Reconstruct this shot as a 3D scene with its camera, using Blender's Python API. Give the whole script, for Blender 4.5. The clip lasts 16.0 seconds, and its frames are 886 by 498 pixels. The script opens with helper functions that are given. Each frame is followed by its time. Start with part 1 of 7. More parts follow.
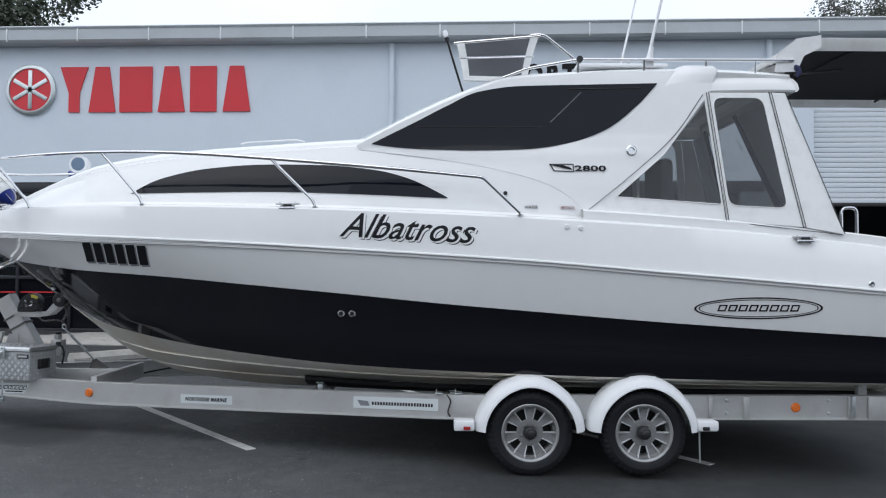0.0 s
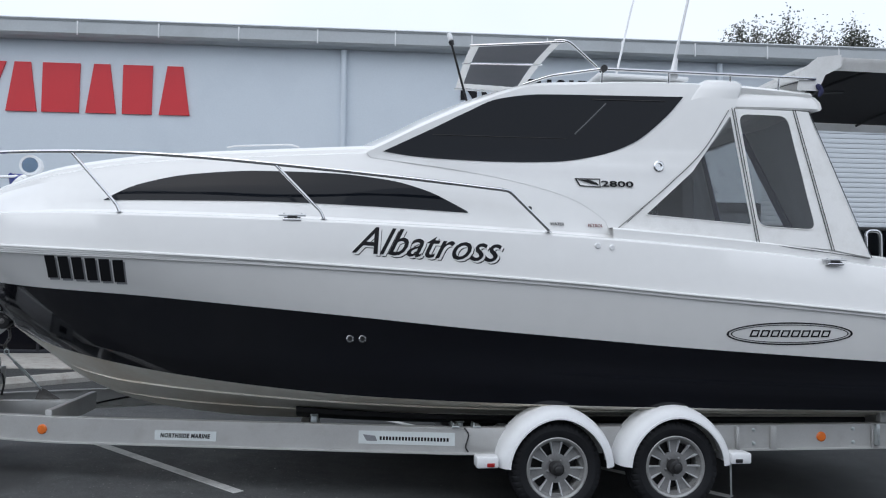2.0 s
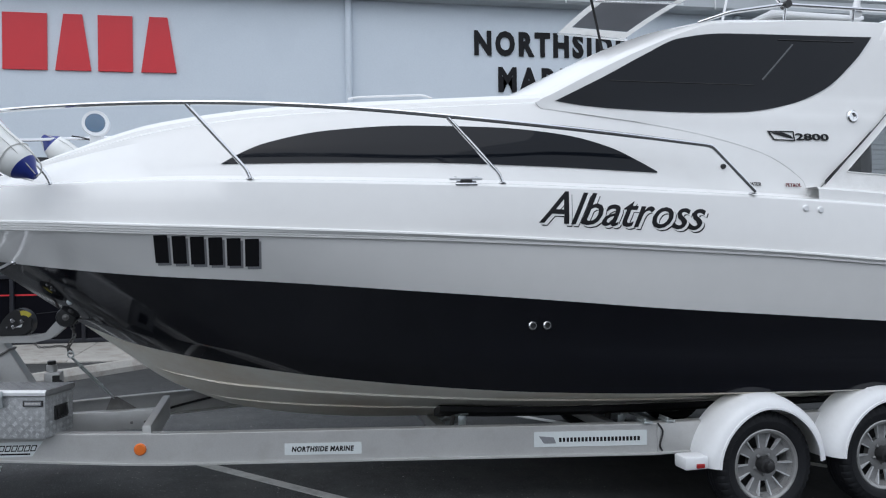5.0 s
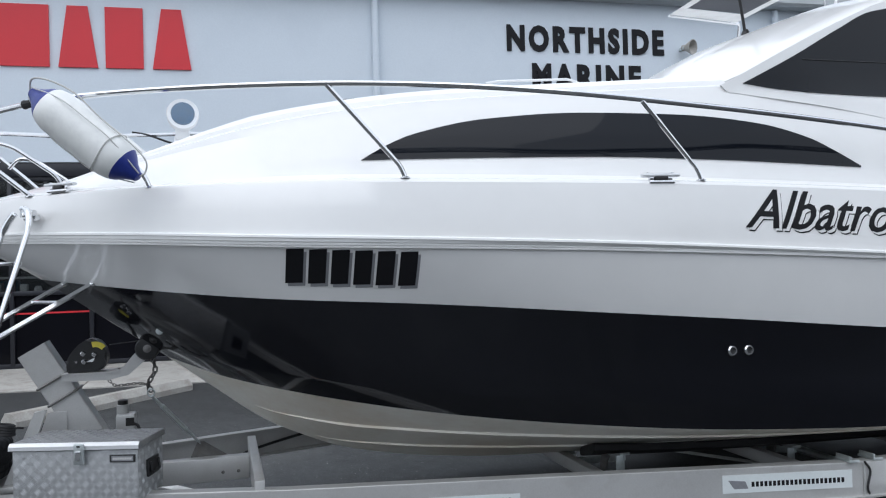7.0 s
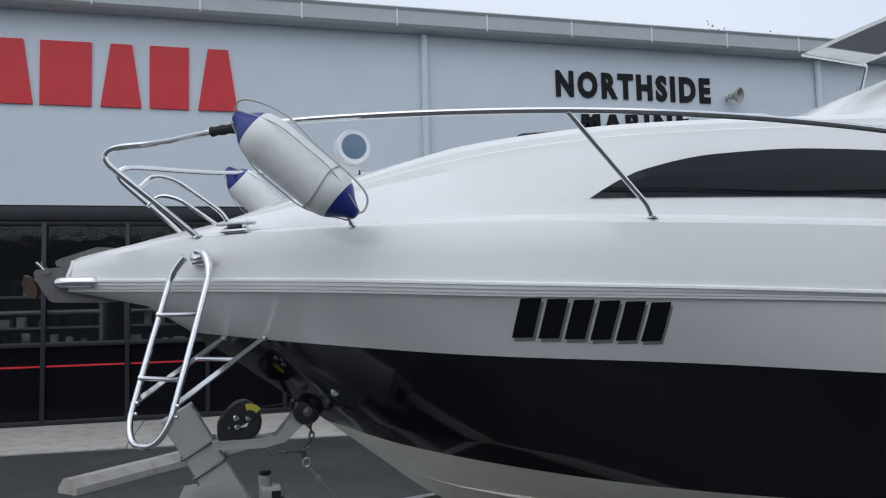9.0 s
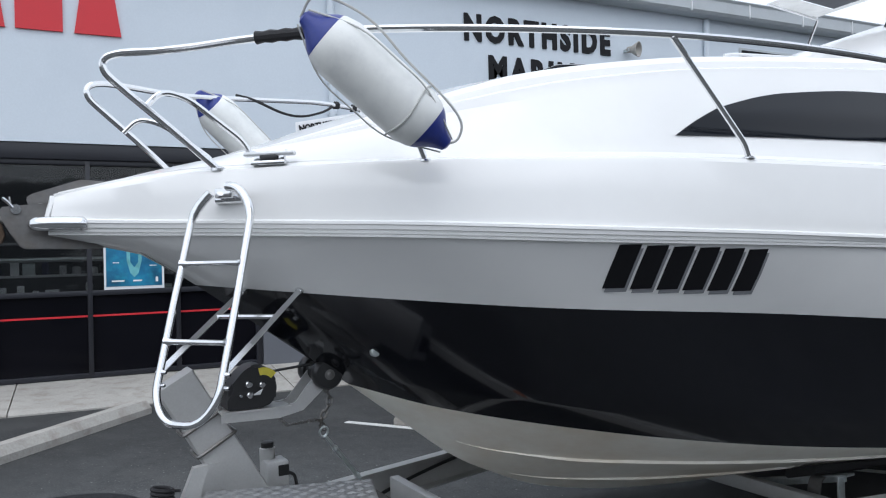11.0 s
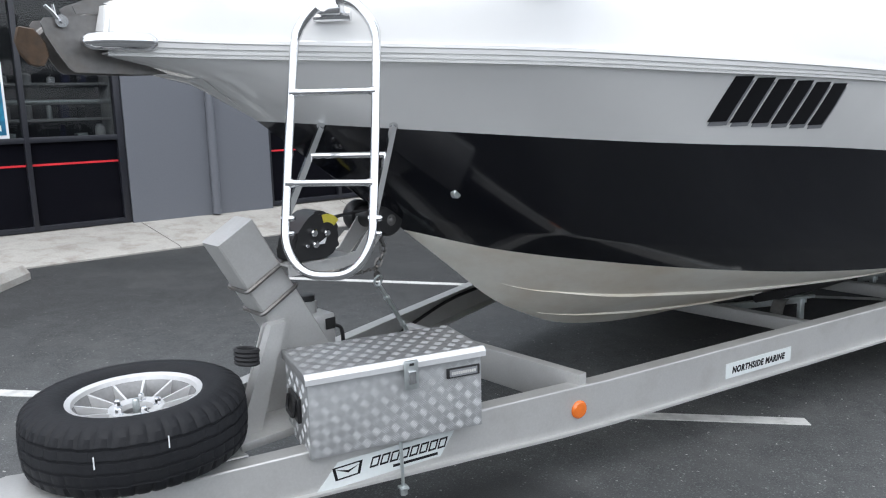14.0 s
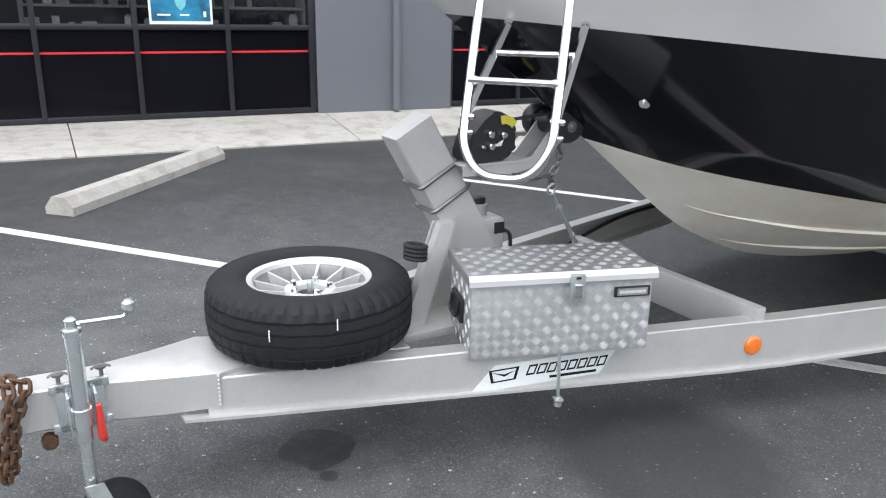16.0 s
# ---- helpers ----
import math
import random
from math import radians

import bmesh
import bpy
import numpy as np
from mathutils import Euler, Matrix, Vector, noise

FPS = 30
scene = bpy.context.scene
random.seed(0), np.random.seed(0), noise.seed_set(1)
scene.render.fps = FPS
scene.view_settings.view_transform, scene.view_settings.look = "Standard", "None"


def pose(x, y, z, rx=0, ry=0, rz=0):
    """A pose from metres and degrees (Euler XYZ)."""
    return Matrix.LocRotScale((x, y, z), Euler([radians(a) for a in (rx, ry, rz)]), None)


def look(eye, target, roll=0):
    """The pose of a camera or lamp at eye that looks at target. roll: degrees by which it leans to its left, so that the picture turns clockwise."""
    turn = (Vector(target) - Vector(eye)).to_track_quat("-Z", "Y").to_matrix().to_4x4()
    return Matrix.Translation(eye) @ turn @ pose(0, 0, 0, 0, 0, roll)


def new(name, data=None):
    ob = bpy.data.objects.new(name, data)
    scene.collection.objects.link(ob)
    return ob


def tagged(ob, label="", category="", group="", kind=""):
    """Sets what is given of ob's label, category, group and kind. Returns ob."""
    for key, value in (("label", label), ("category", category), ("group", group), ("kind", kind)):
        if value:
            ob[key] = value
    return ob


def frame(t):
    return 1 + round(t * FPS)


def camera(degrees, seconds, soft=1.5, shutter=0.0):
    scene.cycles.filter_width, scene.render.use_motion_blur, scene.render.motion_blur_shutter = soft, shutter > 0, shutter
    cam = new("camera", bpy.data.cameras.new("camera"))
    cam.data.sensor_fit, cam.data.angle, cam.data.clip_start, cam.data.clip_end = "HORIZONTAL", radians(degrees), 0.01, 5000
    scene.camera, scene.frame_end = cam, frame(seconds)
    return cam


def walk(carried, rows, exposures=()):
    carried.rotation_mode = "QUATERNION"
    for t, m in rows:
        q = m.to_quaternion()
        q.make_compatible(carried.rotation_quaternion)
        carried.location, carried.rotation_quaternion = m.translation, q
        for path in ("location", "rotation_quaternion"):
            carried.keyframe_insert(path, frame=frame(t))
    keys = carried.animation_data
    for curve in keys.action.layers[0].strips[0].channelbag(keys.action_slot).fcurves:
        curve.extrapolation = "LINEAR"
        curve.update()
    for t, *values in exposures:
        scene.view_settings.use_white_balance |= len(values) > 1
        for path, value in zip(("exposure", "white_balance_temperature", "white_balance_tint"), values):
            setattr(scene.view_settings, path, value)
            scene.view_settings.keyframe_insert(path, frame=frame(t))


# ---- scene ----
cam = camera(59.2, 16.0, 1.15)
# seconds, eye, target, roll
PATH = [
    (0, (0.293, 0.224, 1.548), (0.198, 2.221, 1.608), 0.2),
    (0.5, (0.137, 0.322, 1.549), (0.045, 2.319, 1.616), 0.7),
    (1, (-0.101, 0.399, 1.548), (-0.058, 2.397, 1.632), -0.2),
    (1.5, (-0.325, 0.523, 1.547), (-0.215, 2.518, 1.631), -0.0),
    (2, (-0.543, 0.754, 1.577), (-0.395, 2.745, 1.68), 0.7),
    (2.5, (-0.751, 0.936, 1.573), (-0.628, 2.93, 1.679), 1.0),
    (3, (-1.065, 1.093, 1.581), (-0.87, 3.081, 1.677), 0.4),
    (3.2, (-1.179, 1.154, 1.579), (-0.947, 3.139, 1.664), -0.1),
    (5.3, (-2.208, 1.985, 1.644), (-1.849, 3.952, 1.63), -0.8),
    (5.5, (-2.286, 2.081, 1.644), (-1.941, 4.051, 1.611), -0.7),
    (6, (-2.497, 2.372, 1.679), (-2.179, 4.346, 1.705), -0.9),
    (6.5, (-2.689, 2.601, 1.68), (-2.431, 4.585, 1.684), -1.1),
    (7, (-2.958, 2.822, 1.704), (-2.515, 4.772, 1.734), -1.7),
    (7.5, (-3.173, 3.041, 1.706), (-2.759, 4.995, 1.802), -1.7),
    (8, (-3.406, 3.268, 1.741), (-2.981, 5.215, 1.915), -2.3),
    (8.5, (-3.64, 3.387, 1.751), (-3.192, 5.323, 1.98), -1.3),
    (9, (-3.897, 3.503, 1.741), (-3.392, 5.432, 1.896), -1.5),
    (9.5, (-4.051, 3.645, 1.721), (-3.511, 5.57, 1.767), -0.6),
    (9.7, (-4.11, 3.726, 1.726), (-3.556, 5.647, 1.774), -0.3),
    (12, (-4.864, 4.516, 1.768), (-3.83, 6.229, 1.758), -2.7),
    (12.5, (-5.005, 4.703, 1.779), (-3.998, 6.431, 1.77), -2.4),
    (13, (-5.211, 4.799, 1.759), (-4.03, 6.413, 1.733), -2.0),
    (13.5, (-5.323, 4.858, 1.728), (-4.079, 6.409, 1.506), -2.9),
    (14, (-5.313, 4.877, 1.706), (-4.059, 6.391, 1.342), -1.4),
    (14.5, (-5.279, 4.869, 1.69), (-4.077, 6.4, 1.228), -0.5),
    (15, (-5.25, 4.88, 1.667), (-4.187, 6.48, 1.111), -0.2),
    (15.5, (-5.247, 4.899, 1.671), (-4.27, 6.547, 1.096), 0.3),
    (16, (-5.292, 4.942, 1.685), (-4.423, 6.643, 1.094), 1.0),
]
walk(cam, [(t, look(eye, target, roll)) for t, eye, target, roll in PATH],
     exposures=[(0.0, -0.12, 5990, 10), (3.2, -0.2, 5990, 10), (5.5, -0.06, 5990, 10), (6.0, 0.05, 5990, 10), (7.5, -0.01, 5990, 10), (8.0, -0.13, 5990, 10), (9.0, -0.47, 6000, 10), (9.7, -0.22, 6000, 10), (12.0, 0.09, 6050, 10), (13.0, 0.13, 6130, 10), (14.0, 0.62, 6200, 10), (15.0, 0.99, 6300, 10), (16.0, 0.98, 6350, 10)])

# ---- daylight: bright overcast sky with a weak, very soft sun ----
SUN_UP, SUN_TURN = 60.0, 222.0
world = bpy.data.worlds.new("overcast")
scene.world = world
world.use_nodes = True
wn, wl = world.node_tree.nodes, world.node_tree.links
wn.clear()
w_out = wn.new("ShaderNodeOutputWorld")
w_bg = wn.new("ShaderNodeBackground")
w_sky = wn.new("ShaderNodeTexSky")
w_sky.sky_type = "NISHITA"
w_sky.sun_disc = False
w_sky.sun_elevation, w_sky.sun_rotation = radians(SUN_UP), radians(SUN_TURN)
w_sky.air_density, w_sky.dust_density = 1.0, 4.0
w_co = wn.new("ShaderNodeTexCoord")
w_noise = wn.new("ShaderNodeTexNoise")
w_noise.inputs["Scale"].default_value = 2.2
w_noise.inputs["Detail"].default_value = 5.0
w_ramp = wn.new("ShaderNodeValToRGB")
w_ramp.color_ramp.elements[0].position, w_ramp.color_ramp.elements[1].position = 0.3, 0.7
w_ramp.color_ramp.elements[0].color = (10.6, 11.2, 12.0, 1)
w_ramp.color_ramp.elements[1].color = (12.6, 12.8, 13.0, 1)
w_mix = wn.new("ShaderNodeMix")
w_mix.data_type = "RGBA"
w_mix.inputs[0].default_value = 0.82
wl.new(w_co.outputs["Generated"], w_noise.inputs["Vector"])
wl.new(w_noise.outputs["Fac"], w_ramp.inputs[0])
wl.new(w_sky.outputs[0], w_mix.inputs[6])
wl.new(w_ramp.outputs[0], w_mix.inputs[7])
wl.new(w_mix.outputs[2], w_bg.inputs[0])
w_bg.inputs[1].default_value = 0.11
wl.new(w_bg.outputs[0], w_out.inputs[0])

sun_data = bpy.data.lights.new("sun", "SUN")
sun_data.energy, sun_data.angle, sun_data.color = 0.9, radians(75), (1.0, 0.97, 0.93)
sun = new("sun", sun_data)
sun.rotation_euler = (radians(90 - SUN_UP), 0, radians(180 - SUN_TURN))

# ---- materials ----
def mat(name, color, rough=0.5, metal=0.0, grain=60.0, stain=1.5, vary=0.10, bump=0.02, coat=0.0, rough_vary=0.08, spec=0.5, dirt=None, dirt_amount=0.0, piece=0.0):
    """A surface with colour variation and relief at two scales; dirt: a second colour that shows in patches."""
    m = bpy.data.materials.new(name)
    m.use_nodes = True
    n, l = m.node_tree.nodes, m.node_tree.links
    b = n["Principled BSDF"]
    co = n.new("ShaderNodeTexCoord")
    fine, wide = n.new("ShaderNodeTexNoise"), n.new("ShaderNodeTexNoise")
    fine.inputs["Scale"].default_value, fine.inputs["Detail"].default_value = grain, 4
    wide.inputs["Scale"].default_value, wide.inputs["Detail"].default_value = stain, 6
    l.new(co.outputs["Object"], fine.inputs["Vector"])
    l.new(co.outputs["Object"], wide.inputs["Vector"])
    add = n.new("ShaderNodeMath"); add.operation = "ADD"
    l.new(fine.outputs["Fac"], add.inputs[0]); l.new(wide.outputs["Fac"], add.inputs[1])
    rng = n.new("ShaderNodeMapRange")
    rng.inputs[1].default_value, rng.inputs[2].default_value = 0.6, 1.4
    rng.inputs[3].default_value, rng.inputs[4].default_value = 1 - vary, 1 + vary
    l.new(add.outputs[0], rng.inputs[0])
    val = rng.outputs[0]
    if piece:
        info = n.new("ShaderNodeObjectInfo")
        pr = n.new("ShaderNodeMapRange")
        pr.inputs[3].default_value, pr.inputs[4].default_value = 1 - piece, 1 + piece
        l.new(info.outputs["Random"], pr.inputs[0])
        mu = n.new("ShaderNodeMath"); mu.operation = "MULTIPLY"
        l.new(val, mu.inputs[0]); l.new(pr.outputs[0], mu.inputs[1])
        val = mu.outputs[0]
    sc = n.new("ShaderNodeVectorMath"); sc.operation = "SCALE"
    sc.inputs[0].default_value = color
    l.new(val, sc.inputs["Scale"])
    out = sc.outputs[0]
    if dirt:
        dn = n.new("ShaderNodeTexNoise")
        dn.inputs["Scale"].default_value, dn.inputs["Detail"].default_value, dn.inputs["Roughness"].default_value = stain * 2.3, 8, 0.65
        l.new(co.outputs["Object"], dn.inputs["Vector"])
        dr = n.new("ShaderNodeMapRange")
        dr.inputs[1].default_value, dr.inputs[2].default_value = 0.48, 0.72
        dr.inputs[4].default_value = dirt_amount
        l.new(dn.outputs["Fac"], dr.inputs[0])
        mx = n.new("ShaderNodeMix"); mx.data_type = "RGBA"
        l.new(dr.outputs[0], mx.inputs[0]); l.new(out, mx.inputs[6])
        mx.inputs[7].default_value = (*dirt, 1)
        out = mx.outputs[2]
    l.new(out, b.inputs["Base Color"])
    rr = n.new("ShaderNodeMapRange")
    rr.inputs[3].default_value, rr.inputs[4].default_value = max(0.02, rough - rough_vary), min(1, rough + rough_vary)
    l.new(wide.outputs["Fac"], rr.inputs[0])
    l.new(rr.outputs[0], b.inputs["Roughness"])
    b.inputs["Metallic"].default_value = metal
    b.inputs["Specular IOR Level"].default_value = spec
    b.inputs["Coat Weight"].default_value = coat
    b.inputs["Coat Roughness"].default_value = 0.04
    if bump:
        bp = n.new("ShaderNodeBump")
        bp.inputs["Strength"].default_value, bp.inputs["Distance"].default_value = min(1.0, bump * 10), 0.004
        l.new(fine.outputs["Fac"], bp.inputs["Height"])
        l.new(bp.outputs[0], b.inputs["Normal"])
    return m


def glass_mat(name, color, rough=0.02, clear=0.0, spec=0.5):
    """Tinted glass or clear sheet: clear is the share of light that passes straight through."""
    m = bpy.data.materials.new(name)
    m.use_nodes = True
    n, l = m.node_tree.nodes, m.node_tree.links
    b = n["Principled BSDF"]
    b.inputs["Base Color"].default_value = (*color, 1)
    b.inputs["Roughness"].default_value = rough
    b.inputs["IOR"].default_value = 1.5
    b.inputs["Specular IOR Level"].default_value = spec
    if clear:
        tr, mx = n.new("ShaderNodeBsdfTransparent"), n.new("ShaderNodeMixShader")
        tr.inputs[0].default_value = (0.86, 0.88, 0.88, 1)
        no = n.new("ShaderNodeTexNoise")
        no.inputs["Scale"].default_value = 5.0
        bp = n.new("ShaderNodeBump"); bp.inputs["Strength"].default_value, bp.inputs["Distance"].default_value = 0.15, 0.02
        l.new(no.outputs["Fac"], bp.inputs["Height"]); l.new(bp.outputs[0], b.inputs["Normal"])
        mx.inputs[0].default_value = clear
        l.new(b.outputs[0], mx.inputs[1]); l.new(tr.outputs[0], mx.inputs[2])
        l.new(mx.outputs[0], n["Material Output"].inputs[0])
    return m


GELCOAT = mat("white_gelcoat", (0.80, 0.80, 0.79), 0.22, vary=0.02, grain=9, stain=0.7, bump=0.0, coat=0.4)
# the same white gelcoat, greyer: shade low on the hull is in the colour
GELCOAT_SHADED = mat("shaded_white_gelcoat", (0.74, 0.74, 0.73), 0.16, vary=0.025, grain=7, stain=0.6, bump=0.0, coat=0.5)
BLACK_HULL = mat("black_gelcoat", (0.004, 0.0045, 0.0075), 0.085, vary=0.2, grain=14, stain=0.9, bump=0.0, coat=0.05, rough_vary=0.03, spec=0.46)
ANTIFOUL = mat("cream_bottom", (0.84, 0.81, 0.73), 0.40, vary=0.05, grain=22, stain=0.55, bump=0.01, dirt=(0.62, 0.49, 0.34), dirt_amount=0.55)
TINT = glass_mat("tinted_window", (0.006, 0.0075, 0.011), 0.03, spec=0.22)
STEEL = mat("polished_stainless", (0.72, 0.725, 0.735), 0.13, metal=1.0, vary=0.04, bump=0.0, rough_vary=0.03)
# darker grey for wheel castings; shade inside the spare's dish is put in
CAST_GREY = mat("darkened_cast_alloy", (0.30, 0.30, 0.30), 0.45, metal=0.5, grain=60, stain=6, vary=0.15, bump=0.006, dirt=(0.14, 0.135, 0.13), dirt_amount=0.4)
ALLOY = mat("mill_aluminium", (0.53, 0.53, 0.52), 0.44, metal=0.45, grain=120, stain=3, vary=0.07, bump=0.006, dirt=(0.40, 0.39, 0.37), dirt_amount=0.4)
ZINC = mat("passivated_zinc", (0.74, 0.80, 0.82), 0.22, metal=0.9, grain=30, stain=7, vary=0.16, bump=0.006, dirt=(0.62, 0.58, 0.46), dirt_amount=0.35)
OLD_STEEL = mat("dull_steel", (0.20, 0.195, 0.19), 0.42, metal=0.7, grain=50, stain=6, vary=0.2, bump=0.006, dirt=(0.16, 0.13, 0.10), dirt_amount=0.4)
RUST_BROWN = mat("rust_brown_paint", (0.072, 0.046, 0.028), 0.55, metal=0.2, grain=60, stain=12, vary=0.35, bump=0.02, dirt=(0.05, 0.04, 0.035), dirt_amount=0.7)
BROWN_STEEL = mat("rust_stained_steel", (0.21, 0.20, 0.19), 0.5, metal=0.4, grain=50, stain=7, vary=0.25, bump=0.01, dirt=(0.12, 0.07, 0.04), dirt_amount=0.9)
GALV = mat("galvanised_steel", (0.56, 0.60, 0.60), 0.36, metal=0.8, grain=40, stain=8, vary=0.16, bump=0.01)
CHEQUER_TOP = mat("weathered_chequer_plate", (0.36, 0.365, 0.37), 0.42, metal=0.6, grain=70, stain=5, vary=0.14, bump=0.006, dirt=(0.24, 0.24, 0.24), dirt_amount=0.4)
ALLOY_BRIGHT = mat("bright_aluminium_rim", (0.70, 0.71, 0.72), 0.34, metal=0.45, grain=90, stain=5, vary=0.05, bump=0.004)
ALLOY_PALE = mat("pale_cast_aluminium", (0.66, 0.66, 0.66), 0.36, metal=0.45, grain=60, stain=5, vary=0.08, bump=0.005, dirt=(0.36, 0.35, 0.33), dirt_amount=0.25)
CHEQUER = mat("chequer_plate", (0.40, 0.41, 0.415), 0.46, metal=0.45, grain=70, stain=5, vary=0.12, bump=0.006, dirt=(0.33, 0.33, 0.33), dirt_amount=0.3)
LID_TREAD = mat("scuffed_lid_tread", (0.36, 0.365, 0.37), 0.50, metal=0.35, grain=90, stain=6, vary=0.2, bump=0.004)
TREAD_BAR = mat("polished_tread_bars", (0.55, 0.56, 0.57), 0.44, metal=0.35, grain=90, stain=6, vary=0.12, bump=0.004)
RUBBER = mat("tyre_rubber", (0.011, 0.0118, 0.0142), 0.64, spec=0.28, grain=90, stain=4, vary=0.25, bump=0.03, dirt=(0.024, 0.024, 0.024), dirt_amount=0.3)
WHEEL = mat("alloy_wheel", (0.40, 0.40, 0.395), 0.38, metal=0.6, grain=60, stain=5, vary=0.12, bump=0.005, dirt=(0.16, 0.15, 0.14), dirt_amount=0.4)
HUB_GREY = mat("greased_hub", (0.040, 0.040, 0.041), 0.4, metal=0.4, vary=0.3, stain=8)
DARK_HOLE = mat("hole_dark", (0.015, 0.015, 0.015), 0.7, vary=0.3)
PLASTIC_W = mat("white_plastic", (0.80, 0.81, 0.82), 0.32, vary=0.03, bump=0.003, grain=40)
PLASTIC_K = mat("black_plastic", (0.016, 0.016, 0.017), 0.4, vary=0.2, bump=0.006)
FENDER_W = mat("fender_white", (0.78, 0.79, 0.77), 0.34, vary=0.04, grain=30, stain=6, bump=0.004, dirt=(0.55, 0.56, 0.57), dirt_amount=0.35)
FENDER_B = mat("fender_blue", (0.014, 0.03, 0.22), 0.38, vary=0.12)
ROPE_K = mat("black_rope", (0.02, 0.02, 0.022), 0.8, grain=200, vary=0.3, bump=0.05)
ROPE_W = mat("pale_cord", (0.55, 0.55, 0.53), 0.7, grain=200, vary=0.2, bump=0.05)
CANVAS = mat("white_canvas", (0.80, 0.80, 0.79), 0.75, grain=180, stain=2.5, vary=0.06, bump=0.02, dirt=(0.5, 0.49, 0.46), dirt_amount=0.3)
CANVAS_K = mat("charcoal_canvas", (0.085, 0.088, 0.096), 0.8, grain=160, stain=3, vary=0.15, bump=0.02)
SHADE = mat("grey_shade_mesh", (0.19, 0.195, 0.21), 0.7, grain=220, stain=3, vary=0.15, bump=0.02)
STREAK_GREY = mat("dull_grey_streak", (0.085, 0.09, 0.097), 0.5, vary=0.15)
GASKET = mat("rubber_gasket", (0.010, 0.010, 0.011), 0.55, vary=0.2)
PIPING = mat("dark_zip_piping", (0.035, 0.036, 0.04), 0.6)
CLEARS = glass_mat("clear_vinyl", (0.15, 0.155, 0.16), 0.10, clear=0.68)
GREY_CANVAS = mat("grey_canvas", (0.36, 0.37, 0.39), 0.8, grain=160, stain=3, vary=0.12, bump=0.02)
INK = mat("black_decal", (0.008, 0.008, 0.010), 0.5, vary=0.15, bump=0, spec=0.2)
INK_GREY = mat("grey_decal", (0.22, 0.225, 0.24), 0.35, vary=0.1, bump=0)
STICKER = mat("pale_sticker", (0.66, 0.70, 0.70), 0.35, vary=0.05, bump=0)
AMBER = mat("amber_lens", (0.75, 0.17, 0.02), 0.25, vary=0.1, bump=0, coat=0.5)
RED_LENS = mat("red_lens", (0.35, 0.02, 0.02), 0.25, vary=0.1, bump=0, coat=0.5)
RED_PAINT = mat("red_handle", (0.55, 0.04, 0.03), 0.4, vary=0.1)
RUST = mat("rusty_iron", (0.11, 0.058, 0.032), 0.75, metal=0.3, grain=130, stain=14, vary=0.4, bump=0.06, dirt=(0.04, 0.028, 0.022), dirt_amount=0.8)
YELLOW = mat("yellow_label", (0.60, 0.52, 0.06), 0.45, vary=0.1)
LENS = glass_mat("lamp_lens", (0.08, 0.17, 0.30), 0.04, clear=0.4)
CHROME = mat("reflector", (0.75, 0.8, 0.85), 0.12, metal=1.0, bump=0)
def asphalt_mat():
    """Worn asphalt: dark binder, pale stone chips of several sizes, broad worn and damp patches, brightness painted in
    by place.
    """
    m = bpy.data.materials.new("asphalt")
    m.use_nodes = True
    n, l = m.node_tree.nodes, m.node_tree.links
    b = n["Principled BSDF"]
    co = n.new("ShaderNodeTexCoord")

    def tex(kind, scale, detail=3.0):
        t = n.new(kind)
        t.inputs["Scale"].default_value = scale
        if kind == "ShaderNodeTexNoise":
            t.inputs["Detail"].default_value = detail
        l.new(co.outputs["Object"], t.inputs["Vector"])
        return t

    def remap(sock, a0, a1, b0, b1):
        r = n.new("ShaderNodeMapRange")
        for k, v in enumerate((a0, a1, b0, b1)):
            r.inputs[k + 1].default_value = v
        l.new(sock, r.inputs[0])
        return r.outputs[0]

    def mix(fac, x, y):
        q = n.new("ShaderNodeMix"); q.data_type = "RGBA"
        l.new(fac, q.inputs[0])
        for s, v in ((6, x), (7, y)):
            if isinstance(v, tuple):
                q.inputs[s].default_value = v
            else:
                l.new(v, q.inputs[s])
        return q.outputs[2]
    fine, mid, wide, patch = tex("ShaderNodeTexNoise", 160, 5), tex("ShaderNodeTexNoise", 9, 6), tex("ShaderNodeTexNoise", 0.45, 5), tex("ShaderNodeTexNoise", 1.7, 7)
    chips, specks, warp = tex("ShaderNodeTexVoronoi", 105), tex("ShaderNodeTexVoronoi", 46), tex("ShaderNodeTexNoise", 40, 3)
    for v in (chips, specks):
        shift = n.new("ShaderNodeVectorMath"); shift.operation = "MULTIPLY_ADD"
        shift.inputs[1].default_value = (0.03, 0.03, 0.03)
        l.new(warp.outputs["Color"], shift.inputs[0]); l.new(co.outputs["Object"], shift.inputs[2])
        l.new(shift.outputs[0], v.inputs["Vector"])

    def some(v, share, fac):
        """Only a share of the stones show."""
        sep = n.new("ShaderNodeSeparateColor")
        l.new(v.outputs["Color"], sep.inputs[0])
        mu = n.new("ShaderNodeMath"); mu.operation = "MULTIPLY"
        l.new(remap(sep.outputs[0], 1 - share, 1 - share * 0.4, 0, 1), mu.inputs[0]); l.new(fac, mu.inputs[1])
        return mu.outputs[0]
    base = mix(remap(fine.outputs["Fac"], 0.35, 0.68, 0, 1), (0.026, 0.027, 0.028, 1), (0.066, 0.068, 0.069, 1))
    base = mix(remap(mid.outputs["Fac"], 0.4, 0.7, 0, 0.5), base, (0.074, 0.076, 0.077, 1))
    base = mix(remap(patch.outputs["Fac"], 0.52, 0.66, 0, 0.55), base, (0.086, 0.087, 0.086, 1))
    base = mix(remap(wide.outputs["Fac"], 0.50, 0.62, 0, 0.45), base, (0.034, 0.036, 0.037, 1))
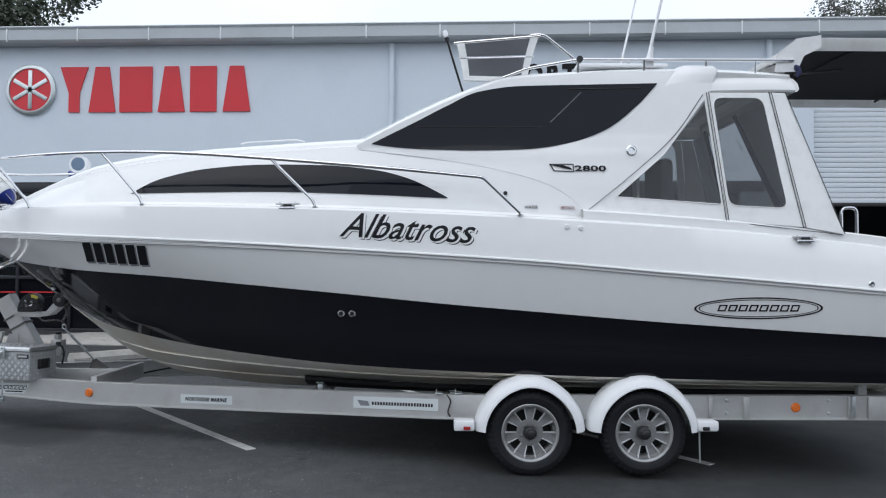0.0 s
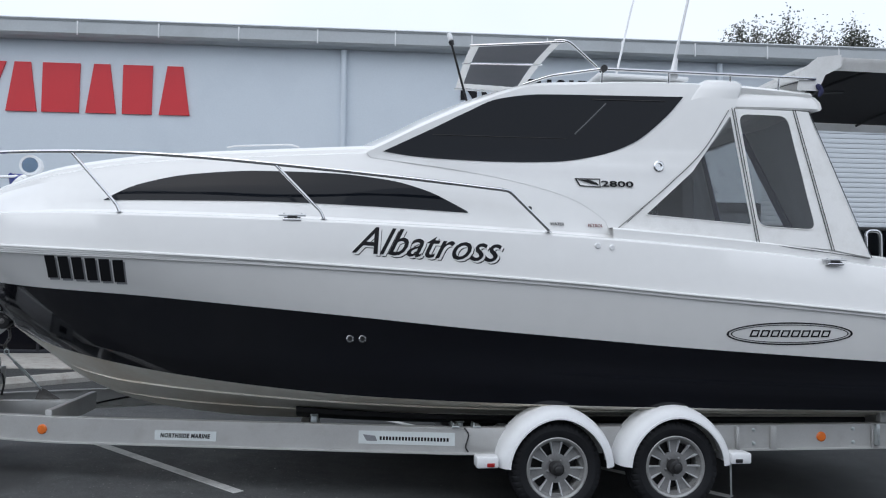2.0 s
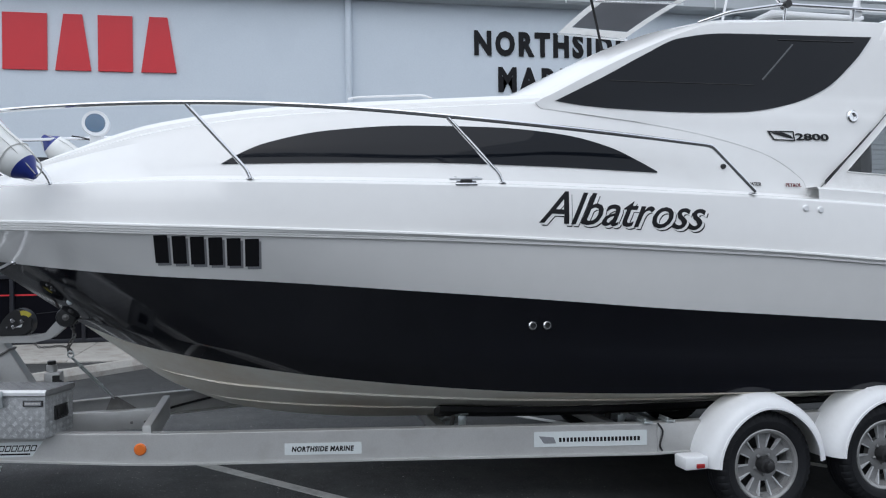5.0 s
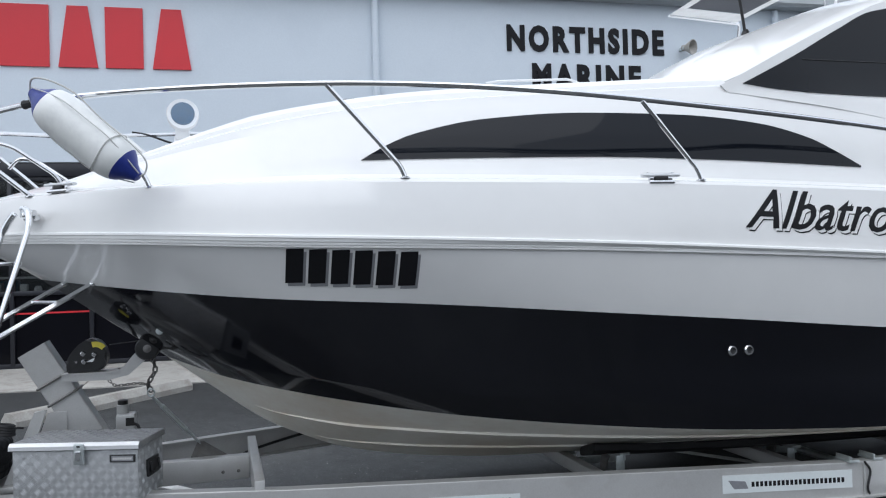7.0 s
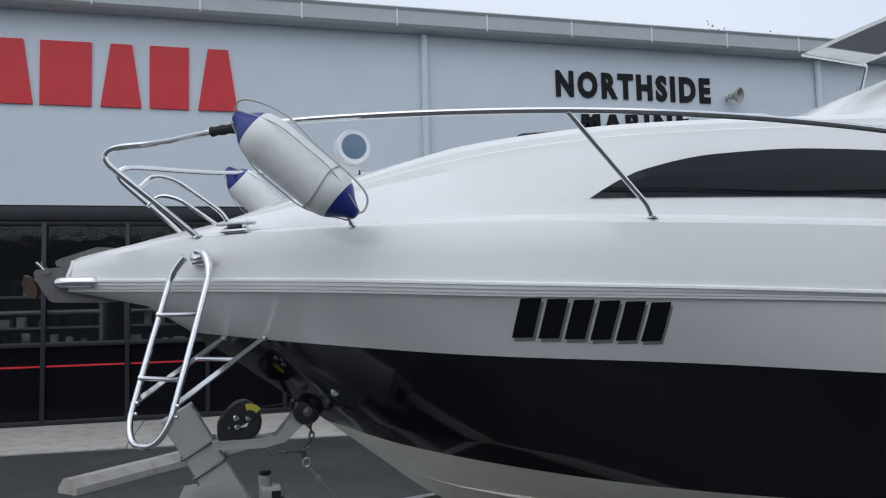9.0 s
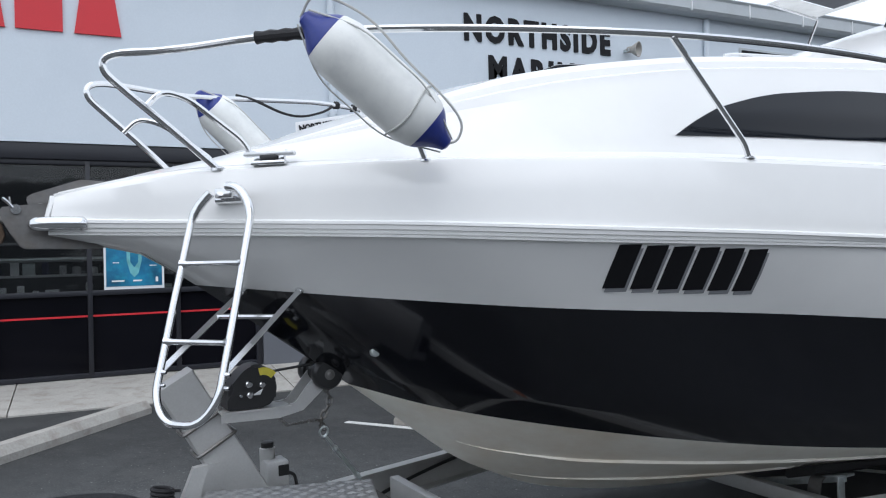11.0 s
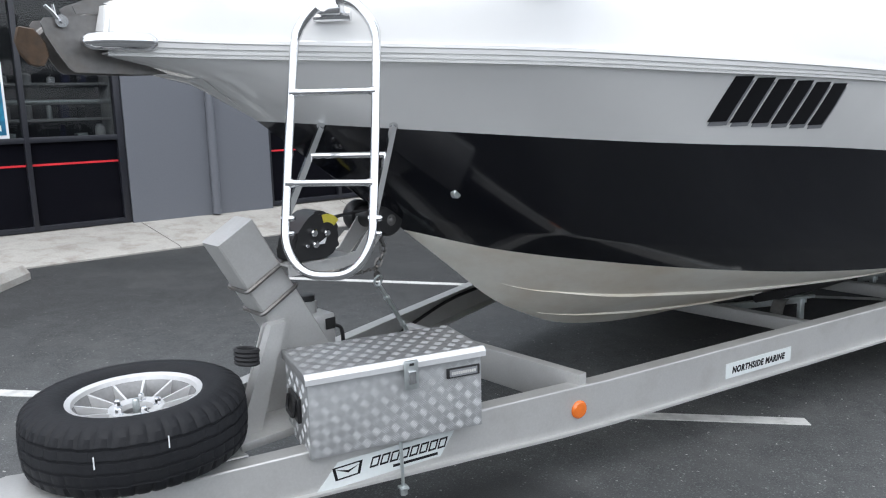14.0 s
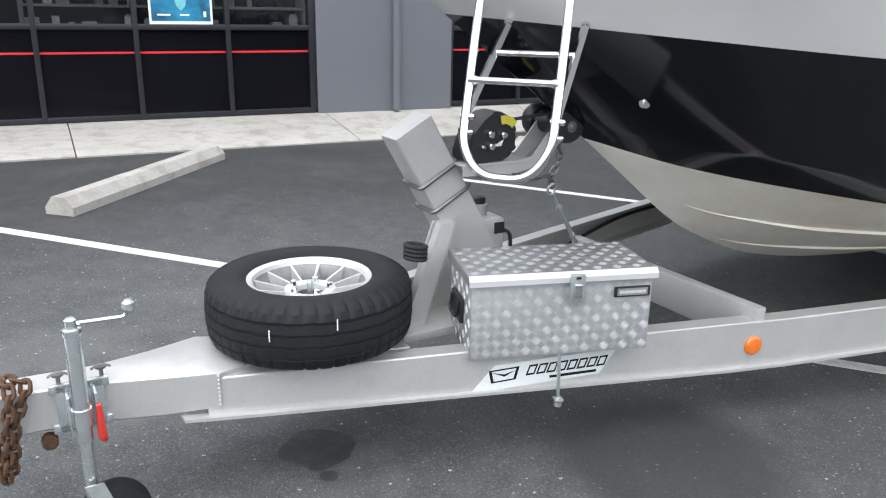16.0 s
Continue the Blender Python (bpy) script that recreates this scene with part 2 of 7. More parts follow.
    base = mix(some(chips, 0.5, remap(chips.outputs["Distance"], 0.2, 0.5, 0.55, 0.0)), base, (0.14, 0.155, 0.15, 1))
    base = mix(some(specks, 0.11, remap(specks.outputs["Distance"], 0.10, 0.26, 0.95, 0.0)), base, (0.36, 0.355, 0.34, 1))
    # broad brighter stretch of the yard, brightness painted into the colour; uneven edge
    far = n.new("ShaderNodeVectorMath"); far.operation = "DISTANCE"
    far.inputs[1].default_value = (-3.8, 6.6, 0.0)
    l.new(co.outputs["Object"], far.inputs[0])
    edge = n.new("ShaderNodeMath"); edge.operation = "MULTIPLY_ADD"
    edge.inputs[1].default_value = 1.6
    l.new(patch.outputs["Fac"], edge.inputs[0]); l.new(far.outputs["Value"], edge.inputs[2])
    light_scale = n.new("ShaderNodeVectorMath"); light_scale.operation = "SCALE"
    l.new(base, light_scale.inputs[0])
    l.new(remap(edge.outputs[0], 3.2, 5.2, 1.55, 0.64), light_scale.inputs["Scale"])
    base = light_scale.outputs[0]
    # dark patch with an uneven edge beside the trailer beam
    spot = n.new("ShaderNodeVectorMath"); spot.operation = "DISTANCE"
    spot.inputs[1].default_value = (-3.42, 6.74, 0.16)
    l.new(co.outputs["Object"], spot.inputs[0])
    rim = n.new("ShaderNodeMath"); rim.operation = "MULTIPLY_ADD"
    rim.inputs[1].default_value = 0.35
    l.new(patch.outputs["Fac"], rim.inputs[0]); l.new(spot.outputs["Value"], rim.inputs[2])
    base = mix(remap(rim.outputs[0], 0.50, 0.66, 0.72, 0.0), base, (0.030, 0.031, 0.032, 1))
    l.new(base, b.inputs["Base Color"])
    l.new(remap(wide.outputs["Fac"], 0.45, 0.65, 0.88, 0.62), b.inputs["Roughness"])
    bp = n.new("ShaderNodeBump")
    bp.inputs["Strength"].default_value, bp.inputs["Distance"].default_value = 0.7, 0.004
    l.new(fine.outputs["Fac"], bp.inputs["Height"])
    l.new(bp.outputs[0], b.inputs["Normal"])
    return m


ASPHALT = asphalt_mat()
PLAIN_FAR = mat("plain_far_wall", (0.20, 0.205, 0.20), 0.8, grain=6, stain=0.3, vary=0.25)
STAIN = mat("oil_stain", (0.036, 0.036, 0.036), 0.7, grain=130, stain=6, vary=0.5, bump=0.08, dirt=(0.075, 0.076, 0.076), dirt_amount=0.7)
ROAD_PAINT = mat("white_road_paint", (0.62, 0.62, 0.60), 0.7, grain=70, stain=4, vary=0.12, bump=0.04, dirt=(0.26, 0.26, 0.25), dirt_amount=0.6)
CONCRETE = mat("concrete", (0.40, 0.385, 0.355), 0.85, grain=55, stain=2.2, vary=0.18, bump=0.05, dirt=(0.235, 0.205, 0.175), dirt_amount=0.75)
WALL = mat("pale_blue_wall_paint", (0.655, 0.715, 0.775), 0.62, grain=40, stain=0.35, vary=0.035, bump=0.01, dirt=(0.58, 0.64, 0.705), dirt_amount=0.5)
WALL_GREY = mat("slate_grey_paint", (0.125, 0.133, 0.152), 0.6, grain=50, stain=0.6, vary=0.06, bump=0.01)
FASCIA = mat("grey_gutter_paint", (0.47, 0.50, 0.52), 0.45, grain=30, stain=0.7, vary=0.06, bump=0.006, dirt=(0.36, 0.38, 0.39), dirt_amount=0.4)
ROOFING = mat("pale_roof_sheet", (0.62, 0.63, 0.64), 0.4, metal=0.3, vary=0.08)
ALU_DARK = mat("dark_window_frame", (0.015, 0.016, 0.022), 0.4, vary=0.15, bump=0)
SHOP_GLASS = glass_mat("shop_glass", (0.01, 0.011, 0.013), 0.02, clear=0.66, spec=1.0)
SHOP_PANEL = mat("dark_glass_panel", (0.005, 0.005, 0.0075), 0.12, vary=0.2, bump=0, coat=0.0, spec=0.14)
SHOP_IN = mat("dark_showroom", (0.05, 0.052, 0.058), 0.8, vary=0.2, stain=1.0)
SHELF = mat("shelf_grey", (0.42, 0.42, 0.43), 0.5, vary=0.15)
RED_SIGN = mat("red_sign_paint", (0.62, 0.025, 0.035), 0.42, vary=0.05, bump=0)
SHUTTER = mat("white_roller_shutter", (0.66, 0.70, 0.74), 0.5, vary=0.05, stain=0.8)
TEAL = mat("teal_print", (0.012, 0.15, 0.29), 0.35, grain=5, stain=2.5, vary=0.5, bump=0, dirt=(0.03, 0.32, 0.46), dirt_amount=0.7)
TEAL_PALE = mat("pale_teal_print", (0.16, 0.46, 0.50), 0.35, grain=8, stain=4, vary=0.3, bump=0)
BARK = mat("bark", (0.10, 0.085, 0.07), 0.9, grain=40, vary=0.3, bump=0.08)
LEAF_PALE = mat("grey_green_leaf", (0.085, 0.092, 0.072), 0.6, grain=30, vary=0.5, bump=0)
PETROL_INK = mat("dark_red_decal", (0.16, 0.02, 0.025), 0.4, vary=0.1, bump=0)
LEAF = mat("leaf", (0.045, 0.06, 0.035), 0.6, grain=30, vary=0.5, bump=0)
BLUE_CLOTH = mat("blue_cloth", (0.016, 0.018, 0.075), 0.7, vary=0.2)


# ---- mesh helpers ----
def obj(name, bm, material, parent=None, label="", sharp=35.0):
    """One mesh object from a bmesh; edges steeper than sharp degrees remain crisp."""
    bmesh.ops.recalc_face_normals(bm, faces=bm.faces)
    lim = radians(sharp)
    for f in bm.faces:
        f.smooth = True
    for e in bm.edges:
        if len(e.link_faces) != 2 or e.calc_face_angle(4.0) > lim:
            e.smooth = False
    me = bpy.data.meshes.new(name)
    bm.to_mesh(me)
    bm.free()
    for mm in (material if isinstance(material, (list, tuple)) else (material,)):
        me.materials.append(mm)
    ob = new(name, me)
    if parent is not None:
        ob.parent = parent
    if label:
        tagged(ob, label)
    return ob


def part(name, bm, material, parent, label="", sharp=35.0):
    return obj(name, bm, material, parent, label, sharp)


def thing(name, m, label, category, group="", kind=""):
    ob = new(name)
    ob.empty_display_size = 0.1
    ob.matrix_basis = m
    return tagged(ob, label, category, group, kind)


def BM():
    return bmesh.new()


def add_box(bm, c, s, rot=None, bevel=0.0):
    """A box of size s at c, turned by the matrix rot, with its edges rounded."""
    r = bmesh.ops.create_cube(bm, size=1.0)
    vs = r["verts"]
    bmesh.ops.scale(bm, vec=s, verts=vs)
    if bevel:
        es = list({e for v in vs for e in v.link_edges})
        g = bmesh.ops.bevel(bm, geom=es, offset=bevel, segments=2, affect="EDGES", profile=0.5)
        vs = list({v for f in g["faces"] for v in f.verts} | {v for v in vs if v.is_valid})
    if rot is not None:
        bmesh.ops.transform(bm, matrix=rot.to_4x4(), verts=vs)
    bmesh.ops.translate(bm, vec=c, verts=vs)
    return vs


def ring(p, d, r, n, up=None):
    d = Vector(d).normalized()
    up = Vector(up) if up is not None else (Vector((0, 0, 1)) if abs(d.z) < 0.9 else Vector((1, 0, 0)))
    a = d.cross(up).normalized()
    b = a.cross(d).normalized()
    return [Vector(p) + r * (math.cos(2 * math.pi * k / n) * a + math.sin(2 * math.pi * k / n) * b) for k in range(n)]


def skin(bm, rows, closed=True, caps=True):
    """Faces between rows of points."""
    vr = [[bm.verts.new(p) for p in row] for row in rows]
    n = len(vr[0])
    for a, b in zip(vr, vr[1:]):
        for k in range(n if closed else n - 1):
            j = (k + 1) % n
            if len({a[k], a[j], b[j], b[k]}) == 4:
                bm.faces.new((a[k], a[j], b[j], b[k]))
    if caps and closed:
        bm.faces.new(vr[0][::-1])
        bm.faces.new(vr[-1])
    return vr


def add_tube(bm, pts, r, n=10, loop=False):
    """A round tube along points; r may be one radius or one for each point."""
    pts = [Vector(p) for p in pts]
    rs = r if isinstance(r, (list, tuple)) else [r] * len(pts)
    rows, prev = [], None
    N = len(pts)
    for k, p in enumerate(pts):
        if loop:
            d = pts[(k + 1) % N] - pts[k - 1]
        else:
            d = pts[min(k + 1, N - 1)] - pts[max(k - 1, 0)]
        d.normalize()
        if prev is None:
            up = Vector((0, 0, 1)) if abs(d.z) < 0.9 else Vector((1, 0, 0))
            prev = d.cross(up).normalized()
        a = prev - d * prev.dot(d)
        a.normalize()
        prev = a
        b = d.cross(a)
        rows.append([p + rs[k] * (math.cos(2 * math.pi * i / n) * a + math.sin(2 * math.pi * i / n) * b) for i in range(n)])
    if loop:
        rows.append(rows[0])
    skin(bm, rows, True, not loop)


def smooth_path(pts, step=6):
    """A rounded line through points (Catmull-Rom)."""
    p = [Vector(q) for q in pts]
    p = [2 * p[0] - p[1]] + p + [2 * p[-1] - p[-2]]
    out = []
    for i in range(1, len(p) - 2):
        for k in range(step):
            t = k / step
            a, b, c, d = p[i - 1], p[i], p[i + 1], p[i + 2]
            out.append(0.5 * (2 * b + (c - a) * t + (2 * a - 5 * b + 4 * c - d) * t * t + (3 * b - a - 3 * c + d) * t ** 3))
    return out + [p[-2]]


def fillet(pts, r, n=5):
    """A line with its corners rounded by radius r."""
    p = [Vector(q) for q in pts]
    out = [p[0]]
    for a, b, c in zip(p, p[1:], p[2:]):
        u, v = (a - b), (c - b)
        k = min(r, u.length * 0.49, v.length * 0.49)
        s, e = b + u.normalized() * k, b + v.normalized() * k
        for i in range(n + 1):
            t = i / n
            out.append((1 - t) ** 2 * s + 2 * t * (1 - t) * b + t * t * e)
    return out + [p[-1]]


def add_rod(bm, a, b, r, n=10):
    add_tube(bm, [a, b], r, n)


def add_lathe(bm, c, axis, profile, n=32, up=None):
    """Turns (distance along axis, radius) pairs round an axis at c."""
    d = Vector(axis).normalized()
    rows = [ring(Vector(c) + d * s, d, max(r, 1e-4), n, up) for s, r in profile]
    skin(bm, rows, True, True)


def add_prism(bm, outline, thick):
    """A plate: outline of 3D points, pushed by the vector thick."""
    t = Vector(thick)
    a = [bm.verts.new(p) for p in outline]
    b = [bm.verts.new(Vector(p) + t) for p in outline]
    bm.faces.new(a[::-1])
    bm.faces.new(b)
    n = len(a)
    for k in range(n):
        bm.faces.new((a[k], a[(k + 1) % n], b[(k + 1) % n], b[k]))


def curve_of(xs, ys):
    """A smooth function through points (cubic, no overshoot)."""
    xs, ys = np.array(xs, float), np.array(ys, float)
    h = np.diff(xs)
    s = np.diff(ys) / h
    m = np.zeros(len(xs))
    m[0], m[-1] = s[0], s[-1]
    for i in range(1, len(xs) - 1):
        m[i] = 0 if s[i - 1] * s[i] <= 0 else 2 * s[i - 1] * s[i] / (s[i - 1] + s[i])

    def f(x):
        x = min(max(x, xs[0]), xs[-1])
        i = int(min(max(np.searchsorted(xs, x) - 1, 0), len(h) - 1))
        t = (x - xs[i]) / h[i]
        return float((2 * t ** 3 - 3 * t * t + 1) * ys[i] + (t ** 3 - 2 * t * t + t) * h[i] * m[i] + (3 * t * t - 2 * t ** 3) * ys[i + 1] + (t ** 3 - t * t) * h[i] * m[i + 1])
    return f


def add_text(name, body, size, m, material, parent, depth=0.002, shear=0.0, width=1.0, offset=0.0, fit=None, label="", space=1.0):
    """Raised lettering in the built-in font, turned into a mesh; fit = (width, height) to fill."""
    cu = bpy.data.curves.new(name, "FONT")
    cu.body, cu.size, cu.shear, cu.extrude, cu.offset = body, size, shear, depth, offset
    cu.resolution_u = 3
    cu.space_character = space
    tmp = bpy.data.objects.new(name, cu)
    scene.collection.objects.link(tmp)
    bpy.context.view_layer.update()
    me = bpy.data.meshes.new_from_object(tmp)
    bpy.data.objects.remove(tmp)
    co = np.zeros(len(me.vertices) * 3)
    me.vertices.foreach_get("co", co)
    co = co.reshape(-1, 3)
    lo, hi = co.min(0), co.max(0)
    co[:, :2] -= lo[:2]
    if fit:
        co[:, 0] *= fit[0] / (hi[0] - lo[0])
        co[:, 1] *= fit[1] / (hi[1] - lo[1])
    me.vertices.foreach_set("co", co.ravel())
    me.materials.append(material)
    ob = new(name, me)
    if parent is not None:
        ob.parent = parent
    ob.matrix_basis = m
    if label:
        tagged(ob, label)
    return ob

# ---- ground ----
def ground_z(x, y):
    """The forecourt falls gently away from the building."""
    x, y = min(max(x, -16.0), 14.0), min(max(y, -12.0), 15.0)
    return -0.033 * (x - 1.1) + 0.02 * (y - 6.2)


def graded(lo, hi, core_lo, core_hi, step, growth=1.35):
    v = list(np.arange(core_lo, core_hi + 1e-6, step))
    s = step
    while v[-1] < hi:
        s *= growth
        v.append(min(v[-1] + s, hi))
    s = step
    while v[0] > lo:
        s *= growth
        v.insert(0, max(v[0] - s, lo))
    return v


bm = BM()
gx, gy = graded(-400, 400, -17, 15, 1.0), graded(-400, 400, -13, 16, 1.0)
gv = [[bm.verts.new((x, y, ground_z(x, y))) for x in gx] for y in gy]
for a, b in zip(gv, gv[1:]):
    for k in range(len(a) - 1):
        bm.faces.new((a[k], a[k + 1], b[k + 1], b[k]))
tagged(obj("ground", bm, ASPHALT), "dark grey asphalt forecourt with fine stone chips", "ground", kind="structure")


def road_line(a, b, width=0.085, name="parking_line", group="parking bay lines"):
    """A painted bay line lying on the asphalt."""
    a, b = Vector(a), Vector(b)
    d = (b - a).normalized()
    s = Vector((-d.y, d.x)) * width / 2
    n = 14
    bm = BM()
    rows = []
    for k in range(n + 1):
        p = a + (b - a) * k / n
        w = 1 + 0.05 * noise.noise((p.x * 3, p.y * 3, 0))
        rows.append([(q.x, q.y, ground_z(q.x, q.y) + h) for q, h in ((p - s * w, 0.0), (p - s * w, 0.004), (p + s * w, 0.004), (p + s * w, 0.0))])
    skin(bm, rows, True, True)
    return tagged(obj(name, bm, ROAD_PAINT), "worn white painted parking line on asphalt", "road marking", group, "structure")


road_line((-6.6, 11.3), (-1.57, 6.56))
road_line((-2.2, 11.25), (2.2, 6.78))
road_line((-10.9, 11.2), (-6.3, 6.8))

# oil marks
for cx, cy, rx, ry, sd in ((-4.58, 7.265, 0.125, 0.12, 1), (-4.60, 7.09, 0.032, 0.028, 2), (-1.1, 6.35, 0.05, 0.03, 3)):
    bm = BM()
    ctr = bm.verts.new((cx, cy, ground_z(cx, cy) + 0.003))
    vs = []
    for k in range(28):
        t = 2 * math.pi * k / 28
        f = 1 + 0.25 * noise.noise((math.cos(t) * 1.5 + sd * 7, math.sin(t) * 1.5, sd))
        x, y = cx + rx * f * math.cos(t), cy + ry * f * math.sin(t)
        vs.append(bm.verts.new((x, y, ground_z(x, y) + 0.003)))
    for k in range(28):
        bm.faces.new((ctr, vs[k], vs[(k + 1) % 28]))
    tagged(obj("oil_stain", bm, STAIN), "dark oil stain soaked into asphalt", "stain", kind="structure")


def wheel_stop(a, b, label):
    """A cast concrete wheel stop with chamfered top."""
    a, b = Vector(a), Vector(b)
    d = (b - a).normalized()
    s = Vector((-d.y, d.x))
    bm = BM()
    prof = [(-0.105, -0.01), (-0.105, 0.055), (-0.05, 0.125), (0.05, 0.125), (0.105, 0.055), (0.105, -0.01)]
    rows = []
    for k in range(13):
        p = a + (b - a) * k / 12
        e = 0.004
        rows.append([(p.x + s.x * u, p.y + s.y * u, ground_z(p.x, p.y) + h + e * noise.noise((p.x * 4, p.y * 4, u * 20))) for u, h in prof])
    skin(bm, rows, True, True)
    return tagged(obj("wheel_stop", bm, CONCRETE), label, "wheel stop", "concrete wheel stops")


wheel_stop((-5.285, 10.66), (-3.91, 12.42), "pale weathered concrete wheel stop on the asphalt")
wheel_stop((-1.75, 10.9), (-0.45, 12.45), "pale weathered concrete wheel stop on the asphalt")

# ---- showroom building ----
WY = 14.23
WX0, WX1 = -19.0, 24.0


def wall_box(name, x0, x1, y0, y1, z0, z1, material, label, bevel=0.0, category="wall"):
    bm = BM()
    add_box(bm, ((x0 + x1) / 2, (y0 + y1) / 2, (z0 + z1) / 2), (x1 - x0, y1 - y0, z1 - z0), bevel=bevel)
    return tagged(obj(name, bm, material), label, category, kind="structure")


upper = wall_box("wall_upper", WX0, 6.18, WY, WY + 0.25, 3.19, 5.9, WALL, "smooth pale blue-grey painted upper wall")
wall_box("wall_upper_east", 9.6, WX1, WY, WY + 0.25, 0.0, 5.9, WALL, "smooth pale blue-grey painted wall")
wall_box("wall_over_shutter", 6.18, 9.6, WY, WY + 0.25, 4.74, 5.9, WALL, "pale blue-grey painted wall above a shutter")
wall_box("wall_back", WX0, WX1, WY + 12, WY + 12.25, 0.0, 5.9, WALL, "plain back wall")
wall_box("wall_west", WX0 - 0.25, WX0, WY, WY + 12.25, 0.0, 5.9, WALL, "plain end wall")
wall_box("wall_east", WX1, WX1 + 0.25, WY, WY + 12.25, 0.0, 5.9, WALL, "plain end wall")
wall_box("soffit_beam", WX0, 6.18, WY + 0.02, WY + 0.24, 3.00, 3.187, ALU_DARK, "dark metal head beam above shop windows", 0.004, "beam")

# roof: shallow ribbed sheet behind the gutter
bm = BM()
rows = []
nrib = 430
for k in range(nrib + 1):
    x = WX0 - 0.3 + (WX1 - WX0 + 0.6) * k / nrib
    h = 0.03 if k % 4 in (0, 1) else 0.0
    rows.append([(x, 13.98, 5.975 + h), (x, 20.4, 6.58 + h), (x, 26.6, 5.99 + h), (x, 26.6, 5.94 + h), (x, 20.4, 6.53 + h), (x, 13.98, 5.925 + h)])
skin(bm, rows, True, True)
tagged(obj("roof", bm, ROOFING, sharp=20), "pale ribbed metal roof sheeting", "roof", kind="structure")

gutter = thing("gutter", pose(0, 0, 0), "grey painted metal eaves gutter with joint straps", "gutter", kind="structure")
bm = BM()
prof = [(14.22, 5.715), (13.97, 5.715), (13.93, 5.755), (13.93, 5.94), (13.90, 5.98), (13.93, 6.005), (13.98, 5.99), (14.22, 5.99)]
skin(bm, [[(x, y, z) for y, z in prof] for x in np.linspace(WX0 - 0.3, WX1 + 0.3, 40)], True, True)
part("trough", bm, FASCIA, gutter)
k = -17.56
while k < 23:
    bm = BM()
    add_box(bm, (k, 13.925, 5.84), (0.022, 0.02, 0.235), bevel=0.003)
    part("strap", bm, PLASTIC_W, gutter)
    k += 1.318

# downpipes on the upper wall and the grey pier
for px, z0, z1, mm, lab in ((-1.305, 3.19, 5.69, WALL, "pale painted round downpipe on the wall"), (5.40, 4.2, 5.69, WALL, "pale painted round downpipe on the wall"), (-1.255, 0.42, 3.0, WALL_GREY, "slate grey painted round downpipe")):
    dp = thing("downpipe", pose(px, WY - (0.055 if mm is WALL else 0.005), 0), lab, "downpipe", kind="structure")
    bm = BM()
    add_lathe(bm, (0, 0, z0), (0, 0, 1), [(0, 0.052), (z1 - z0, 0.052)], 16)
    part("pipe", bm, mm, dp)
    for zz in (z0 + 0.5, (z0 + z1) / 2 + 0.3):
        bm = BM()
        add_lathe(bm, (0, 0, zz), (0, 0, 1), [(0, 0.057), (0.03, 0.057)], 16)
        add_box(bm, (0, 0.03, zz + 0.015), (0.13, 0.01, 0.03))
        part("bracket", bm, mm, dp)

# wall below: grey pier and glazed bays
wall_box("wall_pier", -2.285, -0.46, WY + 0.03, WY + 0.30, 0.38, 3.0, WALL_GREY, "slate grey painted pier between shop windows")
wall_box("wall_pier_east", 4.9, 6.18, WY + 0.03, WY + 0.30, 0.1, 3.19, WALL_GREY, "slate grey painted pier beside the shutter")
wall_box("wall_pier_west", WX0, -15.5, WY + 0.03, WY + 0.30, 0.38, 3.0, WALL_GREY, "slate grey painted pier")
SILL, RAIL, HEAD = 0.43, 1.43, 3.0
GY = WY + 0.10


def shop_window(x0, x1, name, n, red=True):
    """A dark framed shopfront: mullions, a rail, lower dark panels with a red stripe, glass above."""
    win = thing(name, pose(0, 0, 0), "dark framed shop window with black lower panels and a thin red stripe", "window", kind="structure")
    w = (x1 - x0) / n
    for k in range(n + 1):
        bm = BM()
        add_box(bm, (x0 + k * w, GY, (SILL + HEAD) / 2), (0.055 if 0 < k < n else 0.08, 0.10, HEAD - SILL), bevel=0.004)
        part("mullion", bm, ALU_DARK, win)
    for z, hh, d in ((SILL + 0.03, 0.06, 0.094), (RAIL, 0.06, 0.094), (HEAD - 0.03, 0.06, 0.094)):
        bm = BM()
        add_box(bm, ((x0 + x1) / 2, GY, z), (x1 - x0, d, hh), bevel=0.004)
        part("window_rail", bm, ALU_DARK, win)
    for k in range(n):
        a, b = x0 + k * w + 0.0276, x0 + (k + 1) * w - 0.0276
        bm = BM()
        add_box(bm, ((a + b) / 2, GY + 0.01, (SILL + RAIL) / 2), (b - a, 0.012, RAIL - SILL - 0.06))
        part("lower_panel", bm, SHOP_PANEL, win)
        bm = BM()
        add_box(bm, ((a + b) / 2, GY + 0.01, (RAIL + HEAD) / 2), (b - a, 0.008, HEAD - RAIL - 0.06))
        p = part("pane", bm, SHOP_GLASS, win)
        p.visible_shadow = False
        if red:
            bm = BM()
            add_box(bm, ((a + b) / 2, GY + 0.001, 1.157), (b - a, 0.006, 0.022))
            part("stripe", bm, RED_SIGN, win, "thin red stripe")
    return win


shop_window(-12.23, -2.33, "window_1", 10)
shop_window(-0.46, 4.9, "window_2", 5)

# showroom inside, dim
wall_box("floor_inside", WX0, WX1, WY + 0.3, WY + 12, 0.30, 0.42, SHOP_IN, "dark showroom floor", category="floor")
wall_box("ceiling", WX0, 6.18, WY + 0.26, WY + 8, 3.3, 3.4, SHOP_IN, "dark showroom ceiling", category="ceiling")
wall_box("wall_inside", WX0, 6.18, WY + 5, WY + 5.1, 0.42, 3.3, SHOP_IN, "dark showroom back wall")

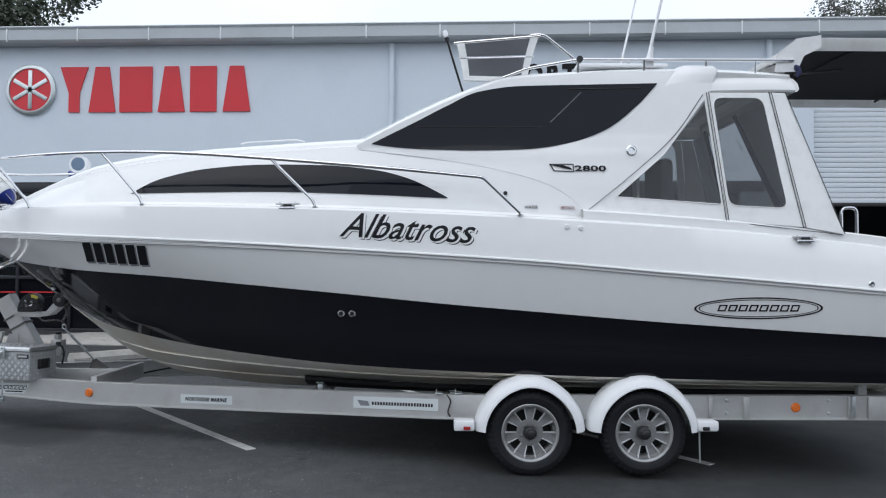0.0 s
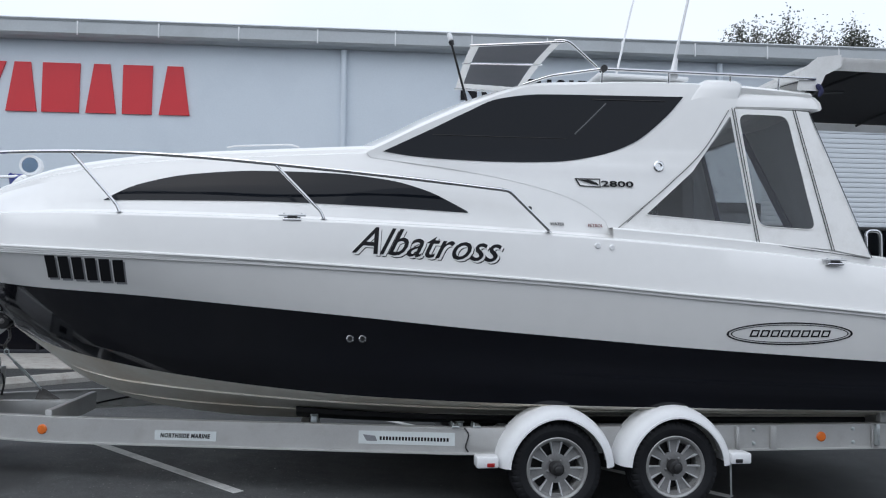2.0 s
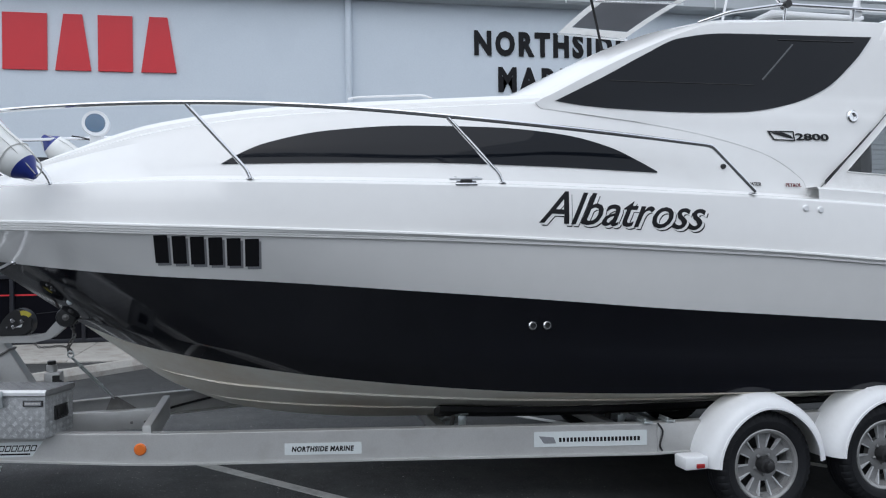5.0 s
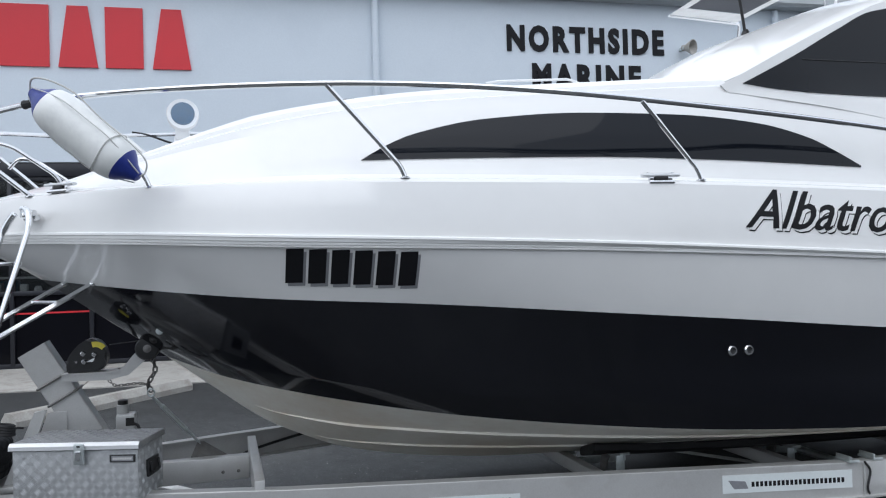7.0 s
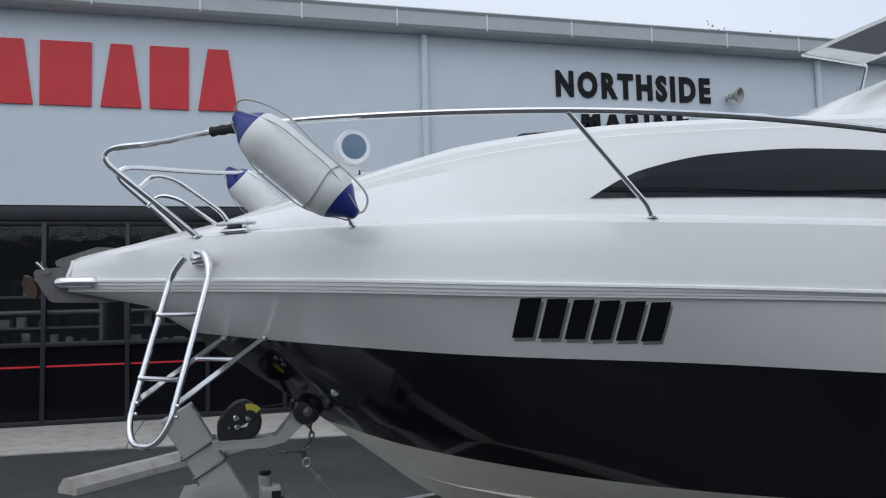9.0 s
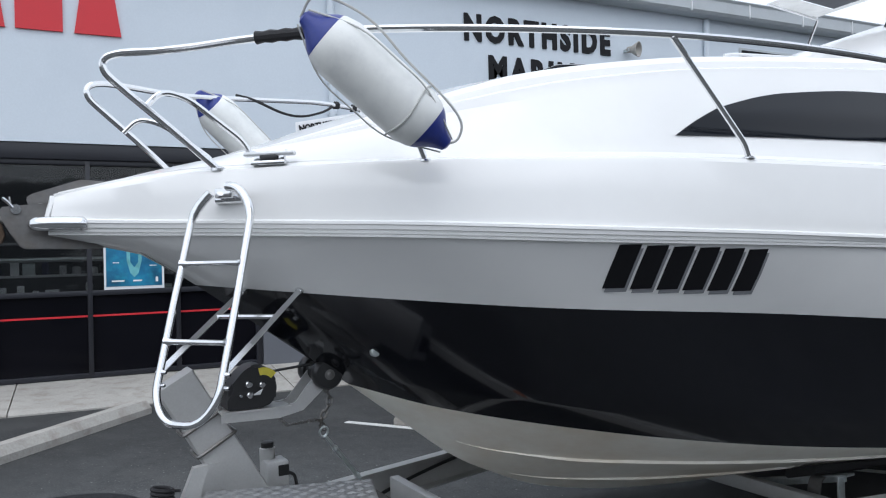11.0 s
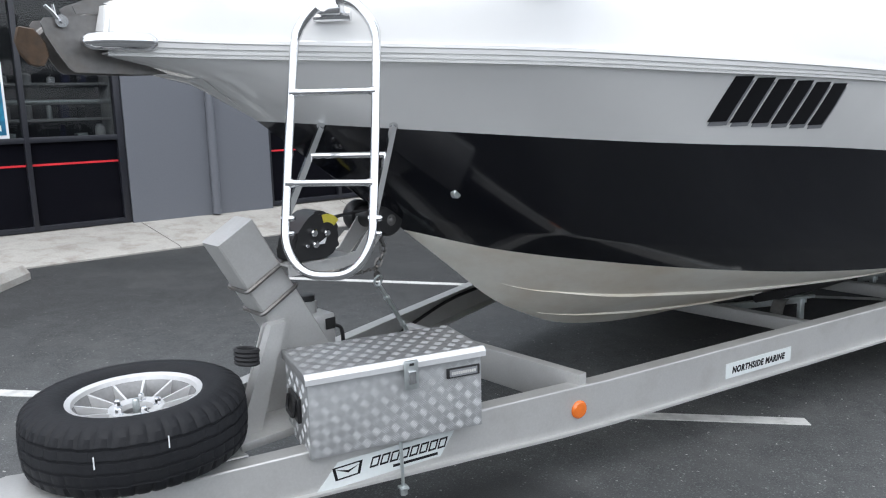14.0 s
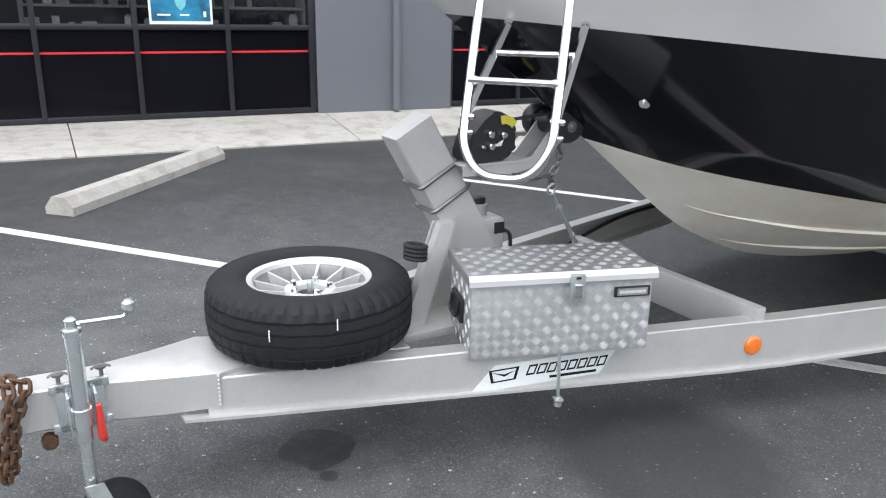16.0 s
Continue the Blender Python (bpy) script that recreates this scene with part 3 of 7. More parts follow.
# roller shutter, half raised over a dark doorway
sh = thing("door_1", pose(0, 0, 0), "white slatted roller shutter half raised over a dark doorway", "roller shutter", kind="structure")
z = 2.80
while z < 4.72:
    bm = BM()
    add_box(bm, (7.89, WY + 0.10, z + 0.045), (3.40, 0.02, 0.084), bevel=0.006)
    part("slat", bm, SHUTTER, sh)
    z += 0.09
bm = BM()
add_box(bm, (7.89, WY + 0.10, 2.77), (3.40, 0.035, 0.06), bevel=0.006)
part("bottom_bar", bm, PLASTIC_K, sh)
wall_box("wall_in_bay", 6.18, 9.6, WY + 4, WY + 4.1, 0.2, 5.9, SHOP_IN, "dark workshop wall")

# concrete footpath along the shopfront, cast in bays
foot = thing("pavement", pose(0, 0, 0), "pale stained concrete footpath along the shopfront", "pavement", kind="structure")
edges = [-19.0, -16.2, -13.4, -10.6, -7.8, -5.09, -2.2, 0.6, 3.4, 6.2, 9.0, 11.8, 14.6, 18.0, 24.0]
for a, b in zip(edges, edges[1:]):
    bm = BM()
    g = 0.006
    rows = []
    for x in np.linspace(a + g, b - g, 5):
        ye = min(13.55, max(11.6, 12.83 + 0.15 * (x + 3.8)))
        fz = ground_z(x, ye) + 0.03
        rows.append([(x, 14.36, 0.02), (x, 14.36, 0.428), (x, (14.36 + ye) / 2, (0.428 + fz) / 2), (x, ye + 0.04, fz), (x, ye, fz - 0.015), (x, ye, 0.0)])
    skin(bm, rows, True, True)
    part("slab", bm, CONCRETE, foot)

# unseen plain wall added on the road side, behind the walk; darkens reflections
wall_box("unseen_wall_south", -70, 70, -24.5, -24.2, -1.5, 6.6, PLAIN_FAR, "plain dull wall added out of view to darken reflections")

from mathutils.bvhtree import BVHTree

# ---- the boat: built bow towards +x, port side towards +y ----
BOAT_M = pose(0, 7.505, 0, 0, 0, 183.15)
boat = thing("motor_boat", BOAT_M, "white cabin cruiser with black hull band on a trailer", "boat")

STERN = -3.95
keel_z = curve_of([-3.95, 0, 1.5, 2.0, 2.52, 2.87, 3.0, 3.27, 3.5], [0.44, 0.46, 0.50, 0.545, 0.64, 0.78, 0.85, 1.05, 1.225])
chine_y = curve_of([-3.95, -1, 0, 0.6, 1, 1.5, 2, 2.4, 2.8, 3.2, 3.5], [1.335, 1.325, 1.27, 1.20, 1.135, 1.03, 0.91, 0.75, 0.54, 0.25, 0.0])
chine_z = curve_of([-3.95, -2, 0, 0.79, 1.17, 1.56, 1.96, 2.37, 2.81, 3.2, 3.5], [0.70, 0.735, 0.79, 0.825, 0.852, 0.888, 0.933, 0.985, 1.054, 1.13, 1.225])
boot_y = curve_of([-3.95, -1, 0.05, 0.8, 1.55, 2.28, 2.94, 3.4, 3.81, 3.97, 4.115], [1.39, 1.385, 1.37, 1.33, 1.25, 1.10, 0.92, 0.66, 0.34, 0.17, 0.0])
boot_z = curve_of([-3.95, -2.39, -1.55, -0.73, 0.05, 0.81, 1.55, 2.28, 3.07, 3.6, 4.115], [1.03, 1.124, 1.180, 1.246, 1.310, 1.382, 1.447, 1.508, 1.56, 1.61, 1.667])
rub_y = curve_of([-3.95, -0.5, 0, 1, 1.5, 2.35, 2.94, 3.51, 3.94, 4.09, 4.35, 4.62], [1.455, 1.46, 1.45, 1.405, 1.365, 1.245, 1.09, 0.83, 0.49, 0.37, 0.21, 0.12])
rub_z = curve_of([-3.95, -2.34, -1.51, -0.71, 0.07, 0.82, 1.55, 2.28, 3.05, 3.5, 4.08, 4.62], [1.345, 1.485, 1.55, 1.617, 1.667, 1.711, 1.752, 1.786, 1.82, 1.845, 1.875, 1.893])
kn_y = curve_of([-3.95, -2.7, -0.5, 1.04, 1.5, 2.42, 2.94, 3.51, 3.94, 4.09, 4.35, 4.6], [1.36, 1.38, 1.415, 1.37, 1.325, 1.195, 1.035, 0.79, 0.46, 0.335, 0.19, 0.10])
kn_z = curve_of([-3.95, -2.67, -1.55, -0.52, 1.05, 2.3, 2.9, 3.54, 4.09, 4.35, 4.6], [1.66, 1.81, 1.90, 1.96, 2.022, 2.052, 2.062, 2.062, 2.06, 2.03, 1.975])


def lerp(a, b, t):
    return Vector(a) * (1 - t) + Vector(b) * t


def along(u, end):
    """Station u (0 stern .. 1 bow) on a line that ends at x = end; stations crowd towards the bow."""
    return STERN + (end - STERN) * (1 - (1 - u) ** 1.5 * 0.999 if u < 1 else 1)


def p_keel(u):
    x = along(u, 3.5)
    return Vector((x, 0, keel_z(x)))


def p_chine(u):
    x = along(u, 3.5)
    return Vector((x, chine_y(x), chine_z(x)))


def p_boot(u):
    x = along(u, 4.115)
    return Vector((x, boot_y(x), boot_z(x)))


def p_rub(u):
    x = along(u, 4.62)
    return Vector((x, rub_y(x), rub_z(x)))


def p_kn(u):
    x = along(u, 4.60)
    return Vector((x, kn_y(x), kn_z(x)))


def both(rows):
    """Rows for the port side and, mirrored, for the starboard side."""
    return rows, [[(p[0], -p[1], p[2]) for p in r] for r in rows]


NS = 72
US = [k / NS for k in range(NS + 1)]


def strip(name, lines, material, label="", sharp=30):
    """A skin between lines that run from stern to bow, on both sides of the boat."""
    bm = BM()
    for side in both([[f(u) for u in US] for f in lines]):
        skin(bm, side, False, False)
    bmesh.ops.remove_doubles(bm, verts=bm.verts, dist=0.0008)
    return part(name, bm, material, boat, label, sharp)


def bulge(f, g, t, out, fore=None):
    """A line between two lines, pushed outwards; fore: by how much instead towards the bow."""
    def h(u):
        p = lerp(f(u), g(u), t)
        k = 0.0 if fore is None else min(1.0, max(0.0, (p.x - 1.0) / 1.3))
        return p + Vector((0, (out * (1 - k) + (fore or 0.0) * k) * min(1, p.y / 0.4), 0))
    return h


def rub_line(dy, dz):
    def h(u):
        p = p_rub(u)
        k = min(1.0, max(0.0, (p.x - 0.6) / 2.4))
        if dz > 0.0:
            k = 1.0
        elif dz < -0.03:
            return p + Vector((0, dy, dz * (0.5 + 0.5 * k)))
        return p + Vector((0, dy * k - 0.010 * (1 - k), dz * (0.35 + 0.65 * k)))
    return h


strip("hull_bottom", [p_keel, bulge(p_keel, p_chine, 0.5, 0.0), lambda u: p_chine(u) + Vector((0, -0.012 * min(1, p_chine(u).y / 0.4), -0.007 * (1 - u ** 8))), p_chine], ANTIFOUL, "cream hull bottom with spray strakes", 18)
P_BAND = strip("hull_band", [p_chine, bulge(p_chine, p_boot, 0.20, 0.006, 0.052), bulge(p_chine, p_boot, 0.24, 0.010, 0.052), bulge(p_chine, p_boot, 0.45, -0.010, 0.038), bulge(p_chine, p_boot, 0.7, -0.026, 0.020), p_boot], BLACK_HULL, "glossy black hull band", 40)
P_SIDE = strip("hull_side", [p_boot, lambda u: lerp(p_boot(u), p_rub(u), 0.5) + Vector((-0.045, -0.02, 0.028)) * u ** 24, rub_line(-0.024, -0.034)], GELCOAT_SHADED, "glossy white hull side", 40)
# stepped rub rail: a lip, a flat band, then two fine grooves with a bead between
strip("rub_rail", [rub_line(dy, dz) for dy, dz in ((-0.024, -0.034), (-0.01, -0.033), (-0.008, -0.028), (-0.013, -0.0265), (-0.013, -0.023), (-0.005, -0.0215), (-0.003, -0.014), (-0.009, -0.0125), (-0.009, -0.009), (0.001, -0.007), (0.003, 0.006), (0.008, 0.009), (0.007, 0.018), (0.0, 0.023), (-0.012, 0.024))], GELCOAT, "stepped white rub rail with fine grooves", 30)


def p_kn2(u):
    p = p_kn(u)
    return p + Vector((0, -0.03 * min(1, p.y / 0.3), 0.02))


P_GUN = strip("gunwale", [lambda u: p_rub(u) + Vector((0, -0.012, 0.024)), bulge(lambda u: p_rub(u) + Vector((0, -0.012, 0.024)), p_kn, 0.5, 0.008), p_kn, lambda u: p_kn(u) + Vector((0, -0.010, 0.014)), p_kn2], GELCOAT, "white moulded deck edge", 24)

# transom closes the stern
bm = BM()
out = [p_keel(0), p_chine(0), p_boot(0), p_rub(0), p_kn(0)]
add_prism(bm, out + [Vector((p.x, -p.y, p.z)) for p in reversed(out[1:])], (-0.02, 0, 0))
part("transom", bm, GELCOAT_SHADED, boat)
# bow nose between the two sides
bm = BM()
nose = [p_rub(1) + Vector((0, 0, -0.012)), p_rub(1) + Vector((0, 0, 0.024)), p_kn(1), p_kn2(1)]
add_prism(bm, nose + [Vector((p.x, -p.y, p.z)) for p in reversed(nose)], (0.012, 0, 0))
part("bow_nose", bm, GELCOAT, boat)
# underside of the bow overhang
bm = BM()
add_prism(bm, [(4.318, 0.039, 1.802), (4.615, 0.115, 1.866), (4.615, -0.115, 1.866), (4.318, -0.039, 1.802)], (0, 0, 0.004))
add_prism(bm, [(4.115, 0.0, 1.668), (4.318, 0.039, 1.802), (4.318, -0.039, 1.802)], (0, 0, 0.004))
part("bow_underside", bm, GELCOAT_SHADED, boat)

# deck and long coachroof
top_z = curve_of([-4.0, -0.5, 0.6, 1.0, 1.72, 2.06, 2.4, 2.84, 3.1, 3.4, 3.68, 3.9, 4.1, 4.35, 4.6], [2.6, 2.70, 2.715, 2.708, 2.665, 2.63, 2.59, 2.522, 2.465, 2.378, 2.287, 2.20, 2.135, 2.07, 1.998])
sh_y = curve_of([-1.2, 0, 0.6, 1, 2, 2.5, 3.0, 3.53, 3.9, 4.3, 4.6], [1.15, 1.13, 1.10, 1.05, 0.92, 0.83, 0.69, 0.46, 0.26, 0.10, 0.04])
sh_z = curve_of([-1.2, 0, 0.55, 1.5, 2.31, 2.72, 3.0, 3.27, 3.53, 3.9, 4.3, 4.6], [2.58, 2.59, 2.585, 2.545, 2.498, 2.453, 2.41, 2.345, 2.272, 2.173, 2.083, 1.997])
CR = [x for x in np.linspace(-1.15, 4.6, 60)]


def coach(x):
    """Half section of foredeck and coachroof at station x, from deck edge to centre line."""
    ky, kz = kn_y(x), kn_z(x)
    f = min(1.0, max(0.0, (3.95 - x) / 0.9))
    by, bz = ky - 0.05 - 0.075 * f, kz + 0.03
    sy, sz, tz = sh_y(x), sh_z(x), top_z(x)
    return [Vector((x, ky - 0.03 * min(1, ky / 0.3), kz + 0.02)), Vector((x, by, bz)), Vector((x, by - 0.02 * f, bz + 0.018 * f + 0.002)),
            Vector((x, lerp((by, 0, 0), (sy, 0, 0), 0.42).x + 0.010 * f, bz + (sz - bz) * 0.45)), Vector((x, sy + 0.035 * f, sz - 0.075 * f)), Vector((x, sy + 0.018 * f, sz - 0.030 * f)), Vector((x, sy - 0.002 * f, sz - 0.022 * f)), Vector((x, sy - 0.014 * f, sz + 0.006 * f)), Vector((x, sy - 0.055 * f, sz + 0.035 * f)),
            Vector((x, sy * 0.55, sz + (tz - sz) * 0.78)), Vector((x, 0, tz))]


bm = BM()
for side in both([coach(x) for x in CR]):
    skin(bm, side, False, False)
bmesh.ops.remove_doubles(bm, verts=bm.verts, dist=0.0008)
part("coachroof", bm, GELCOAT, boat, "long white moulded coachroof", 21)


def coach_y(x, z):
    """How far out the coachroof's side stands at a height."""
    s = coach(x)
    for a, b in zip(s[2:7], s[3:8]):
        if a.z <= z <= b.z:
            return a.y + (b.y - a.y) * (z - a.z) / max(1e-6, b.z - a.z)
    return s[2].y


def side_panel(lo, hi, x0, x1, yf, n, thick, flip=False):
    """A curved sheet on a side surface between a lower and an upper edge."""
    bm = BM()
    rows = []
    for k in range(n + 1):
        x = x0 + (x1 - x0) * k / n
        a, b = lo(x), max(hi(x), lo(x) + 0.001)
        m = 7
        outer = [Vector((x, yf(x, a + (b - a) * i / m) + thick, a + (b - a) * i / m)) for i in range(m + 1)]
        inner = [Vector((p.x, p.y - 2 * thick, p.z)) for p in reversed(outer)]
        rows.append(outer + inner)
    skin(bm, rows, True, True)
    if flip:
        bmesh.ops.scale(bm, vec=(1, -1, 1), verts=bm.verts)
    return bm


pl_lo = curve_of([0.03, 0.82, 1.59, 2.58], [2.122, 2.158, 2.178, 2.175])
pl_hi = curve_of([0.03, 0.15, 0.32, 0.59, 1.02, 1.52, 1.98, 2.33, 2.48, 2.58], [2.130, 2.195, 2.275, 2.348, 2.394, 2.405, 2.375, 2.30, 2.235, 2.176])
for s in (False, True):
    part("portlight", side_panel(pl_lo, pl_hi, 0.03, 2.58, coach_y, 48, 0.005, s), TINT, boat, "long black tinted portlight")

# wheelhouse: side walls with the raked aft edge, roof, windscreen
AFT = curve_of([1.97, 2.06, 2.36, 2.62, 3.03, 3.17], [-1.02, -1.12, -1.48, -1.78, -2.07, -2.10])
FRONT = curve_of([1.97, 2.05, 2.15, 2.25, 2.36, 2.42, 2.47, 2.51, 2.54, 2.60, 2.91, 3.05, 3.10, 3.12, 3.17], [-1.0, -1.0, -0.90, -0.72, -0.33, 0.0, 0.35, 0.70, 0.76, 0.655, 0.03, -0.31, -0.46, -0.72, -1.30])


def side_y(x, z):
    """How far out the wheelhouse side stands; low down it lies on the coachroof's side."""
    base = curve_side(z) + 0.02 * max(0.0, min(1.0, (-1.0 - x) / 0.8))
    low = coach_y(max(x, -1.14), z) + 0.0025
    t = min(1.0, max(0.0, (z - 2.42) / 0.18))
    y = low * (1 - t) + base * t
    f = min(1.0, max(0.0, (x - 0.15) / 0.48))
    f = f * f * (3 - 2 * f)
    return y * (1 - f) + (coach_y(max(x, -1.14), min(z, sh_z(x) - 0.065)) + 0.004) * f


curve_side = curve_of([1.97, 2.10, 2.26, 2.40, 2.515, 2.6, 2.8, 3.05, 3.17, 3.3], [1.305, 1.284, 1.277, 1.235, 1.186, 1.158, 1.135, 1.105, 1.08, 1.02])
rows = []
for z in np.linspace(1.97, 3.17, 34):
    a, b = FRONT(z), AFT(z)
    rows.append([Vector((a + (b - a) * i / 30, side_y(a + (b - a) * i / 30, z), z)) for i in range(31)])
for side in both(rows):
    bm = BM()
    skin(bm, side, False, False)
    bmesh.ops.recalc_face_normals(bm, faces=bm.faces)
    bmesh.ops.solidify(bm, geom=bm.faces[:], thickness=0.012)
    part("wheelhouse_side", bm, GELCOAT, boat, "swept white wheelhouse side", 40)

# roof and windscreen as one moulding following the pillar line
PIL = curve_of([-2.75, -2.1, -1.7, -0.79, -0.5, -0.31, 0.03, 0.33, 0.66, 1.0], [3.13, 3.165, 3.165, 3.125, 3.10, 3.05, 2.91, 2.765, 2.60, 2.50])
bm = BM()
rows = []
for x in np.linspace(-2.72, 1.30, 52):
    z = PIL(x) - 0.10 * max(0.0, x - 0.66)
    f = max(0.0, min(1.0, (x - 0.55) / 0.40))
    f = f * f * (3 - 2 * f)
    w = (curve_side(min(z, 3.17)) if x < 0.05 else side_y(min(x, 0.66), min(z, 3.17))) - 0.004
    w = w * (1 - f) + 0.90 * sh_y(max(x, 0)) * f
    cam_h = 0.10 + 0.055 * max(0.0, min(1.0, (x + 0.75) / 0.9))
    half = [Vector((x, w, z - 0.012)), Vector((x, w + 0.003, z)), Vector((x, w - 0.02, z + 0.022)), Vector((x, w - 0.09, z + 0.045)), Vector((x, w * 0.6, z + 0.02 + cam_h * 0.75)), Vector((x, 0, z + 0.02 + cam_h))]
    rows.append(half + [Vector((p.x, -p.y, p.z)) for p in reversed(half[:-1])])
rows = [q + [p + Vector((0, -0.02 if p.y > 0 else 0.02 if p.y < 0 else 0, -0.03)) for p in reversed(q)] for q in rows]
cut = 32
skin(bm, rows[:cut + 1], True, True)
part("cabin_roof", bm, GELCOAT, boat, "white moulded hardtop roof", 40)
bm = BM()
skin(bm, rows[cut:], True, True)
part("screen_cover", bm, GELCOAT, boat, "white cover over the raked windscreen", 40)

# raised arch caps over the aft pillars
for s in (1, -1):
    bm = BM()
    rows = []
    for k, (xa, xb, z, y) in enumerate(((-1.40, -1.86, 2.72, 1.128), (-1.56, -2.0, 2.90, 1.121), (-1.67, -2.085, 3.04, 1.108), (-1.75, -2.125, 3.13, 1.103), (-1.80, -2.14, 3.19, 1.085), (-1.86, -2.12, 3.222, 1.05), (-1.88, -2.08, 3.23, 0.9))):
        o = y + 0.016
        rows.append([Vector((xa, s * (o - 0.02), z)), Vector((xa - 0.03, s * o, z)), Vector((xb + 0.03, s * o, z)), Vector((xb, s * (o - 0.02), z)), Vector((xb, s * (o - 0.16), z)), Vector((xa, s * (o - 0.16), z))])
    skin(bm, rows, True, True)
    part("arch", bm, GELCOAT, boat, "white moulded arch", 75)

sw_lo = curve_of([-1.64, -1.5, -1.22, -0.92, -0.59, -0.18, 0.23, 0.45, 0.63], [3.058, 2.90, 2.68, 2.57, 2.52, 2.508, 2.518, 2.535, 2.562])
sw_hi = curve_of([-1.64, -0.54, -0.21, 0.03, 0.31, 0.63], [3.062, 3.035, 2.985, 2.872, 2.722, 2.563])
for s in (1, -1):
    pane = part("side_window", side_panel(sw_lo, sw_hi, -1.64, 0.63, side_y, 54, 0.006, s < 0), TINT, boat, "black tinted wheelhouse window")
    # sliding pane: its slanted edge, a rail along its top and the low sill line
    for name, run, w in (("pane_edge", [(-0.93, 3.012), (-1.50, 3.02)], 0.004), ("sill_line", [(-0.72, 2.702), (-0.30, 2.698), (0.28, 2.694)], 0.003)):
        bm = BM()
        add_tube(bm, smooth_path([Vector((x, s * (side_y(x, z) + 0.0065), z)) for x, z in run], 8), w, 6)
        part(name, bm, GASKET, pane, "dark rubber pane edge")
    # thin added rod on the glass surface, drawn as a pale slanted streak
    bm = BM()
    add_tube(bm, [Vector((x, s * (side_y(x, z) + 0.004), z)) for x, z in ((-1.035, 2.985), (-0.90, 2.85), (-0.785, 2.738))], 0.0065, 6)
    part("pale_streak", bm, STREAK_GREY, pane, "dull grey slanted streak laid on the dark glass")


# ---- decals follow the hull's surface ----
def surface(ob, fallback=1.3):
    """A function that tells how far out (y) a part's port side stands at x and height z."""
    tree = BVHTree.FromPolygons([v.co.copy() for v in ob.data.vertices], [tuple(q.vertices) for q in ob.data.polygons])

    def f(x, z):
        hit = tree.ray_cast(Vector((x, 4.0, z)), Vector((0, -1, 0)))
        return hit[0].y if hit[0] is not None else fallback
    return f


gun_y, hull_y, band_y = surface(P_GUN), surface(P_SIDE), surface(P_BAND)


def decal_text(name, body, x0, z0, wide, high, slope, yf, material, parent, shear=0.0, off=0.003, fat=0.0, label=""):
    """Lettering laid on the boat's side, read from bow to stern; slope: how its base line falls along the boat."""
    ob = add_text(name, body, 1.0, Matrix(), material, parent, 0.02, shear, 1.0, fat, (wide, high), label)
    me = ob.data
    tb = BM()
    tb.from_mesh(me)
    bmesh.ops.triangulate(tb, faces=tb.faces)
    for _ in range(2):
        bmesh.ops.subdivide_edges(tb, edges=[e for e in tb.edges if e.calc_length() > 0.03], cuts=1)
        bmesh.ops.triangulate(tb, faces=tb.faces)
    tb.to_mesh(me)
    tb.free()
    co = np.zeros(len(me.vertices) * 3)
    me.vertices.foreach_get("co", co)
    co = co.reshape(-1, 3)
    out = np.zeros_like(co)
    for k, (u, v, d) in enumerate(co):
        x, z = x0 - u, z0 + v - slope * u
        out[k] = (x, yf(x, z) + off + (0.0006 if d > 0 else -0.004), z)
    me.vertices.foreach_set("co", out.ravel())
    me.update()
    return ob


def decal_shape(name, outline, yf, material, parent, off=0.003, label="", holes=None):
    """A flat printed shape on the boat's side: outline points (x, z)."""
    bm = BM()
    pts = [Vector((x, yf(x, z) + off, z)) for x, z in outline]
    if holes is None and len(outline) == 4:
        rows = []
        for i in range(9):
            row = []
            for j in range(5):
                a = lerp((*outline[0], 0), (*outline[3], 0), i / 8)
                b = lerp((*outline[1], 0), (*outline[2], 0), i / 8)
                q = lerp(a, b, j / 4)
                row.append(Vector((q.x, yf(q.x, q.y) + off, q.y)))
            rows.append(row + [p + Vector((0, -0.004, 0)) for p in reversed(row)])
        skin(bm, rows, True, True)
    elif holes is None:
        add_prism(bm, pts, (0, -0.004, 0))
    else:
        inn = [Vector((x, yf(x, z) + off, z)) for x, z in holes]
        n = len(pts)
        rows = [[*[p for p in (a, b)], b + Vector((0, -0.004, 0)), a + Vector((0, -0.004, 0))] for a, b in zip(pts, inn)]
        skin(bm, rows + [rows[0]], True, False)
    return part(name, bm, material, parent, label)


# boat's name on the topside
decal_text("name_shadow", "Albatross", 0.829, 1.799, 1.03, 0.188, 0.052, gun_y, INK, boat, 0.50, 0.0018, 0.008, "black drop shadow lettering")
decal_text("name_gap", "Albatross", 0.835, 1.805, 1.03, 0.188, 0.052, gun_y, GELCOAT, boat, 0.50, 0.0030, 0.012, "white gap between lettering and shadow")
decal_text("name_lettering", "Albatross", 0.847, 1.816, 1.03, 0.188, 0.052, gun_y, INK, boat, 0.50, 0.0044, 0.006, "black slanted lettering")
# registration: plain bars
for k in range(6):
    w, x = 0.074, 2.935 - k * 0.0965
    zb = 1.625 - k * 0.0055
    for nm, dx, dz, mm, o in (("registration_shadow", -0.012, -0.014, INK_GREY, 0.002), ("registration_bar", 0.0, 0.0, INK, 0.004)):
        decal_shape(nm, [(x + dx, zb + dz), (x - w + dx, zb + dz), (x - w + dx, zb + 0.150 + dz), (x + dx, zb + 0.150 + dz)], hull_y, mm, boat, o)


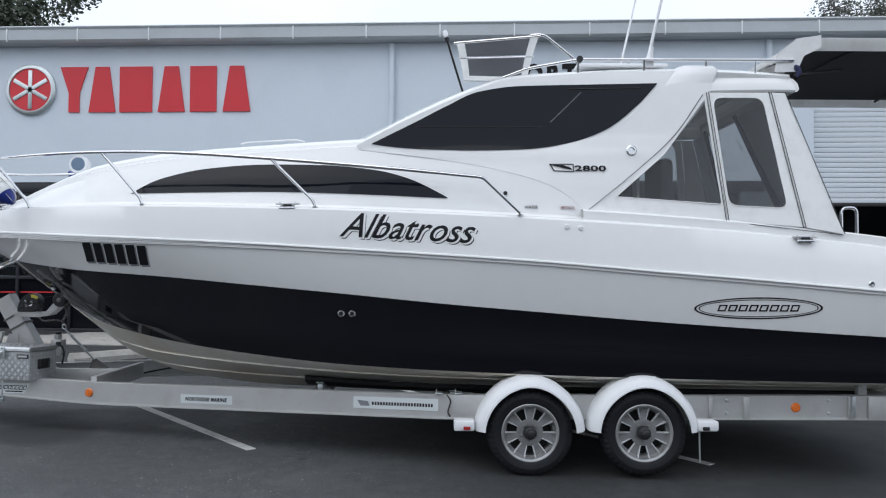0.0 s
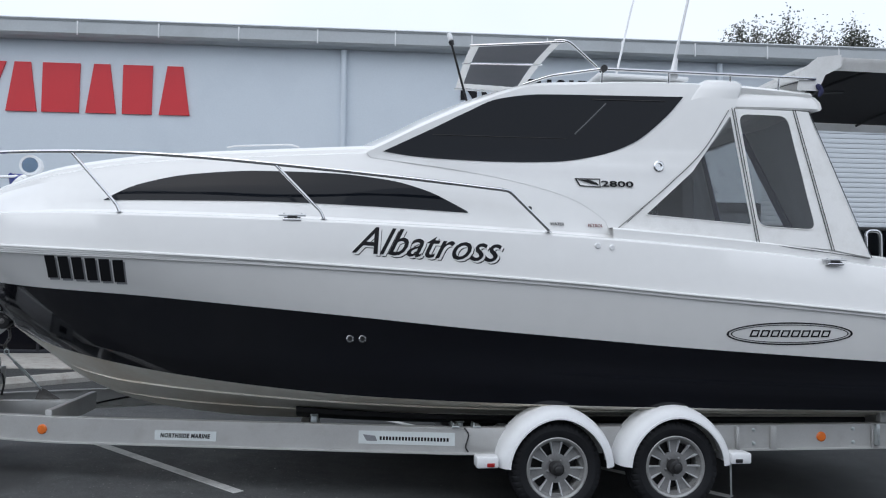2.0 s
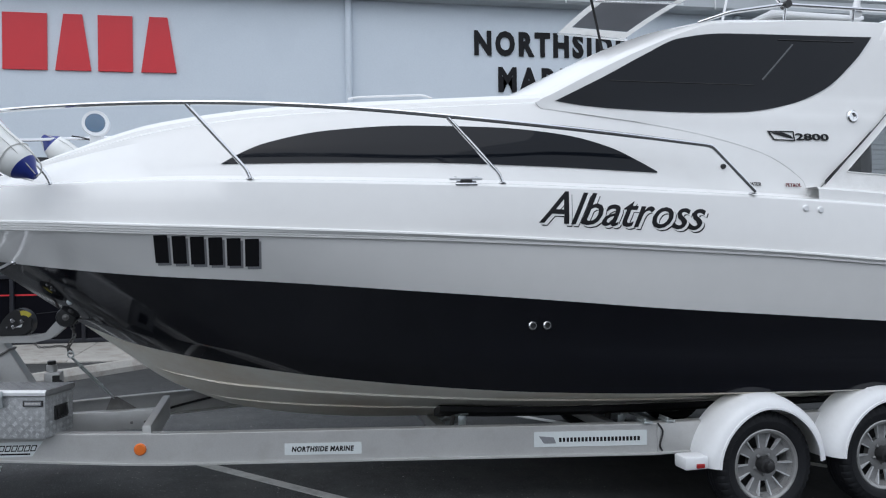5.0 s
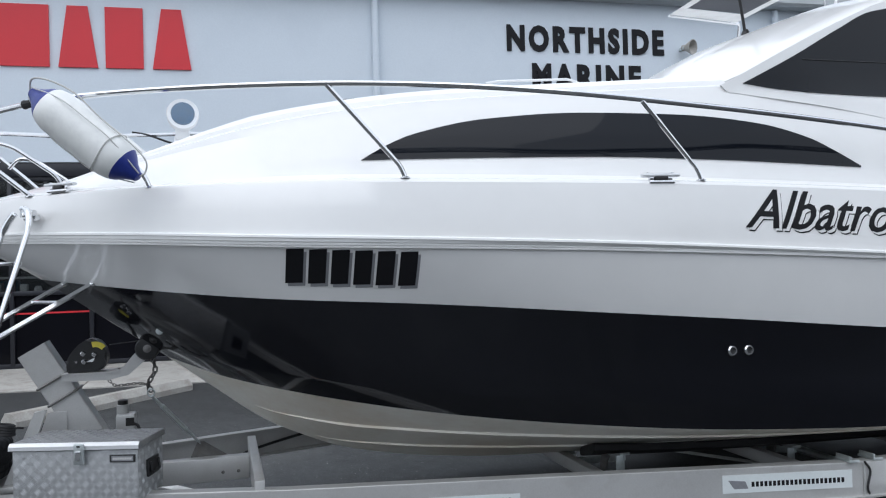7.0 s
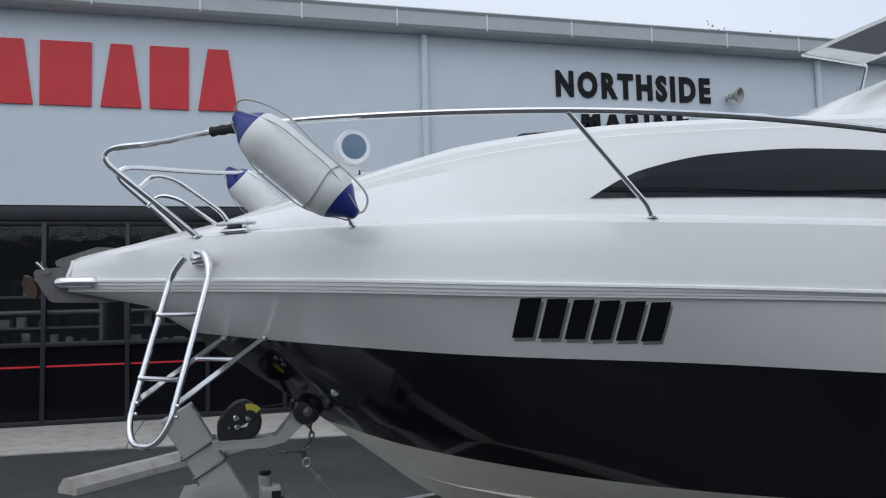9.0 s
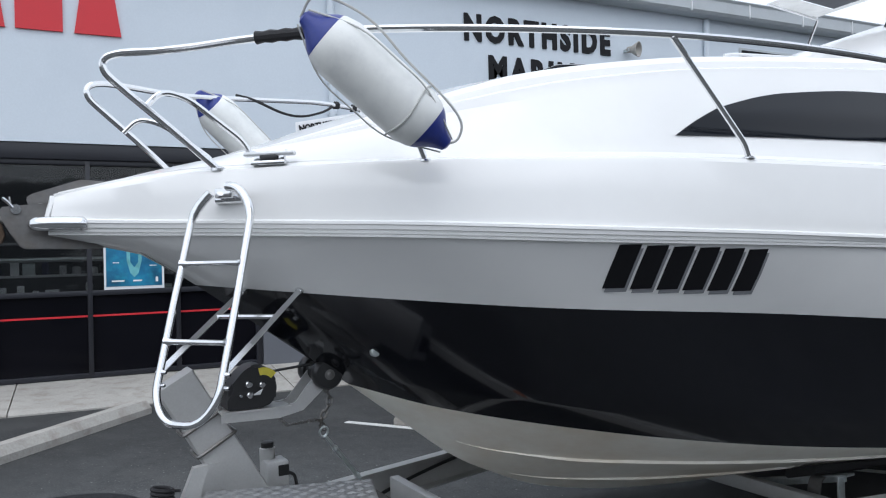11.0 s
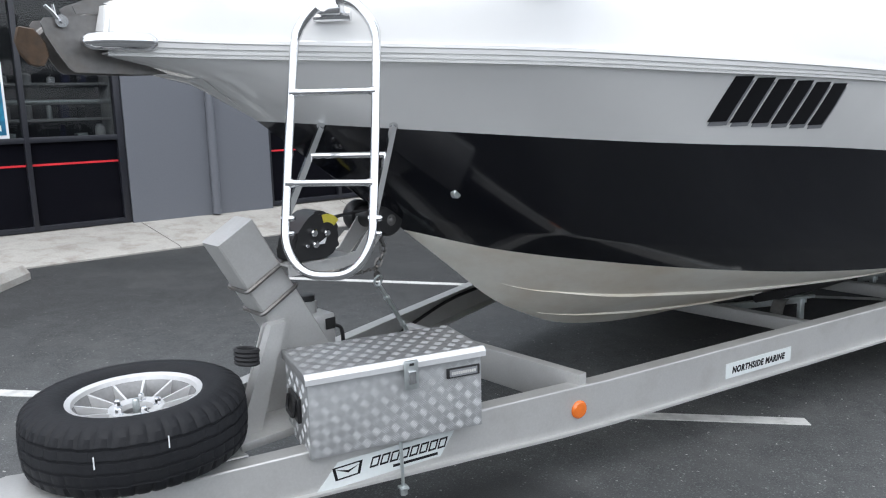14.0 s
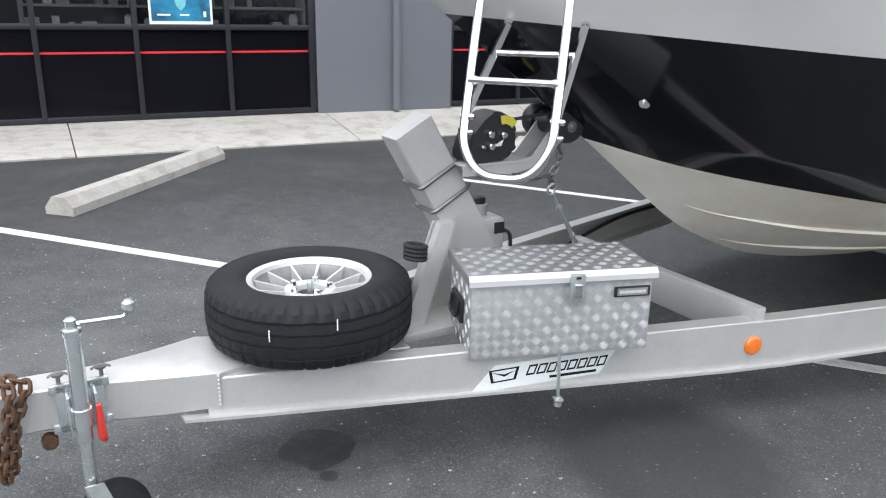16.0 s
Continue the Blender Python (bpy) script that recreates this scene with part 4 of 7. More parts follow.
def oval(cx, cz, a, b, tilt=0.0, n=40):
    return [(cx - a * math.cos(2 * math.pi * k / n), cz + b * math.sin(2 * math.pi * k / n) + tilt * a * math.cos(2 * math.pi * k / n)) for k in range(n)]


for a, b, t, mm in ((0.485, 0.083, 0.010, INK), (0.452, 0.066, 0.005, INK)):
    decal_shape("badge_ring", oval(-2.315, 1.286, a, b, 0.008), hull_y, mm, boat, 0.003, "black oval outline", oval(-2.315, 1.286, a - t * 1.6, b - t, 0.008))
for k in range(8):
    x = -2.005 - k * 0.078
    z = 1.262 - 0.0 * k
    o = [(x, z), (x - 0.062, z), (x - 0.078, z + 0.05), (x - 0.016, z + 0.05)]
    i = [(x - 0.014, z + 0.010), (x - 0.053, z + 0.010), (x - 0.064, z + 0.040), (x - 0.025, z + 0.040)]
    decal_shape("badge_bar", o, hull_y, INK, boat, 0.003, "", i)
# model number with its small flag on the wheelhouse side
decal_shape("flag_mark", [(-0.765, 2.40), (-0.80, 2.342), (-0.957, 2.336), (-0.957, 2.402)], side_y, INK, boat, 0.008, "small black flag outline", [(-0.780, 2.394), (-0.806, 2.348), (-0.951, 2.342), (-0.951, 2.396)])
decal_shape("flag_swoosh", [(-0.79, 2.39), (-0.88, 2.366), (-0.945, 2.352), (-0.93, 2.372), (-0.87, 2.392)], side_y, INK, boat, 0.008)
decal_text("model_number", "2800", -0.965, 2.343, 0.245, 0.045, 0.0, side_y, INK, boat, 0.0, 0.009, 0.02)
decal_text("filler_label", "WATER", -0.565, 2.045, 0.105, 0.022, 0.0, lambda x, z: side_y(x, z) + 0.004, INK, boat, 0.0, 0.006)
decal_text("filler_label", "PETROL", -0.85, 2.04, 0.11, 0.022, 0.0, lambda x, z: side_y(x, z) + 0.004, PETROL_INK, boat, 0.0, 0.006)


def side_disc(name, x, z, y, r, material, depth=0.012, label="", hole=None):
    bm = BM()
    prof = [(-0.01, r), (depth * 0.6, r), (depth, r * 0.8)]
    if hole:
        prof += [(depth, r * hole), (depth * 0.2, r * hole * 0.9)]
    add_lathe(bm, (x, y, z), (0, 1, 0), prof, 20)
    return part(name, bm, material, boat, label)


for x in (0.845, 0.760):
    d = side_disc("skin_fitting", x, 1.228, band_y(x, 1.228), 0.026, STEEL, 0.014, "round stainless skin fitting", 0.6)
    bm = BM()
    add_lathe(bm, (x, band_y(x, 1.228) + 0.003, 1.228), (0, 1, 0), [(-0.004, 0.017), (0.002, 0.017)], 14)
    part("drain_hole", bm, PLASTIC_K, d)
side_disc("side_vent", -1.415, 2.51, side_y(-1.415, 2.51), 0.042, STEEL, 0.02, "small oval stainless vent", 0.55)
side_disc("filler_cap", -0.42, 2.165, side_y(-0.42, 2.165), 0.016, PLASTIC_K, 0.014, "small black cap")
for x in (-0.87, -0.975):
    side_disc("deck_filler", x, 1.895 + 0.1 * (x + 0.87), gun_y(x, 1.895), 0.020, PLASTIC_W, 0.014)
side_disc("stern_fitting", -3.16, 1.47, gun_y(-3.16, 1.47), 0.024, STEEL, 0.012, "round stainless fitting", 0.5)
side_disc("bow_eye_plate", 3.515, 1.392, band_y(3.515, 1.392) - 0.004, 0.019, GALV, 0.010, "polished fitting on the black band")

# moulded spray strakes under the hull
strake_hi = curve_of([-3.9, 0.5, 1.5, 2.2, 2.7, 3.05], [0.74, 0.73, 0.70, 0.62, 0.47, 0.29])
strake_lo = curve_of([-3.9, 0.5, 1.5, 2.1, 2.5, 2.74], [0.40, 0.38, 0.35, 0.27, 0.17, 0.07])
for tc, r0, x1 in ((strake_lo, 0.011, 2.74), (strake_hi, 0.013, 3.05)):
    for s in (1, -1):
        bm = BM()
        rows = []
        for k in range(64):
            x = -3.9 + (x1 + 3.9) * (1 - (1 - k / 63) ** 1.6)
            lo, hi = Vector((x, 0, keel_z(x))), Vector((x, chine_y(x), chine_z(x)))
            a, d = lerp(lo, hi, tc(x)), (hi - lo).normalized()
            nrm = Vector((0, d.z, -d.y))
            f = min(1.0, (x1 - x) * 2.2 + 0.06)
            w = r0 * 1.7 * f
            rows.append([Vector((q.x, s * q.y, q.z)) for q in (a - d * w * 0.9, a + d * w + nrm * r0 * f, a + d * (w * 1.05))])
        skin(bm, rows, True, True)
        part("spray_strake", bm, ANTIFOUL, boat, "", 25)

# ---- stainless rails ----
RY = curve_of([-0.53, -0.2, 0.44, 1.37, 2.19, 2.75, 3.15, 3.7, 3.99, 4.30, 4.42], [1.415, 1.42, 1.42, 1.395, 1.28, 1.15, 1.02, 0.83, 0.68, 0.40, 0.315])
RZ = curve_of([-0.53, -0.2, 0.44, 1.37, 2.19, 2.75, 3.15, 3.7, 3.99, 4.30, 4.42], [2.24, 2.27, 2.33, 2.405, 2.465, 2.485, 2.49, 2.478, 2.462, 2.445, 2.435])


def far_lift(x, z):
    """The starboard rail stands higher than the port one."""
    return (0.035 + 0.090 * min(1, max(0, (4.45 - x) / 1.2))) * min(1, max(0, (z - 2.08) / 0.34))


def flange(bm, p, r=0.022, h=0.010):
    add_lathe(bm, (p[0], p[1], p[2] - 0.004), (0, 0, 1), [(0, r), (h * 0.6, r), (h, r * 0.6)], 14)


for s in (1, -1):
    bm = BM()
    run = smooth_path([(4.09, 0.31, 2.075), (4.25, 0.31, 2.213), (4.40, 0.308, 2.338), (4.452, 0.307, 2.390), (4.452, 0.311, 2.428), (4.405, 0.336, 2.447), (4.30, 0.40, 2.449)], 6)
    run += [Vector((x, RY(x), RZ(x))) for x in np.linspace(4.2, -0.18, 44)]
    run += fillet([(-0.19, 1.42, 2.272), (-0.24, 1.42, 2.262), (-0.52, 1.425, 1.995)], 0.03)[1:]
    add_tube(bm, [Vector((p[0], s * p[1], p[2] + (far_lift(p[0], p[2]) if s < 0 else 0))) for p in run], 0.0127, 10)
    rail = part("bow_rail", bm, STEEL, boat, "polished stainless bow rail")
    for base, top in (((2.42, 1.175, 2.075), 2.75), ((1.04, 1.345, 2.045), 1.365), ((3.51, 0.765, 2.075), 3.80)):
        bm = BM()
        tx = top
        add_tube(bm, fillet([(base[0], s * base[1], base[2]), (base[0] + 0.02, s * base[1], base[2] + 0.05), (tx, s * RY(tx), RZ(tx) - 0.008 + (far_lift(tx, RZ(tx)) if s < 0 else 0))], 0.03), 0.011, 10)
        flange(bm, (base[0], s * base[1], base[2]))
        part("stanchion", bm, STEEL, rail)
    bm = BM()
    add_tube(bm, [Vector((p[0], s * p[1], p[2])) for p in fillet([(4.325, 0.305, 2.285), (4.27, 0.285, 2.345), (4.18, 0.275, 2.325), (3.985, 0.262, 2.185), (3.945, 0.26, 2.10)], 0.04)], 0.0105, 10)
    flange(bm, (3.945, s * 0.26, 2.105), 0.02)
    part("pulpit_hoop", bm, STEEL, rail)
    bm = BM()
    flange(bm, (4.09, s * 0.31, 2.075), 0.026, 0.014)
    part("rail_foot", bm, STEEL, rail)
    bm = BM()
    flange(bm, (-0.52, s * 1.40, 1.985), 0.024, 0.012)
    part("rail_foot", bm, STEEL, rail)
    if s < 0:
        continue
    bm = BM()
    add_tube(bm, [Vector((x, s * RY(x), RZ(x))) for x in np.linspace(3.90, 4.04, 8)], [0.017 + 0.004 * (k % 2) for k in range(8)], 10)
    part("rail_wrap", bm, ROPE_K, rail, "black tape wrapped round the rail")


def cleat_mesh(x, y, z, turn, parent):
    """A flush folding deck cleat: a dished base, its horn bar and a dark mouth beneath."""
    m = pose(x, y, z, 0, 0, turn)

    def placed(name, bm, material, under, label=""):
        bmesh.ops.transform(bm, matrix=m, verts=bm.verts)
        return part(name, bm, material, under, label)
    bm = BM()
    add_box(bm, (0, 0, 0.006), (0.125, 0.050, 0.016), bevel=0.005)
    ob = placed("cleat", bm, STEEL, parent, "folding stainless deck cleat")
    bm = BM()
    add_box(bm, (0, 0, 0.038), (0.185, 0.034, 0.016), bevel=0.006)
    placed("horn_bar", bm, ALLOY_BRIGHT, ob)
    for dx in (-0.044, 0.044):
        bm = BM()
        add_box(bm, (dx, 0, 0.024), (0.024, 0.022, 0.028), bevel=0.004)
        placed("cleat_leg", bm, STEEL, ob)
        bm = BM()
        add_lathe(bm, (dx * 1.35, 0, 0.044), (0, 0, 1), [(0, 0.008), (0.004, 0.008), (0.007, 0.004)], 10)
        placed("bolt", bm, STEEL, ob)
    bm = BM()
    add_box(bm, (0, 0.004, 0.024), (0.062, 0.030, 0.020), bevel=0.003)
    placed("cleat_mouth", bm, PLASTIC_K, ob)
    return ob


for s in (1, -1):
    cleat_mesh(3.94, s * 0.425, 2.085, s * -38, boat)
    cleat_mesh(1.25, s * 1.335, 2.03, s * -6, boat)
    cleat_mesh(-2.68, s * 1.40, 1.79, 0, boat)

# stainless caps on the bow corners
for s in (1, -1):
    bm = BM()
    run = [(4.50, s * 0.155, 1.895), (4.56, s * 0.140, 1.897), (4.63, s * 0.122, 1.897), (4.675, s * 0.080, 1.897)]
    add_tube(bm, smooth_path(run, 4), [0.014] + [0.025] * 10 + [0.022, 0.012], 12)
    part("bow_cap", bm, STEEL, boat, "polished stainless bow cap")

# bow roller with a plough anchor
roller = new("bow_roller")
roller.parent = boat
for s in (0.045, -0.045):
    bm = BM()
    out = [(4.60, 1.975), (4.756, 1.958), (4.766, 1.945), (4.758, 1.915), (4.735, 1.872), (4.705, 1.826), (4.69, 1.816), (4.52, 1.812), (4.43, 1.815), (4.52, 1.850), (4.58, 1.885)]
    add_prism(bm, [(x, s, z) for x, z in out], (0, 0.006 if s > 0 else -0.006, 0))
    part("cheek_plate", bm, OLD_STEEL, roller, "dull steel cheek plate")
for y0 in (-0.055, 0.049):
    bm = BM()
    add_prism(bm, [(4.38, y0, 2.005), (4.44, y0, 2.052), (4.515, y0, 2.056), (4.665, y0, 2.004), (4.682, y0, 1.992), (4.675, y0, 1.972), (4.40, y0, 1.975)], (0, 0.006, 0))
    part("guard_plate", bm, OLD_STEEL, roller, "dull steel guard plate")
bm = BM()
add_lathe(bm, (4.70, -0.04, 1.925), (0, 1, 0), [(0, 0.028), (0.03, 0.020), (0.05, 0.020), (0.08, 0.028)], 16)
part("wheel", bm, PLASTIC_K, roller)
bm = BM()
add_lathe(bm, (4.715, -0.07, 1.950), (0, 1, 0), [(0, 0.006), (0.14, 0.006)], 8)
add_lathe(bm, (4.715, 0.052, 1.950), (0, 1, 0), [(0, 0.017), (0.010, 0.017)], 14)
add_tube(bm, [(4.725, 0.060, 1.955), (4.738, 0.062, 1.972), (4.755, 0.062, 1.988)], 0.0055, 8)
add_tube(bm, [(4.730, 0.060, 1.96), (4.735, 0.062, 1.992)], 0.004, 8)
part("locking_pin", bm, STEEL, roller)
bm = BM()
add_tube(bm, smooth_path([(4.25, 0, 2.075), (4.5, 0, 2.02), (4.66, 0, 1.955), (4.74, 0, 1.93), (4.765, 0, 1.91)], 5), 0.012, 8)
anchor = part("anchor", bm, BROWN_STEEL, roller, "rust-stained plough anchor stowed at the bow")
for s in (1, -1):
    bm = BM()
    add_prism(bm, [(4.806, 0.006 * s, 1.938), (4.780, 0.036 * s, 1.930), (4.756, 0.040 * s, 1.895), (4.748, 0.036 * s, 1.862), (4.758, 0.024 * s, 1.836), (4.785, 0.006 * s, 1.842), (4.806, 0.006 * s, 1.870), (4.816, 0.004 * s, 1.905)], (0.004, 0.006 * s, -0.003))
    part("fluke", bm, RUST_BROWN, anchor, "rust-brown anchor fluke")

# ---- boarding ladder slung under the bow ----
ladder = new("boarding_ladder")
ladder.parent = boat
LU = Vector((-0.626, 0.78, 0.0))


def lad(u, v):
    """A point of the ladder: u across, v from its top (0) to its foot (1)."""
    m = lerp((4.098, 0.455, 2.005), (4.292, 0.622, 1.262), v)
    return m + LU * u


bm = BM()
loop = [lad(-0.045, 0.0), lad(0.045, 0.0), lad(0.118, 0.11), lad(0.122, 0.5), lad(0.122, 0.90), lad(0.065, 1.0), lad(-0.065, 1.0), lad(-0.122, 0.90), lad(-0.122, 0.5), lad(-0.118, 0.11)]
run = fillet(loop + loop[:2], 0.05, 5)[1:-1]
add_tube(bm, run[:-4], [0.0155 if p.z > lad(0, 0.14).z else 0.0125 for p in run[:-4]], 12, loop=False)
part("ladder_frame", bm, STEEL, ladder, "polished stainless tube frame")
for v in (0.345, 0.675):
    bm = BM()
    add_tube(bm, [lad(-0.122, v), lad(-0.10, v), lad(0.10, v), lad(0.122, v)], [0.0175, 0.0095, 0.0095, 0.0175], 10)
    part("rung", bm, STEEL, ladder)
for a, b in (((3.975, 0.165, 1.645), lad(-0.122, 0.80)), ((3.815, 0.345, 1.645), lad(0.122, 0.80))):
    bm = BM()
    add_tube(bm, [a, b], 0.0125, 4)
    st = part("strut", bm, STEEL, ladder)
    bm = BM()
    add_lathe(bm, a, Vector(b) - Vector(a), [(-0.03, 0.015), (0.012, 0.015), (0.02, 0.011)], 12)
    part("strut_fitting", bm, STEEL, st)
    bm = BM()
    add_lathe(bm, b, LU, [(-0.012, 0.008), (0.022, 0.008), (0.026, 0.005)], 10)
    part("strut_fitting", bm, STEEL, st)
    bm = BM()
    add_lathe(bm, Vector(b) + Vector((0.004, 0.004, -0.04)), LU, [(-0.012, 0.007), (0.020, 0.007), (0.024, 0.004)], 10)
    part("strut_fitting", bm, STEEL, st)
bm = BM()
q = 0.36
add_tube(bm, [lerp((3.975, 0.165, 1.645), lad(-0.122, 0.80), q), lerp((3.815, 0.345, 1.645), lad(0.122, 0.80), q)], 0.009, 8)
part("rung", bm, STEEL, ladder)
bm = BM()
add_box(bm, (4.085, 0.405, 1.985), (0.07, 0.05, 0.035), pose(0, 0, 0, 0, 0, 129).to_3x3(), 0.006)
add_lathe(bm, (4.075, 0.39, 1.965), LU, [(-0.05, 0.014), (0.06, 0.014)], 10)
part("hinge", bm, STEEL, ladder, "stainless ladder hinge")

# ---- searchlight on the foredeck ----
lamp = new("searchlight")
lamp.parent = boat
LC = Vector((3.385, 0.155, 2.523))
bm = BM()
add_lathe(bm, LC, (0.06, -1, 0.0), [(-0.028, 0.066), (-0.03, 0.079), (-0.01, 0.083), (0.05, 0.081), (0.10, 0.068), (0.13, 0.04), (0.138, 0.0)], 28)
part("housing", bm, PLASTIC_W, lamp, "round white lamp housing")
bm = BM()
add_lathe(bm, LC, (-0.06, 1, 0.0), [(-0.012, 0.001), (-0.002, 0.03), (0.012, 0.052), (0.026, 0.064), (0.027, 0.064), (0.010, 0.045), (-0.02, 0.001)], 24)
part("reflector", bm, CHROME, lamp)
bm = BM()
add_lathe(bm, LC, (-0.06, 1, 0.0), [(0.022, 0.064), (0.030, 0.06), (0.036, 0.03), (0.038, 0.001)], 24)
part("lens", bm, LENS, lamp, "bluish glass lens")
bm = BM()
add_box(bm, (3.39, 0.09, 2.435), (0.075, 0.10, 0.09), bevel=0.012)
add_lathe(bm, (3.39, 0.09, 2.32), (0, 0, 1), [(0, 0.075), (0.03, 0.07), (0.07, 0.045), (0.10, 0.04)], 20)
part("pedestal", bm, PLASTIC_W, lamp)

# low stainless hatch trim on the coachroof
for x0, x1, yy in ((1.32, 1.75, 0.55), (1.32, 1.75, -0.55)):
    bm = BM()
    run = fillet([(x1 + 0.06, yy, top_z(x1) - 0.01), (x1, yy, top_z(x1) + 0.004), (x0, yy, top_z(x0) + 0.0), (x0 - 0.06, yy, top_z(x0) - 0.02)], 0.04)
    add_tube(bm, run, 0.007, 8)
    part("grab_rail", bm, PLASTIC_W, boat, "white grab rail on the coachroof")
bm = BM()
add_box(bm, (2.30, 0, top_z(2.30) + 0.01), (0.52, 0.52, 0.05), pose(0, 0, 0, 0, 6, 0).to_3x3(), 0.02)
part("deck_hatch", bm, TINT, boat, "dark deck hatch")

# ---- hardtop fittings ----
rr = new("roof_rack")
rr.parent = boat
for s in (1, -1):
    bm = BM()
    add_tube(bm, fillet([(-0.42, s * 1.0, 3.13), (-0.62, s * 1.05, 3.195), (-1.02, s * 1.07, 3.262), (-2.75, s * 1.09, 3.262)], 0.05), 0.0127, 10)
    part("side_tube", bm, STEEL, rr)
    for x in (-1.02, -1.55, -2.05, -2.45):
        bm = BM()
        add_tube(bm, [(x, s * 1.06, 3.16 if x > -2.2 else 3.13), (x, s * 1.08, 3.262)], 0.009, 8)
        part("stanchion", bm, STEEL, rr)
    bm = BM()
    add_lathe(bm, (-1.03, s * 1.07, 3.262), (0, s, 0), [(-0.03, 0.026), (0.03, 0.026)], 12)
    part("knuckle", bm, PLASTIC_K, rr, "black plastic joint")
bm = BM()
add_box(bm, (-1.42, 0.45, 3.27), (0.75, 0.9, 0.03), bevel=0.01)
part("roof_hatch", bm, PLASTIC_W, rr, "white roof hatch panel")
for x, y in ((-1.60, 1.04), (-1.72, -0.85)):
    ant = new("aerial")
    ant.parent = boat
    bm = BM()
    add_box(bm, (x, y, 3.255), (0.07, 0.05, 0.07), bevel=0.012)
    add_lathe(bm, (x, y, 3.27), (-0.2, 0, 1), [(0, 0.026), (0.05, 0.022), (0.11, 0.018)], 12)
    part("aerial_base", bm, PLASTIC_W, ant)
    bm = BM()
    add_tube(bm, [(x - 0.01, y, 3.36), (x - 0.25, y, 4.4), (x - 0.53, y, 5.5)], [0.013, 0.010, 0.005], 8)
    part("whip", bm, PLASTIC_W, ant, "white fibreglass whip")
nav = new("navigation_light")
nav.parent = boat
bm = BM()
add_tube(bm, [(-0.15, 0.155, 3.12), (-0.05, 0.22, 3.42), (0.025, 0.265, 3.66)], 0.010, 8)
add_lathe(bm, (-0.15, 0.155, 3.105), (0, 0, 1), [(0, 0.035), (0.03, 0.03), (0.06, 0.016)], 12)
part("pole", bm, PLASTIC_K, nav)
bm = BM()
add_lathe(bm, (0.02, 0.265, 3.645), (0.28, 0, 1), [(0, 0.02), (0.03, 0.024), (0.035, 0.02)], 14)
part("lamp_base", bm, PLASTIC_K, nav)
bm = BM()
add_lathe(bm, (0.031, 0.265, 3.685), (0.28, 0, 1), [(0, 0.02), (0.045, 0.022), (0.06, 0.015), (0.064, 0.001)], 14)
part("lamp_head", bm, PLASTIC_W, nav)

# small shade hood over the windscreen
hood = new("sun_hood")
hood.parent = boat


def hood_p(a, b):
    """a: fore to aft, b: port to starboard."""
    y = 0.93 + 0.20 * a - b * (1.663 + 0.287 * a)
    return Vector((-0.04 - 0.12 * b - 0.66 * a, y, 3.445 + 0.10 * b + 0.035 * math.sin(math.pi * b)))


for nm, a0, a1, b0, b1, mm, lab in (("panel", 0.10, 0.90, 0.06, 0.44, SHADE, "grey mesh panel"), ("panel", 0.10, 0.90, 0.455, 0.90, SHADE, "grey mesh panel"), ("border", 0.0, 0.097, 0.0, 1.0, CANVAS, "white canvas border"), ("border", 0.903, 1.0, 0.0, 1.0, CANVAS, "white canvas border"), ("border", 0.098, 0.902, 0.0, 0.058, CANVAS, ""), ("border", 0.098, 0.902, 0.905, 1.0, CANVAS, "")):
    bm = BM()
    g = [[hood_p(a0 + (a1 - a0) * i / 4, b0 + (b1 - b0) * j / 10) for j in range(11)] for i in range(5)]
    skin(bm, g, False, False)
    bmesh.ops.solidify(bm, geom=bm.faces[:], thickness=0.006)
    part(nm, bm, mm, hood, lab)
for b in (0.0, 0.45, 1.0):
    bm = BM()
    add_tube(bm, [hood_p(a, b) + Vector((0, 0, -0.012)) for a in np.linspace(-0.02, 1.02, 8)], 0.010 if b != 0.45 else 0.007, 8)
    part("hood_bar", bm, STEEL, hood)
for b, s in ((0.0, 1), (1.0, -1)):
    bm = BM()
    add_tube(bm, fillet([hood_p(0.9, b), hood_p(1.05, b), Vector((-0.98, s * 1.07, 3.275))], 0.06), 0.011, 8)
    part("hood_leg", bm, STEEL, hood)

# ---- canvas enclosure of the cockpit ----
def cy(z):
    return 1.35 - (z - 1.90) * 0.20


def rounded(poly, r, n):
    """Points round a polygon with rounded corners: as many at any radius."""
    out, m = [], len(poly)
    V = [Vector((x, z, 0)) for x, z in poly]
    for k in range(m):
        a, b, c = V[k - 1], V[k], V[(k + 1) % m]
        d = V[(k + 2) % m]
        u, v = (a - b).normalized(), (c - b).normalized()
        s, e = b + u * r, b + v * r
        for i in range(5):
            t = i / 4
            out.append((1 - t) ** 2 * s + 2 * t * (1 - t) * b + t * t * e)
        f = c + (b - c).normalized() * r
        for i in range(1, n):
            out.append(e + (f - e) * i / n)
    return [(q.x, q.y) for q in out]


